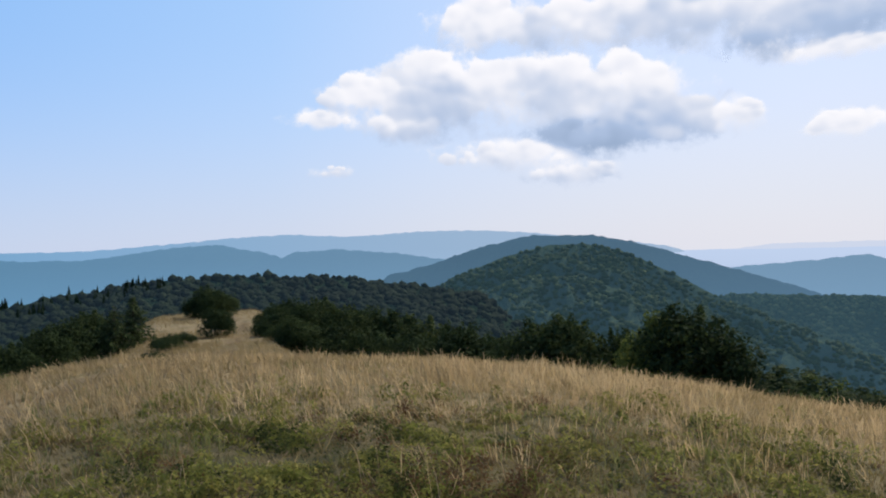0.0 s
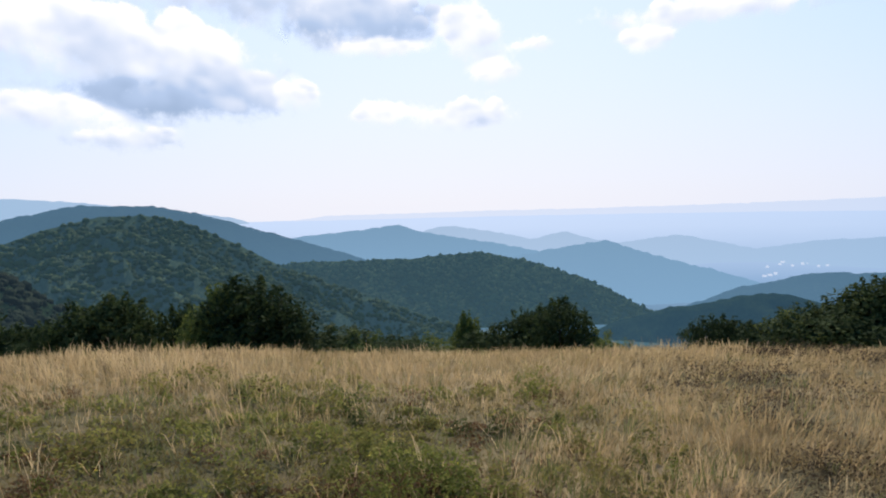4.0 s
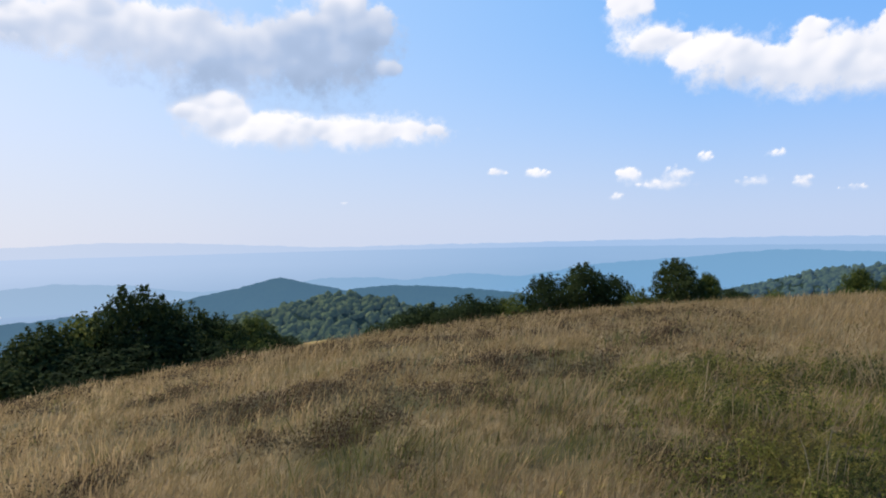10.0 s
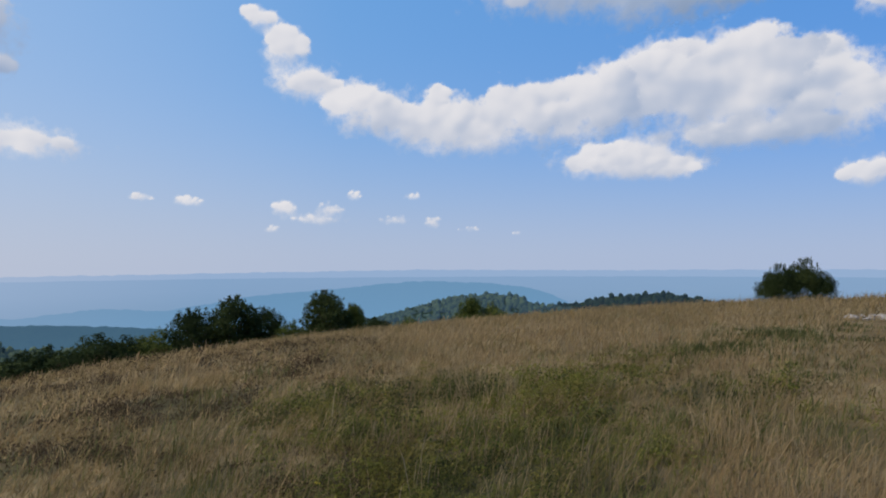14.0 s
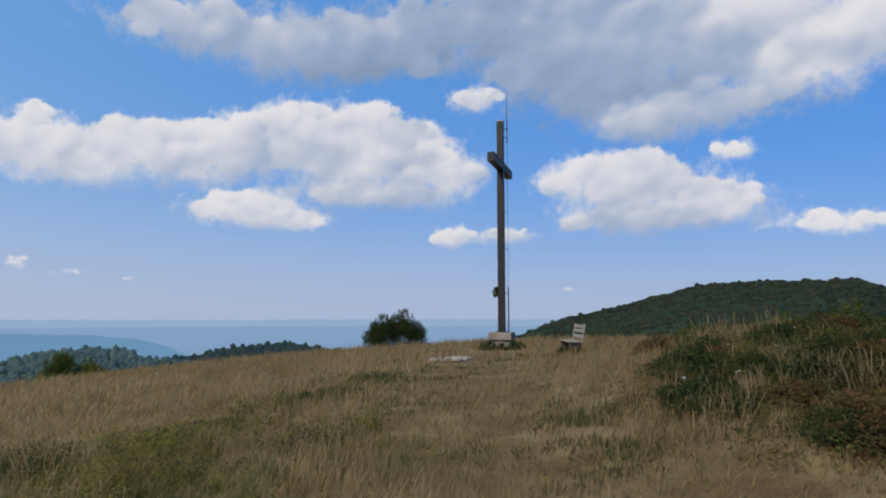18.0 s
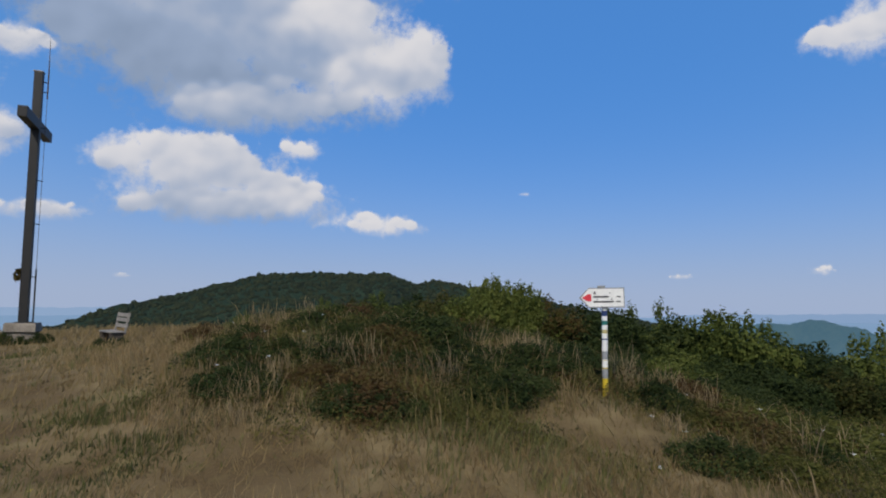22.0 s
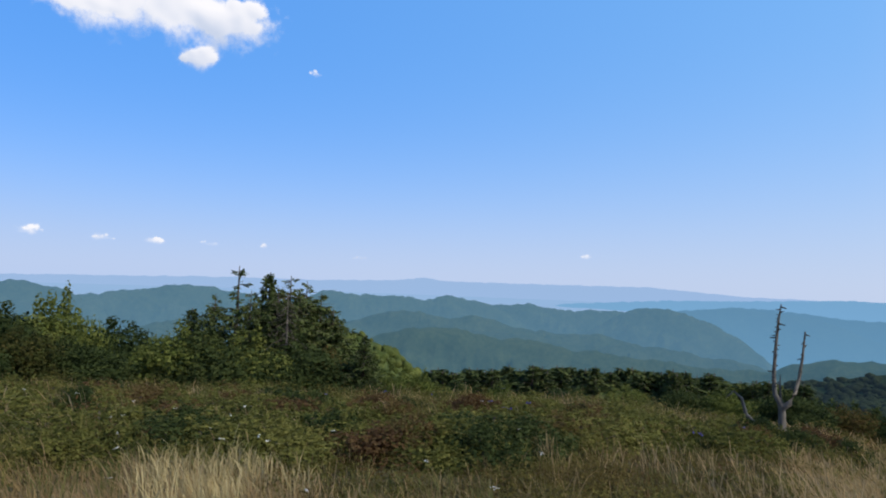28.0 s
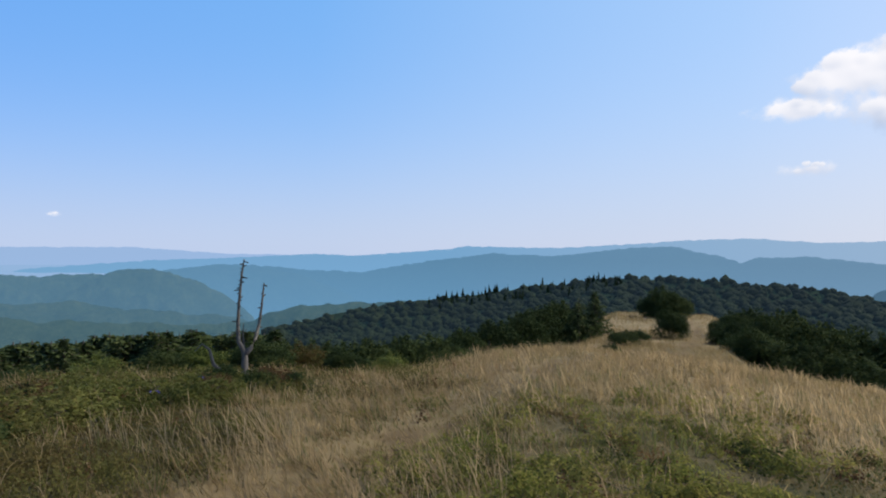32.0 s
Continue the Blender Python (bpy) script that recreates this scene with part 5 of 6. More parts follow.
for k in range(50):
    az = 274 + k * 0.63 + g.uniform(-0.3, 0.3)
    plant("spruce0", az, g.uniform(54, 68), float(np.interp(az, [274, 281, 289, 296, 306], [-8.0, -7.4, -6.9, -6.8, -6.9])) + g.uniform(-0.45, 0.1), g.uniform(1.7, 2.4), label="dark young spruce in a dense row below the brow", group="spruces below the brow")
for az, d, top, kind, wide in ((276, 30, -8.9, 1, 1.5), (281, 27, -8.8, 0, 1.5), (286, 26, -8.6, 1, 1.5), (291, 25, -8.3, 0, 1.5), (296, 24, -8.0, 1, 1.4), (299.5, 24, -7.7, 0, 1.4), (303.6, 23, -7.3, 1, 1.3), (307, 24, -8.0, 2, 1.4), (311, 24, -8.6, 1, 1.4), (315, 26, -9.0, 0, 1.5), (320, 28, -8.9, 1, 1.5), (325, 32, -8.4, 0, 1.5)):
    plant("shrub%d" % kind, az, d, top, wide, label="low green shrub below the brow", group="heath shrubs")

# low bushes on the heath beside the trail
g = np.random.default_rng(66)
for k in range(330):
    west = k < 190
    az, d = (g.uniform(252, 303), 6.4 + 5.0 * g.random() ** 1.3) if west else (g.uniform(187, 262), g.uniform(6.8, 15))
    x, y, z = on_ground(az, d)
    tall = g.uniform(0.3, 0.52) * (0.8 + 0.02 * d)
    if trail(np.array([x]), np.array([y]))[0] > 0.05 or abs((az - 223.2)) < 4 and d < 9.5 or heath(np.array([x]), np.array([y]))[0] < 0.35 or west and d < 6.6 + 0.16 * max(0, az - 278):
        continue
    kind = int(g.choice((0, 0, 0, 0, 0, 0, 1, 2) if az > 258 else (0, 0, 0, 0, 1, 2) if az > 232 else (1, 1, 1, 2)))
    make, height = MODELS["bush%d" % kind]
    ob = copy_thing(make[0], Matrix())
    s = tall / height
    wide = g.uniform(1.3, 2.1)
    ob.matrix_basis = Matrix.LocRotScale((x, y, z - 0.05), Euler((0, 0, g.uniform(0, 6.28))), (s * wide, s * wide, s))
    tagged(ob, ("low green bush on the heath", "low dark green bush on the heath", "low rust-tinged bush on the heath")[kind], group="heath bushes")
for az, d, tall, wide in ((335.9, 62, 1.6, 1.7), (337.2, 70, 1.3, 1.6), (334.6, 52, 1.2, 1.8), (338.8, 47, 0.8, 2.0), (336.4, 44, 0.7, 2.2)):
    x, y, z = on_ground(az, d)
    ob = copy_thing(MODELS["shrub1"][0][0], Matrix())
    ob.matrix_basis = Matrix.LocRotScale((x, y, z - 0.05), Euler((0, 0, az)), (tall / 2.7 * wide, tall / 2.7 * wide, tall / 2.7))
    tagged(ob, "low dark shrub beside the ridge trail", group="heath bushes")
# the bush models themselves stand in the heath too
for k, (az, d) in enumerate(((229.5, 10.2), (246.0, 9.6), (271.0, 9.0))):
    x, y, z = on_ground(az, d)
    MODELS["bush%d" % k][0][0].matrix_basis = Matrix.Translation((x, y, z - 0.04))
    tagged(MODELS["bush%d" % k][0][0], ("low green bush on the heath", "low dark green bush on the heath", "low rust-tinged bush on the heath")[k], group="heath bushes")

# a dead spruce, grey and bare, in the middle of the group
x, y, z = on_ground(261.0, 26.6)
dead = thing("dead_spruce", "grey dead spruce with bare drooping branches", "dead tree", at=(x, y, z - 0.05), turn=0.4)
high = EYE + 26.6 * math.tan(radians(-1.3)) - z
part("trunk", quick("trunk", *tube([(0, 0, -0.2), (0.08, 0.02, high * 0.4), (-0.1, 0.05, high * 0.75), (0.05, 0, high)], [0.06, 0.045, 0.03, 0.01]), dead_wood, True), dead_wood, dead)
for k in range(46):
    q = 0.22 + 0.74 * k / 45
    a, ln = k * 2.4 + g.uniform(-0.4, 0.4), (1.5 - 0.95 * q) * g.uniform(0.55, 1.2)
    d = np.array([math.cos(a), math.sin(a), 0])
    fall = ln * g.uniform(0.3, 0.8)
    limb = [tube([(0, 0, high * q), d * ln * 0.5 + (0, 0, high * q - 0.25 * fall), d * ln + (0, 0, high * q - fall)], [0.017, 0.011, 0.004], 4)]
    for j in range(5):
        u = g.uniform(0.35, 1.0)
        p = d * ln * u + (0, 0, high * q - fall * u * u)
        e = p + g.normal(0, 0.09, 3) + (0, 0, -0.12)
        limb.append(tube([p, (p + e) / 2, e], [0.006, 0.005, 0.002], 3))
    vv, ff = joined([(v_, f_) for v_, f_ in limb])
    part("branch", quick("branch", vv, ff, bark, True), bark, dead)
for az, d, tall, k in ((300.8, 12.2, 0.5, 1), (302.2, 12.4, 0.42, 0), (303.6, 12.1, 0.45, 1), (305.0, 12.6, 0.5, 2), (299.2, 12.5, 0.5, 0), (306.6, 12.4, 0.4, 1)):
    x, y, z = on_ground(az, d)
    ob = copy_thing(MODELS["bush%d" % k][0][0], Matrix())
    ob.matrix_basis = Matrix.LocRotScale((x, y, z - 0.05), Euler((0, 0, az)), (tall * 3, tall * 3, tall * 2))
    tagged(ob, "low bush in front of the dead forked trunk", group="heath bushes")
# ---- summit cross ----
def box(bm, sx, sy, sz, at=(0, 0, 0), bevel=0.0, turn=None):
    ret = bmesh.ops.create_cube(bm, size=1.0)
    vs = ret["verts"]
    bmesh.ops.scale(bm, vec=(sx, sy, sz), verts=vs)
    if bevel:
        es = list({e for v in vs for e in v.link_edges})
        r = bmesh.ops.bevel(bm, geom=es, offset=bevel, segments=2, affect="EDGES", profile=0.7)
        vs = list({v for f in r["faces"] for v in f.verts} | {v for v in vs if v.is_valid})
    m = Matrix.Translation(at) @ (turn.to_matrix().to_4x4() if turn else Matrix())
    bmesh.ops.transform(bm, matrix=m, verts=vs)
    return bm


def rod(bm, p, q, r, r2=None, sides=10):
    p, q = Vector(p), Vector(q)
    m = Matrix.Translation((p + q) / 2) @ (q - p).to_track_quat("Z", "Y").to_matrix().to_4x4()
    bmesh.ops.create_cone(bm, segments=sides, radius1=r, radius2=r if r2 is None else r2, depth=(q - p).length, cap_ends=True, matrix=m)
    return bm


iron = mottled("painted_steel", (0.007, 0.007, 0.007), (0.017, 0.016, 0.015), 1.4, 0.55, 0.4, 20, 0.003)
rusty = mottled("rusty_wire", (0.05, 0.03, 0.02), (0.12, 0.09, 0.07), 6, 0.7, 0.3)
concrete = mottled("weathered_concrete", (0.13, 0.112, 0.09), (0.30, 0.265, 0.22), 1.6, 0.95, 0.1, 18, 0.02)
grey_plank = mottled("grey_plank", (0.11, 0.10, 0.09), (0.32, 0.30, 0.27), 3, 0.85, 0.15, 30, 0.004, (1, 8, 8))
stone = mottled("field_stone", (0.14, 0.125, 0.11), (0.40, 0.37, 0.33), 2.5, 0.9, 0.15, 20, 0.02)

CX, CY, CZ = on_ground(176.0, 29.0)
TOP = 8.83 + EYE - CZ
cross = thing("summit_cross", "tall dark steel summit cross on a pale concrete block", "cross", at=(CX, CY, CZ), turn=radians(-176 + 78))
bm = bmesh.new()
rings_z = [(0.47, -0.35, 0.04), (0.46, 0.44, 0.03), (0.53, 0.48, 0.025), (0.53, 0.74, 0.03), (0.49, 0.80, 0.02)]
vr = []
gg = random.Random(4)
for half, z, jit in rings_z:
    vr.append([bm.verts.new((sx * half + gg.uniform(-jit, jit), sy * half + gg.uniform(-jit, jit), z + gg.uniform(-jit, jit) * 0.4)) for sx, sy in ((-1, -1), (0, -1.05), (1, -1), (1.05, 0), (1, 1), (0, 1.05), (-1, 1), (-1.05, 0))])
for a, b in zip(vr, vr[1:]):
    for k in range(8):
        bm.faces.new((a[k], a[(k + 1) % 8], b[(k + 1) % 8], b[k]))
bm.faces.new(vr[-1])
part("plinth", bm, concrete, cross, "chipped pale concrete block")
part("upright", box(bmesh.new(), 0.30, 0.30, TOP - 0.78, (0, 0, 0.78 + (TOP - 0.78) / 2), 0.012), iron, cross)
part("crossbar", box(bmesh.new(), 4.1, 0.31, 0.40, (0, 0, 6.72 + EYE - CZ), 0.012), iron, cross)
part("cap", box(bmesh.new(), 0.34, 0.34, 0.05, (0, 0, TOP + 0.025), 0.01), stone, cross, "pale metal cap")
part("base_plate", box(bmesh.new(), 0.52, 0.52, 0.05, (0, 0, 0.81), 0.01), iron, cross)
wx, wy = 0.08, -0.30
part("lightning_rod", rod(rod(bmesh.new(), (wx, wy, TOP - 1.0), (wx, wy, TOP + 0.15), 0.026), (wx, wy, TOP + 0.15), (wx - 0.05, wy, TOP + 1.45), 0.02, 0.006), rusty, cross, "thin lightning rod")
part("down_wire", rod(bmesh.new(), (wx, wy, 2.3), (wx, wy, TOP - 0.9), 0.009, sides=6), rusty, cross, "earthing wire")
part("guard_pipe", rod(bmesh.new(), (wx, wy, 0.62), (wx, wy, 2.85), 0.03), iron, cross, "steel guard pipe")
for z in (2.55, 4.6, 6.3, 8.4, TOP - 0.75, TOP - 0.35):
    part("bracket", rod(bmesh.new(), (0.0, -0.14, z), (wx, wy - 0.02, z), 0.018, sides=8), iron, cross)
# a dried wreath tied to the post
g = np.random.default_rng(5)
ang = g.uniform(0, 6.28, 260)
ctr = np.stack([-0.1 + 0.05 * g.normal(size=260), 0.25 + 0.10 * np.cos(ang) * ang / 6, 2.7 + 0.32 * np.sin(ang) * ang / 6], -1)
dv = g.normal(size=(260, 3)) * 0.05
sv = g.normal(size=(260, 3)) * 0.03
v = np.stack([ctr - dv, ctr + sv, ctr + dv, ctr - sv], 1).reshape(-1, 3)
part("wreath", quick("wreath", v, np.arange(len(v)).reshape(-1, 4), leaf_rust), leaf_rust, cross, "withered wreath")


# ---- bench ----
bench = thing("bench", "weathered grey plank bench with a backrest", "bench", at=on_ground(182.0, 24.3), turn=radians(-182 - 78))
for k, y in enumerate((-0.16, 0.0, 0.16)):
    part("seat_plank", box(bmesh.new(), 1.7, 0.145, 0.045, (0, y, 0.47), 0.008), grey_plank, bench)
for k, z in enumerate((0.66, 0.86, 1.02)):
    part("back_plank", box(bmesh.new(), 1.7, 0.035, 0.12, (0, 0.27 + (z - 0.5) * 0.16, z), 0.008, Euler((radians(-9), 0, 0))), grey_plank, bench)
for x in (-0.72, 0.72):
    part("leg", box(bmesh.new(), 0.13, 0.42, 0.52, (x, 0, 0.19), 0.015), bark, bench, "squared dark log leg")
    part("back_post", box(bmesh.new(), 0.07, 0.06, 0.75, (x, 0.30, 0.74), 0.008, Euler((radians(-9), 0, 0))), grey_plank, bench)


# undergrowth round the block and the bench
gg = random.Random(8)
for bx, by, tall in [(CX + 0.85 * math.cos(a), CY + 0.85 * math.sin(a), gg.uniform(0.4, 0.55)) for a in (0.2, 0.9, 1.6, 2.3, 2.9)] + [(bench.location.x + dx, bench.location.y + dy, 0.34) for dx, dy in ((0.35, 1.0), (-0.3, 1.05), (0.0, 1.1))]:
    ob = copy_thing(MODELS["bush1"][0][0], Matrix())
    ob.matrix_basis = Matrix.LocRotScale((bx, by, gz(bx, by) - 0.04), Euler((0, 0, gg.uniform(0, 6))), (tall * 1.7, tall * 1.7, tall * 1.9))
    tagged(ob, "low dark green bush on the trodden grass", group="heath bushes")


# ---- way sign ----
sx_, sy_, sz_ = on_ground(223.2, 8.5)
sign = thing("way_sign", "yellow and white marked steel post with a white arrow sign", "signpost", at=(sx_, sy_, sz_), turn=radians(-223.2))
yellow = mottled("yellow_paint", (0.42, 0.30, 0.015), (0.62, 0.46, 0.03), 5, 0.5, 0.4, 40, 0.002)
white_paint = mottled("white_paint", (0.58, 0.58, 0.56), (0.80, 0.80, 0.78), 5, 0.5, 0.4, 50, 0.001)
red_paint = mottled("red_paint", (0.50, 0.02, 0.035), (0.66, 0.04, 0.06), 6, 0.5, 0.4)
blue_paint = mottled("blue_paint", (0.012, 0.025, 0.09), (0.02, 0.05, 0.16), 6, 0.5, 0.4)
green_paint = mottled("green_paint", (0.01, 0.10, 0.09), (0.02, 0.17, 0.15), 6, 0.5, 0.4)
grey_paint = mottled("galvanised", (0.16, 0.17, 0.18), (0.32, 0.33, 0.34), 6, 0.45, 0.5)
ochre_paint = mottled("ochre_paint", (0.36, 0.30, 0.12), (0.5, 0.43, 0.2), 6, 0.5, 0.4)
ink = mottled("black_ink", (0.02, 0.02, 0.022), (0.045, 0.045, 0.05), 8, 0.5, 0.3)
HZ = EYE - sz_ - 0.05  # eye level over the foot of the post
part("post", rod(bmesh.new(), (0.0115, 0, -0.3), (0.0115, 0, HZ - 0.64), 0.034, sides=18), yellow, sign, "yellow painted tube", smooth=False)
part("upper_post", rod(bmesh.new(), (0.0115, 0, HZ - 0.66), (0.0115, 0, HZ + 0.02), 0.0344, sides=18), white_paint, sign, "white painted upper tube")
zz = HZ - 0.045
for hgt, m in ((0.07, blue_paint), (0.055, white_paint), (0.055, green_paint), (0.06, white_paint), (0.045, ochre_paint), (0.065, white_paint), (0.016, blue_paint)):
    part("band", rod(bmesh.new(), (0.0115, 0, zz - hgt), (0.0115, 0, zz), 0.0358, sides=18), m, sign)
    zz -= hgt
zz -= 0.05
for hgt, w in ((0.075, 0.9), (0.10, 0.75), (0.085, 0.85), (0.12, 0.7)):
    b2 = bmesh.new()
    rod(b2, (0.0115, 0, zz - hgt), (0.0115, 0, zz), 0.0356, sides=18)
    part("sticker", b2, grey_paint if w < 0.8 else white_paint, sign, "worn sticker")
    zz -= hgt + 0.015
# the arrow board points along -x and faces the trail (-y is towards the camera after the turn)
board = new("arrow_board")
board.parent = sign
board.location = (-0.02, -0.055, HZ + 0.115)
board.rotation_euler = (0, radians(-1.2), radians(9))
tagged(board, "white enamel arrow board with a red point")


def arrow(w, hgt, depth, tipw, inset=0.0):
    b3 = bmesh.new()
    pts = [(w / 2 - inset, -hgt / 2 + inset), (w / 2 - inset, hgt / 2 - inset), (-w / 2 + tipw, hgt / 2 - inset), (-w / 2 + inset * 1.6, 0.0), (-w / 2 + tipw, -hgt / 2 + inset)]
    fr = [b3.verts.new((x, -depth / 2, z)) for x, z in pts]
    bk = [b3.verts.new((x, depth / 2, z)) for x, z in pts]
    b3.faces.new(fr)
    b3.faces.new(bk[::-1])
    for k in range(5):
        b3.faces.new((fr[k], bk[k], bk[(k + 1) % 5], fr[(k + 1) % 5]))
    bmesh.ops.recalc_face_normals(b3, faces=b3.faces)
    return b3


part("backing", arrow(0.56, 0.25, 0.012, 0.12), grey_paint, board, "dark grey rim")
fp = part("face", arrow(0.56, 0.25, 0.004, 0.12, 0.014), white_paint, board, "white face")
fp.location = (0, -0.009, 0)
b4 = bmesh.new()
tri = [b4.verts.new((x, -0.0135, z)) for x, z in ((-0.248, 0.0), (-0.175, 0.045), (-0.13, 0.045), (-0.13, -0.045), (-0.175, -0.045))]
b4.faces.new(tri)
back_ = [b4.verts.new((v.co.x, -0.011, v.co.z)) for v in tri]
for k in range(5):
    b4.faces.new((tri[k], tri[(k + 1) % 5], back_[(k + 1) % 5], back_[k]))
part("red_point", b4, red_paint, board)
for x0, x1, z, th in ((-0.105, 0.085, 0.012, 0.02), (0.175, 0.235, 0.012, 0.014), (-0.105, 0.145, -0.05, 0.02), (0.17, 0.235, -0.05, 0.014), (-0.06, -0.052, -0.02, 0.02), (0.115, 0.128, -0.018, 0.02), (0.095, 0.105, 0.06, 0.014)):
    part("text_bar", box(bmesh.new(), x1 - x0, 0.003, th, ((x0 + x1) / 2, -0.0125, z)), ink, board)
b5 = bmesh.new()
tri = [b5.verts.new((x, -0.0135, z)) for x, z in ((-0.108, 0.045), (-0.088, 0.085), (-0.068, 0.045))]
b5.faces.new(tri)
part("emblem", b5, ink, board)
part("clamp", box(bmesh.new(), 0.09, 0.05, 0.03, (0.0, 0.005, 0.137), 0.004), grey_paint, board)


# ---- dead forked tree ----
SX, SY, SZ = on_ground(302.6, 13.6)
snag = thing("dead_tree", "barkless grey forked dead trunk with short branch stubs", "dead tree", at=(SX, SY, SZ), turn=radians(-302.6))
def el_z(deg, d=13.6):
    return EYE + d * math.tan(radians(deg)) - SZ
dark_knot = mottled("dark_knot", (0.02, 0.017, 0.015), (0.07, 0.06, 0.05), 8, 0.95, 0.05)
T, RT, B0 = el_z(-0.85), el_z(-2.9), el_z(-8.5)
main = [(0.0, 0, -0.3), (0.01, 0, 0.1), (0.0, 0, B0 - 0.12), (-0.03, 0, B0), (-0.12, 0, B0 + 0.16), (-0.14, 0.02, B0 + 0.5), (-0.12, 0.0, B0 + 0.95), (-0.07, 0.02, T - 0.28), (-0.03, 0, T)]
fork = [(0.0, 0, B0 - 0.1), (0.12, -0.03, B0 + 0.02), (0.2, -0.03, B0 + 0.2), (0.27, -0.02, B0 + 0.5), (0.32, 0, B0 + 0.85), (0.36, 0.02, RT)]
part("trunk", quick("trunk", *tube(main, [0.10, 0.075, 0.062, 0.055, 0.042, 0.034, 0.028, 0.02, 0.009], 11), dead_wood, True), dead_wood, snag)
part("fork", quick("fork", *tube(fork, [0.055, 0.052, 0.036, 0.029, 0.023, 0.013], 9), dead_wood, True), dead_wood, snag)
part("splinter", quick("splinter", *tube([(-0.02, 0.02, B0), (-0.04, 0.03, B0 + 0.3), (-0.03, 0.03, B0 + 0.52)], [0.03, 0.02, 0.006], 6), dead_wood, True), dead_wood, snag)
gg = random.Random(9)
for path, lo, n in ((main, B0 + 0.25, 30), (fork, B0 + 0.3, 14)):
    zs = [p[2] for p in path]
    for k in range(n):
        z = lo + (zs[-1] - 0.05 - lo) * k / (n - 1)
        x = float(np.interp(z, zs, [p[0] for p in path]))
        a, ln = gg.uniform(0, 6.28), gg.uniform(0.055, 0.12)
        part("branch_stub", rod(bmesh.new(), (x, 0, z), (x + ln * math.cos(a), ln * math.sin(a), z + gg.uniform(-0.03, 0.03)), 0.017, 0.008, 6), dark_knot, snag)
root = [(-0.05, 0, 0.05), (-0.35, 0.1, 0.18), (-0.6, 0.12, 0.42), (-0.68, 0.12, 0.72), (-0.82, 0.1, 0.84), (-0.95, 0.1, 0.7)]
part("fallen_limb", quick("fallen_limb", *tube(root, [0.05, 0.045, 0.036, 0.028, 0.018, 0.008], 7), dead_wood, True), dead_wood, snag, "bent grey limb")


# ---- fire ring of stones by the cross ----
def stone_mesh(name, seed, size):
    g2 = random.Random(seed)
    b6 = bmesh.new()
    bmesh.ops.create_icosphere(b6, subdivisions=2, radius=size)
    for q in b6.verts:
        n3 = noise.noise(q.co * (2.4 / size) + Vector((seed, 0, 0)))
        q.co *= 1 + 0.3 * n3
        q.co.z *= 0.6
    me2 = bpy.data.meshes.new(name)
    b6.to_mesh(me2)
    b6.free()
    me2.materials.append(stone)
    return me2


gg = random.Random(12)
kinds = [stone_mesh("stone", s, 0.14) for s in (1, 2, 3)]
FX, FY, _ = polar(171.2, 22.5)
for k in range(15):
    a = k * 6.283 / 15 + gg.uniform(-0.15, 0.15)
    x, y = FX + (0.62 + gg.uniform(-0.12, 0.12)) * math.cos(a), FY + (0.62 + gg.uniform(-0.12, 0.12)) * math.sin(a)
    ob = new("stone", kinds[k % 3])
    sc = gg.uniform(0.7, 1.25)
    ob.matrix_world = Matrix.LocRotScale((x, y, gz(x, y) + 0.03), Euler((0, 0, gg.uniform(0, 6))), (sc, sc, sc))
    tagged(ob, "pale field stone in an old fire ring", "stone", "fire ring stones")



# ---- village in the valley, far off ----
# pale haze is painted into walls and roofs as emission, so they glow
lime = hazed_mat("limewash_hazed", (0.7, 0.7, 0.68), (0.82, 0.82, 0.8), (0.55, 0.66, 0.84), 0.72, 0.05)
tile = hazed_mat("sheet_roof_hazed", (0.5, 0.5, 0.5), (0.75, 0.75, 0.76), (0.6, 0.7, 0.88), 0.72, 0.05)
gg = random.Random(33)
for az, d in ((66.3, 2450), (65.9, 2420), (66.7, 2490), (67.2, 2790), (67.0, 2740), (68.6, 2760), (69.0, 2770), (69.7, 2720), (70.3, 2740), (67.9, 2700), (66.1, 2670), (71.2, 2770)):
    hx, hy, _ = polar(az, d)
    hz_ = gz(hx, hy)
    house = thing("house", "distant white house with a pale sheet roof in the valley", "house", "valley houses", at=(hx, hy, hz_), turn=gg.uniform(0, 3))
    w, l, h2 = gg.uniform(7, 9), gg.uniform(8, 14), gg.uniform(4, 6)
    part("wall", box(bmesh.new(), l, w, h2 + 12, (0, 0, h2 / 2 - 6)), lime, house)
    b7 = bmesh.new()
    vv = [b7.verts.new(p) for p in ((-l / 2 - 0.5, -w / 2 - 0.5, h2), (l / 2 + 0.5, -w / 2 - 0.5, h2), (l / 2 + 0.5, w / 2 + 0.5, h2), (-l / 2 - 0.5, w / 2 + 0.5, h2), (-l / 2, 0, h2 + w * 0.4), (l / 2, 0, h2 + w * 0.4))]
    for f in ((0, 1, 5, 4), (2, 3, 4, 5), (0, 4, 3), (1, 2, 5), (0, 3, 2, 1)):
        b7.faces.new([vv[k] for k in f])
    part("roof", b7, tile, house)

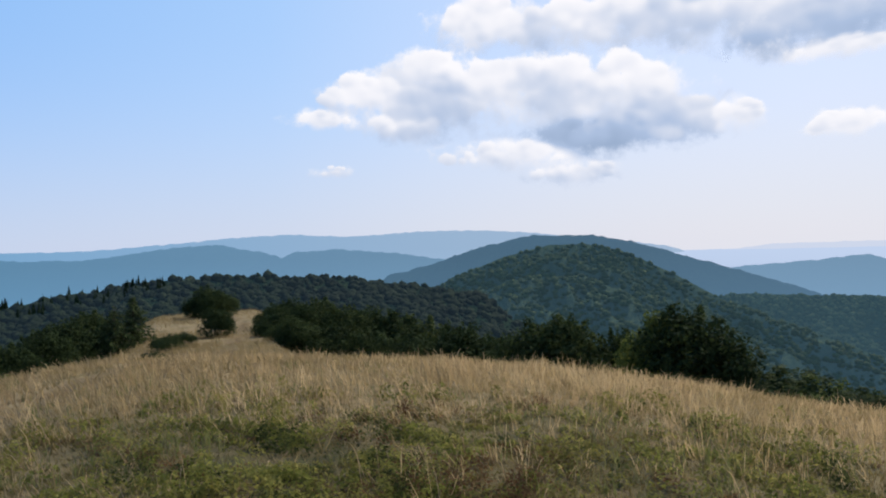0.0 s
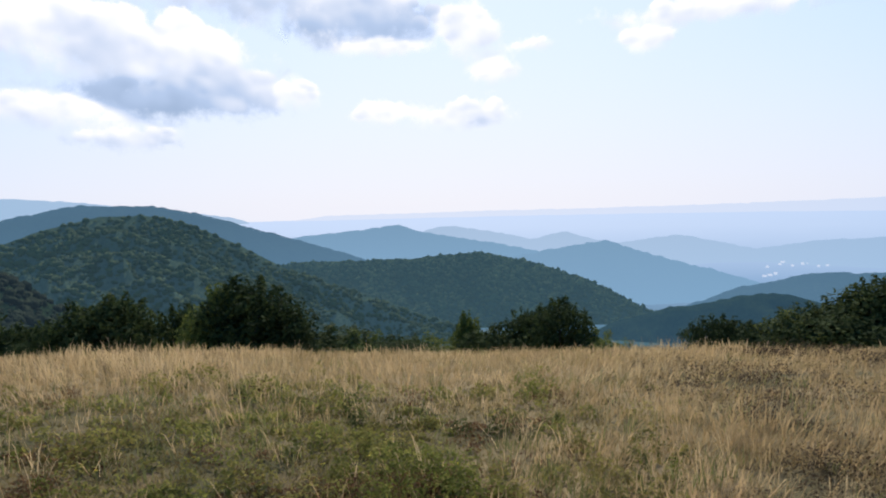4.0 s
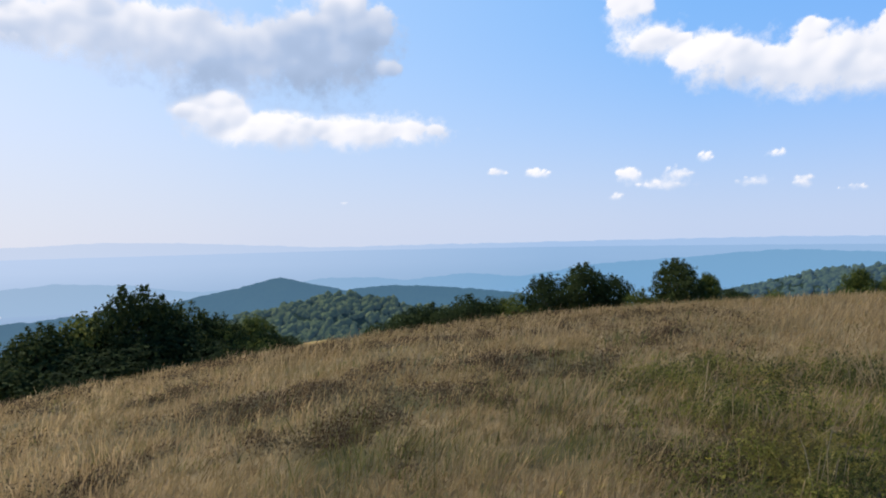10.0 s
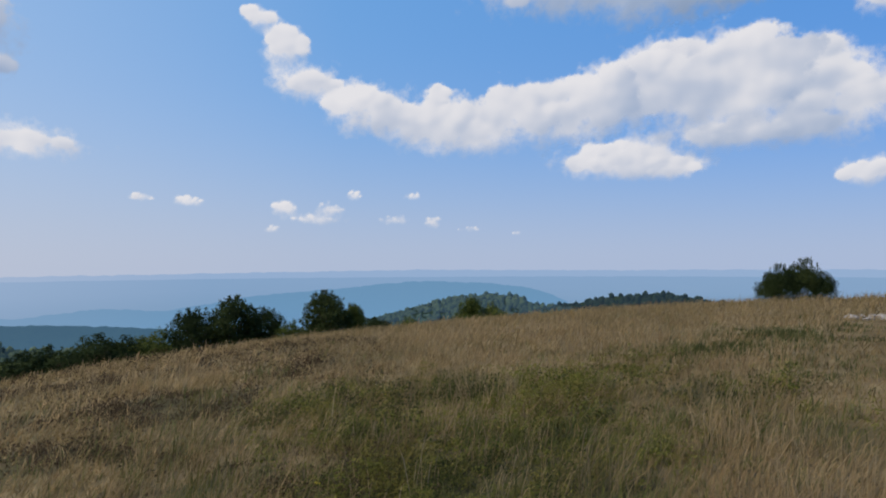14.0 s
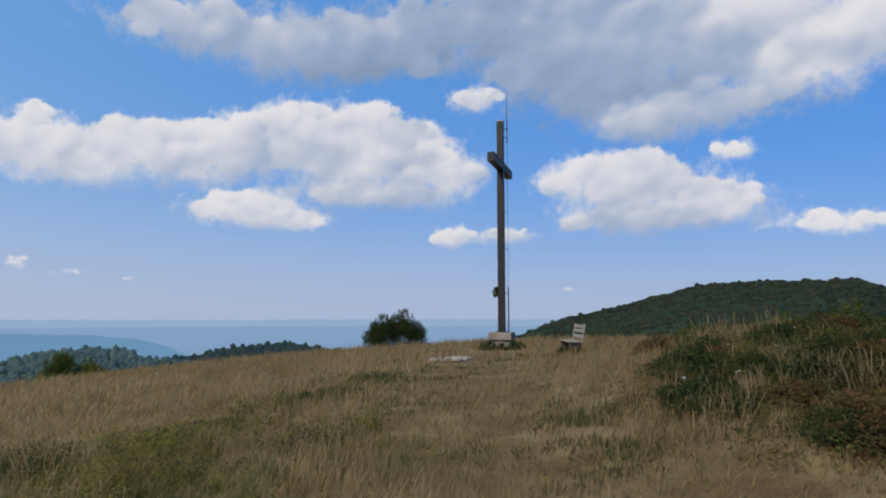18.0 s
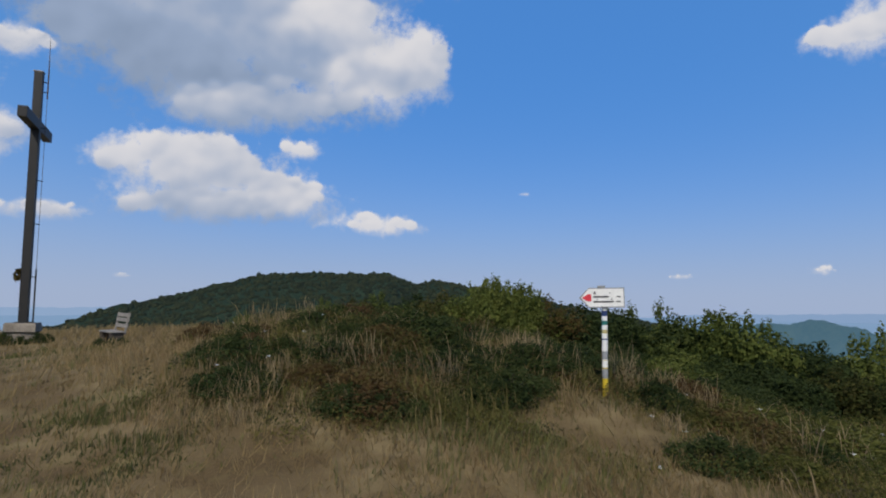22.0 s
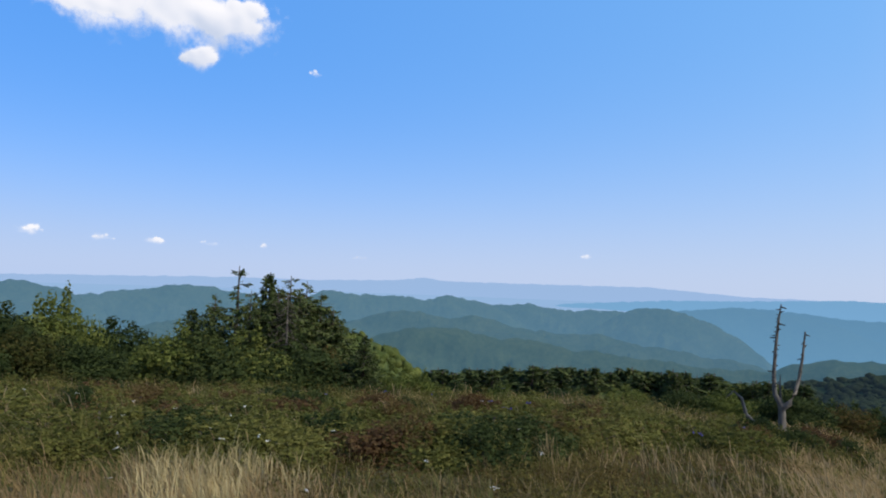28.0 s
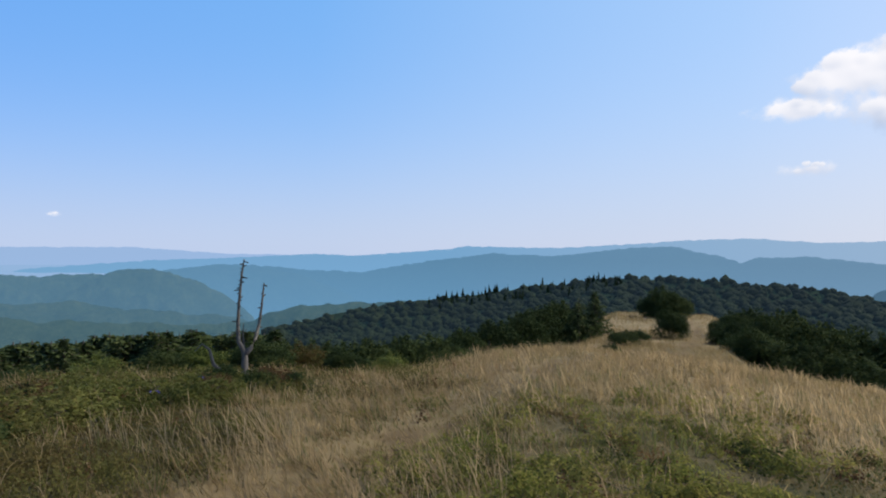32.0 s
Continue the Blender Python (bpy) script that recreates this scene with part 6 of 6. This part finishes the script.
# ---- grass, heath and flowers: uncountable, joined ----
def blades(x, y, z, h, w, lean, g, curl=0.35, seedy=0.0):
    """Bent blades, five points each: tapering, or thin stalks that widen to a seed head."""
    n = len(x)
    a = g.uniform(0, 6.28, n)
    d = np.stack([np.cos(a), np.sin(a), 0 * a], -1)
    tip = lean * g.uniform(0.3, 1.7, (n, 1)) + g.normal(0, 0.26, (n, 2))
    b = np.stack([x, y, z - 0.03], -1)
    off = np.concatenate([tip * h[:, None], np.zeros((n, 1))], 1)
    head = (g.random(n) < seedy)[:, None]
    up = np.where(head[:, 0], 0.78, 0.55)[:, None]
    drop = (1 - 0.25 * (tip**2).sum(1)).clip(0.4, 1)[:, None]
    mid = b + off * np.where(head, 0.62, curl * 0.8) + np.stack([0 * x, 0 * x, h], -1) * up * (0.5 + 0.5 * drop)
    top = b + off + np.stack([0 * x, 0 * x, h], -1) * drop
    s = d * (w / 2)[:, None]
    lo, hi = np.where(head, 0.5, 1.0), np.where(head, 1.3, 0.8)
    v = np.stack([b - s * lo, b + s * lo, mid - s * hi, mid + s * hi, top], 1).reshape(-1, 3)
    k = np.arange(n)[:, None] * 5
    f = np.concatenate([k + (0, 1, 3), k + (0, 3, 2), k + (2, 3, 4)], 1).reshape(-1, 3)
    return v, f


def sites(n, g, r0, r1, power=0.0, a0=0.0, a1=360.0):
    """Places round the camera, evenly thick to the eye at every distance."""
    r = r0 * (r1 / r0) ** (g.random(n) ** (1 - power))
    a = np.radians(g.uniform(a0, a1, n))
    x, y = r * np.sin(a), r * np.cos(a)
    return x, y, r, np.degrees(a)


straw = per_piece("dry_grass", [(0.33, 0.225, 0.105), (0.395, 0.28, 0.143), (0.45, 0.33, 0.177), (0.51, 0.385, 0.22)], 0.85, 0.66, 0.04, ((0.33, 0.46, 0.56, (0.22, 0.17, 0.07), 0.6), (0.6, 0.5, 0.58, (0.2, 0.12, 0.055), 0.7), (1.7, 0.5, 0.6, (0.2, 0.145, 0.065), 0.55)), tone=0.6)
green = per_piece("green_grass", [(0.075, 0.088, 0.026), (0.12, 0.132, 0.042), (0.165, 0.168, 0.06), (0.25, 0.225, 0.095)], 0.85, 0.54, 0.05, ((0.9, 0.48, 0.64, (0.19, 0.14, 0.06), 0.6),), tone=0.6)
heath_green = per_piece("bilberry_leaf", [(0.04, 0.044, 0.013), (0.09, 0.088, 0.024), (0.145, 0.132, 0.038), (0.22, 0.18, 0.06)], 0.85, 0.54, 0.04, ((0.8, 0.47, 0.6, (0.11, 0.07, 0.03), 0.8),), tone=0.6)
heath_red = per_piece("reddened_leaf", [(0.065, 0.034, 0.019), (0.11, 0.056, 0.028), (0.15, 0.088, 0.038), (0.18, 0.14, 0.05)], 0.85, 0.54, 0.04, tone=0.6)
heath_dark = per_piece("dark_shrub_leaf", [(0.025, 0.031, 0.011), (0.047, 0.056, 0.018), (0.075, 0.082, 0.026), (0.115, 0.112, 0.038)], 0.85, 0.54, 0.04, tone=0.55)
heath_brown = per_piece("brown_heather", [(0.032, 0.022, 0.014), (0.058, 0.038, 0.023), (0.088, 0.06, 0.034), (0.125, 0.09, 0.05)], 0.85, 0.54, 0.04, ((1.5, 0.52, 0.66, (0.06, 0.07, 0.028), 0.6),), tone=0.5)
herb = per_piece("herb_leaf", [(0.06, 0.07, 0.015), (0.135, 0.145, 0.03), (0.215, 0.205, 0.048), (0.32, 0.28, 0.085)], 0.85, 0.54, 0.04, ((0.9, 0.47, 0.58, (0.19, 0.12, 0.045), 0.6),), tone=0.65)
straw_turf = per_piece("matted_grass", [(0.18, 0.13, 0.058), (0.23, 0.168, 0.078), (0.28, 0.205, 0.098), (0.33, 0.245, 0.12)], 0.9, 0.55, 0.03, ((0.5, 0.48, 0.6, (0.13, 0.12, 0.045), 0.6), (1.7, 0.5, 0.62, (0.15, 0.095, 0.045), 0.6)), tone=0.6)
trampled = per_piece("trampled_grass", [(0.12, 0.082, 0.038), (0.165, 0.115, 0.054), (0.21, 0.148, 0.07), (0.26, 0.19, 0.095)], 0.9, 0.5, 0.03, tone=0.6)
short_turf = per_piece("short_green_turf", [(0.045, 0.056, 0.018), (0.075, 0.086, 0.028), (0.11, 0.114, 0.04), (0.16, 0.148, 0.06)], 0.85, 0.5, 0.04, tone=0.6)
litter_turf = per_piece("heath_litter", [(0.03, 0.028, 0.010), (0.055, 0.047, 0.017), (0.09, 0.068, 0.027), (0.15, 0.11, 0.05)], 0.9, 0.5, 0.03, ((0.8, 0.48, 0.6, (0.09, 0.05, 0.024), 0.6),), tone=0.6)
olive_turf = per_piece("olive_growth", [(0.07, 0.058, 0.021), (0.125, 0.102, 0.036), (0.17, 0.135, 0.05), (0.24, 0.18, 0.082)], 0.9, 0.55, 0.03, ((0.8, 0.48, 0.6, (0.13, 0.08, 0.035), 0.6), (1.9, 0.5, 0.62, (0.045, 0.05, 0.016), 0.7)), tone=0.6)
petal = per_piece("white_petal", [(0.62, 0.62, 0.58), (0.78, 0.78, 0.74)], 0.6, 0.3)
petal_blue = per_piece("blue_petal", [(0.07, 0.06, 0.22), (0.13, 0.11, 0.34)], 0.6, 0.3)
petal_yellow = per_piece("yellow_petal", [(0.5, 0.4, 0.02), (0.65, 0.52, 0.04)], 0.6, 0.3)
WIND = np.array([math.sin(radians(205)), math.cos(radians(205))])


def sward(name, label, n, mat, r0, r1, hmin, hmax, width, keep, seed, lean=0.35, each=7, seedy=0.0, a0=0, a1=360):
    """Grass in tufts whose blades lean apart."""
    g = np.random.default_rng(seed)
    x, y, r, az = sites(n // each, g, r0, r1, 0.0, a0, a1)
    ok = g.random(len(x)) < keep(x, y, r, az)
    x, y, r = x[ok], y[ok], r[ok]
    tuft = g.uniform(0.7, 1.2, len(x)) * np.clip(0.85 + 0.75 * grain(x, y, 0.8, seed + 3, 2) + 0.5 * grain(x, y, 2.6, seed + 5, 2), 0.35, 1.5) * (1 - 0.55 * trail(x, y))
    lean_t = g.normal(0, 0.16, (len(x), 2)) + 0.5 * np.stack([grain(x, y, 0.9, seed + 8, 2), grain(x, y, 0.9, seed + 9, 2)], -1)
    tone = np.clip(g.random(len(x)) * 0.6 + 0.2 + 0.45 * grain(x, y, 1.6, seed + 7, 3), 0, 1)
    x, y, r, tuft, tone = (np.repeat(q, each) for q in (x, y, r, tuft, tone))
    lean_t = np.repeat(lean_t, each, 0)
    n = len(x)
    x, y = x + g.normal(0, 0.02 + 0.006 * r, n), y + g.normal(0, 0.02 + 0.006 * r, n)
    h = g.uniform(hmin, hmax, n) * tuft
    w = width * (0.75 + r / 4.2) * g.uniform(0.6, 1.3, n)
    v, f = blades(x, y, ground_z(x, y), h, w, WIND * lean + lean_t, g, seedy=seedy)
    me = quick(name, v, f, mat)
    me.attributes.new("tone", "FLOAT", "POINT").data.foreach_set("value", np.repeat(tone, 5).astype(np.float32))
    tagged(new(name, me), label, "grass", kind="stuff")


def undergrowth(name, label, n, mat, r0, r1, hmin, hmax, width, keep, seed, a0=0, a1=360):
    """The thick short growth at the foot of the taller plants: one pointed blade each."""
    g = np.random.default_rng(seed)
    x, y, r, az = sites(n, g, r0, r1, 0.0, a0, a1)
    ok = g.random(n) < keep(x, y, r, az % 360)
    x, y, r = x[ok], y[ok], r[ok]
    n = len(x)
    a = g.uniform(0, 6.28, n)
    w = width * (0.7 + r / 4) * g.uniform(0.6, 1.4, n)
    h = g.uniform(hmin, hmax, n) * (0.9 + 0.6 * grain(x, y, 0.6, seed, 2)) * (0.8 + r / 25)
    b = np.stack([x, y, ground_z(x, y) - 0.02], -1)
    s = np.stack([np.cos(a), np.sin(a), 0 * a], -1) * w[:, None] / 2
    tip = b + np.stack([*(g.normal(0, 0.55, (2, n)) + WIND[:, None] * 0.4) * h, h], -1)
    tone = np.clip(0.5 + 0.2 * g.normal(size=n) + 0.5 * grain(x, y, 0.8, seed + 7, 3), 0, 1)
    me = quick(name, np.stack([b - s, b + s, tip], 1).reshape(-1, 3), np.arange(3 * n).reshape(-1, 3), mat)
    me.attributes.new("tone", "FLOAT", "POINT").data.foreach_set("value", np.repeat(tone, 3).astype(np.float32))
    tagged(new(name, me), label, "grass", kind="stuff")


def bare(x, y):
    return 1 - 0.97 * np.clip(1.7 * trail(x, y), 0, 1)


sward("dry_grass", "tall dry straw-coloured meadow grass bent by the wind", 440000, straw, 1.3, 52, 0.15, 0.43, 0.0024, lambda x, y, r, az: bare(x, y) * (1 - 0.9 * blobs(x, y, TURF)) * (1 - 0.62 * blobs(x, y, HUMMOCKS)) * (1 - 0.88 * heather(x, y, r, az)) * (1 - 0.8 * heath(x, y)) * (1 - 0.86 * summer(r, az)) * (1 - 0.45 * greenish(x, y, r, az)), 71, seedy=0.6)
sward("short_dry_grass", "short trampled dry grass along the trail", 130000, trampled, 2.2, 40, 0.06, 0.2, 0.005, lambda x, y, r, az: 0.06 + 0.5 * trail(x, y), 72, 0.5, a0=165, a1=345)
sward("green_grass", "green meadow grass between the dry stalks", 260000, green, 1.3, 40, 0.08, 0.28, 0.0042, lambda x, y, r, az: bare(x, y) * greenish(x, y, r, az) * (1 - 0.4 * heath(x, y)), 73, 0.25, 9)
sward("green_tufts", "low green tufts on the trodden trail", 60000, green, 2.2, 28, 0.06, 0.2, 0.0055, lambda x, y, r, az: np.clip(1.6 * trail(x, y), 0, 1) * np.clip(2.4 * grain(x, y, 1.3, 61, 2) - 0.3, 0, 0.9), 75, 0.15, 9, a0=165, a1=345)
sward("green_turf", "green patches of short grass round the summit cross", 120000, short_turf, 5, 26, 0.06, 0.2, 0.0048, lambda x, y, r, az: blobs(x, y, TURF) * np.clip(0.8 + grain(x, y, 0.9, 64, 2), 0, 1), 80, 0.2, 9, 0.0, 152, 192)
sward("tall_grass", "tall tawny grass on the mound beside the trail", 150000, straw, 6, 19, 0.26, 0.52, 0.0021, lambda x, y, r, az: 0.2 * np.clip(sector(az, 190, 201, 4) * band(r, 11.5, 19, 0.12) * np.clip(0.5 + 1.6 * grain(x, y, 2.2, 62, 2), 0, 1) + 0.9 * sector(az, 202, 212, 3) * band(r, 10.5, 15, 0.12) * np.clip(0.5 + 1.5 * grain(x, y, 1.2, 65, 2), 0, 1) + 0.9 * blobs(x, y, ((190.9, 7.4, 0.55), (193.5, 8.6, 0.6), (188.6, 8.9, 0.6), (199.5, 8.9, 0.5), (209.0, 7.8, 0.5), (216.0, 9.6, 0.6), (229.5, 9.6, 0.6), (226.5, 12.0, 0.8))), 0, 1), 76, 0.2, 9, 0.6, 184, 234)
sward("ridge_grass", "dry grass along the ridge trail beyond the brow", 60000, straw_turf, 42, 150, 0.25, 0.7, 0.0018, lambda x, y, r, az: 0.9 * (1 - 0.9 * np.clip(1.5 * trail(x, y), 0, 1)) * np.clip(0.6 + 1.2 * grain(x, y, 7, 66, 3), 0.05, 1), 88, 0.3, 7, 0.4, 329, 349)


undergrowth("trodden_turf", "short trodden dry grass on the hilltop", 120000, straw_turf, 0.05, 1.36, 0.07, 0.2, 0.006, lambda x, y, r, az: np.clip((r / 1.3) ** 2, 0, 1), 131)
sward("trodden_grass", "short dry straw-coloured grass on the hilltop", 120000, straw, 0.05, 1.36, 0.12, 0.3, 0.0024, lambda x, y, r, az: np.clip((r / 1.3) ** 2, 0, 1), 133, seedy=0.6)
undergrowth("meadow_turf", "short matted dry grass at the foot of the stalks", 330000, straw_turf, 1.3, 45, 0.07, 0.22, 0.006, lambda x, y, r, az: (1 - 0.9 * heath(x, y)) * (1 - 0.9 * summer(r, az)) * (1 - 0.75 * np.clip(1.6 * trail(x, y), 0, 1)) * (1 - 0.35 * blobs(x, y, HUMMOCKS)) * (1 - 0.9 * blobs(x, y, TURF)) * (1 - 0.95 * heather(x, y, r, az)), 101)
undergrowth("summer_turf", "short olive green growth under the meadow herbs", 170000, olive_turf, 1.3, 11, 0.03, 0.09, 0.007, lambda x, y, r, az: summer(r, az), 102, 305, 425)
undergrowth("heath_turf", "short olive growth under the heath shrubs", 150000, litter_turf, 4.5, 26, 0.04, 0.12, 0.006, lambda x, y, r, az: heath(x, y) * (1 - 0.8 * trail(x, y)), 103, 180, 326)


def clumps(name, label, n, mat, pick, seed, r0, r1, a0, a1, high, wide, leaf, each):
    """Low leafy plants as rounded clumps of small leaves; every clump has a tone of its own."""
    g = np.random.default_rng(seed)
    x, y, r, az = sites(n, g, r0, r1, 0.0, a0, a1)
    ok = g.random(n) < pick(x, y, r, az % 360) * (1 - trail(x, y)) * np.clip(0.75 + 1.3 * grain(x, y, 0.8, seed + 4, 2), 0.1, 1)
    x, y, r = x[ok], y[ok], r[ok]
    n = len(x)
    across, tall = wide * (0.55 + r / 8) * g.uniform(0.6, 1.5, n), high * (0.75 + r / 30) * g.uniform(0.55, 1.35, n) * np.clip(0.9 + 1.1 * grain(x, y, 1.0, seed, 2), 0.3, 1.7)
    tone = np.clip(0.5 + 0.24 * g.normal(size=n) + 0.4 * grain(x, y, 0.9, seed + 2, 2), 0, 1)
    c = np.stack([x, y, ground_z(x, y) - 0.02], -1)
    c, r, across, tall, tone = (np.repeat(q, each, 0) for q in (c, r, across, tall, tone))
    m = len(c)
    d = g.normal(size=(m, 3))
    d[:, 2] = np.abs(d[:, 2]) * 1.15
    d /= np.linalg.norm(d, axis=1, keepdims=True)
    p = c + d * np.stack([across, across, tall], -1) * (1.05 - 0.4 * g.random((m, 1)) ** 1.5)
    out = d + g.normal(0, 0.5, (m, 3)) + (0, 0, 0.3)
    out /= np.linalg.norm(out, axis=1, keepdims=True)
    side = np.cross(out, g.normal(size=(m, 3)))
    side /= np.linalg.norm(side, axis=1, keepdims=True) + 1e-9
    up = np.cross(side, out)
    s = (leaf * (0.6 + r / 7.5) * g.uniform(0.6, 1.35, m))[:, None]
    v = np.stack([p - side * s * 0.7, p - up * s * 0.4, p + side * s, p + up * s * 0.4], 1).reshape(-1, 3)
    me = quick(name, v, np.arange(4 * m).reshape(-1, 4), mat)
    me.attributes.new("tone", "FLOAT", "POINT").data.foreach_set("value", np.repeat(tone, 4).astype(np.float32))
    tagged(new(name, me), label, "heath", kind="stuff")


def red_zone(x, y, r, az):
    return np.clip(0.04 + 0.8 * grain(x, y, 2.1, 51, 2) + 0.75 * blobs(x, y, ((244.5, 9.6, 1.3), (237, 9.8, 1.2), (257, 9.5, 1.2), (250.5, 8.2, 0.9), (204, 8.3, 1.2), (211, 8.8, 1.0), (199, 10.0, 1.0))) - 0.5 * sector(az, 262, 304, 8), 0.02, 0.95)


def shade_zone(x, y, r, az):
    return np.clip(-0.2 + 1.5 * grain(x, y, 1.6, 58, 2) - 0.3 * sector(az, 212, 300, 8) + blobs(x, y, ((192.3, 10.2, 1.3), (196.8, 6.9, 0.6), (207, 10.4, 1.1), (219, 9.4, 1.0), (214, 7.6, 0.7))), 0, 1) * sector(az, 186, 300, 5)


clumps("bilberry_heath", "low green bilberry heath", 7000, heath_green, lambda x, y, r, az: heath(x, y) * (1 - red_zone(x, y, r, az)), 81, 4.6, 24, 184, 324, 0.24, 0.15, 0.0135, 84)
clumps("red_heath", "reddening bilberry heath", 6500, heath_red, lambda x, y, r, az: heath(x, y) * red_zone(x, y, r, az), 82, 4.6, 20, 184, 324, 0.24, 0.14, 0.013, 76)
clumps("dark_heath", "dark green shrubby heath beside the trail", 7500, heath_dark, lambda x, y, r, az: heath(x, y) * shade_zone(x, y, r, az), 86, 5.5, 20, 184, 304, 0.34, 0.17, 0.014, 100)
clumps("dark_heath", "dark green low shrubs in the dry meadow", 2600, heath_dark, lambda x, y, r, az: 0.8 * blobs(x, y, HUMMOCKS) * np.clip(0.6 + grain(x, y, 0.8, 59, 2), 0, 1), 87, 3.6, 13, 120, 170, 0.24, 0.12, 0.012, 84)
clumps("green_herbs", "green leafy plants in the dry meadow hummocks", 5000, herb, lambda x, y, r, az: 0.75 * blobs(x, y, HUMMOCKS), 89, 3.6, 13, 118, 172, 0.22, 0.10, 0.013, 60)
clumps("meadow_herbs", "yellow-green herbs between the meadow grass", 5000, herb, lambda x, y, r, az: summer(r, az) * np.clip(0.75 + 0.9 * grain(x, y, 1.3, 52, 3), 0.1, 1), 84, 1.5, 11, 312, 420, 0.19, 0.11, 0.0175, 74)
clumps("dark_herbs", "dark green pockets between the meadow herbs", 2600, heath_dark, lambda x, y, r, az: summer(r, az) * np.clip(1.9 * grain(x, y, 0.9, 53, 2) - 0.25, 0, 1), 90, 1.5, 10, 312, 420, 0.17, 0.11, 0.016, 66)
clumps("red_herbs", "red-brown withering herbs in the meadow", 4000, heath_red, lambda x, y, r, az: summer(r, az) * np.clip(2.2 * grain(x, y, 1.0, 57, 2) + 0.05 + 0.45 * band(r, 1.3, 3.6, 0.4), 0, 1), 85, 1.5, 10, 312, 420, 0.16, 0.10, 0.014, 60)
clumps("brown_heather", "dark brown heather patches in the dry meadow", 11000, heath_brown, lambda x, y, r, az: heather(x, y, r, az), 83, 4.2, 27, 45, 140, 0.2, 0.15, 0.0108, 64)


def flowers(name, label, mat, n, seed, az0, az1, r0, r1, size, high, petals=7):
    g = np.random.default_rng(seed)
    vs, stems = [], []
    for _ in range(n):
        az, r = g.uniform(az0, az1), g.uniform(r0, r1)
        x, y, _z = polar(az, r)
        z = gz(x, y) + high * g.uniform(0.75, 1.15)
        for k in range(petals):
            c = np.array([x, y, z]) + g.normal(0, size * 0.5, 3) * (1, 1, 0.35)
            a, b = g.normal(size=3) * (1, 1, 0.3), g.normal(size=3) * (1, 1, 0.3)
            a, b = a / np.linalg.norm(a) * size * 0.32, b / np.linalg.norm(b) * size * 0.32
            vs.append(np.stack([c - a, c - b, c + a, c + b]))
        s = np.array([0.0018, 0.001, 0])
        stems.append(np.stack([(x, y, z) - s, (x, y, z) + s, np.array((x, y, z - high)) + s, np.array((x, y, z - high)) - s]))
    v = np.concatenate(vs + stems)
    tagged(new(name, quick(name, v, np.arange(len(v)).reshape(-1, 4), [mat, green], index=[0] * len(vs) + [1] * len(stems))), label, "flowers", kind="stuff")


flowers("white_flowers", "white umbels among the heath", petal, 34, 91, 226, 285, 4.2, 9, 0.024, 0.40)
flowers("white_flowers", "white umbels beside the trail", petal, 7, 92, 188, 199, 8, 13, 0.035, 0.36)
flowers("blue_flowers", "blue gentians among the heath", petal_blue, 9, 93, 264, 300, 7, 11, 0.05, 0.5, 5)
flowers("yellow_flowers", "yellow flowers in the grass", petal_yellow, 12, 94, 92, 206, 2.6, 7, 0.02, 0.36, 5)
flowers("yellow_flowers", "yellow flowers in the summer grass", petal_yellow, 7, 95, 10, 50, 2.8, 5, 0.02, 0.3, 5)
# a patch of pale reed grass
sward("pale_reed_grass", "clump of pale bleached reed grass", 9000, per_piece("bleached_grass", [(0.28, 0.22, 0.10), (0.38, 0.31, 0.15), (0.48, 0.40, 0.22)], 0.8, 0.4, 0.05), 4.6, 6.4, 0.2, 0.42, 0.003, lambda x, y, r, az: 0.7 * sector(az, 251, 262, 5) * np.clip(0.6 + grain(x, y, 0.5, 5), 0, 1), 74, 0.15, seedy=0.7, a0=244, a1=271)
sward("dry_grass", "dry meadow grass underfoot on the summit", 26000, straw, 0.12, 1.4, 0.06, 0.2, 0.0045, lambda x, y, r, az: np.clip(r / 0.9, 0.05, 0.8), 77, seedy=0.4)
# thin shoots and dry stalks that stand out of the heath
shoot = per_piece("heath_shoot", [(0.07, 0.075, 0.022), (0.12, 0.12, 0.035), (0.18, 0.15, 0.055), (0.28, 0.21, 0.095)], 0.85, 0.4, 0.04, ((0.9, 0.5, 0.62, (0.13, 0.07, 0.035), 0.7),))
sward("heath_grass", "thin shoots and dry stalks standing out of the heath", 60000, shoot, 4.5, 24, 0.14, 0.42, 0.0032, lambda x, y, r, az: (0.5 - 0.4 * sector(az, 250, 312, 12)) * heath(x, y), 78, 0.2, 7, 0.35, 184, 312)
sward("heath_grass", "thin shoots between the brown heather", 30000, shoot, 3.5, 16, 0.14, 0.34, 0.003, lambda x, y, r, az: 0.7 * heath(x, y), 79, 0.3, 7, 0.35, 80, 175)
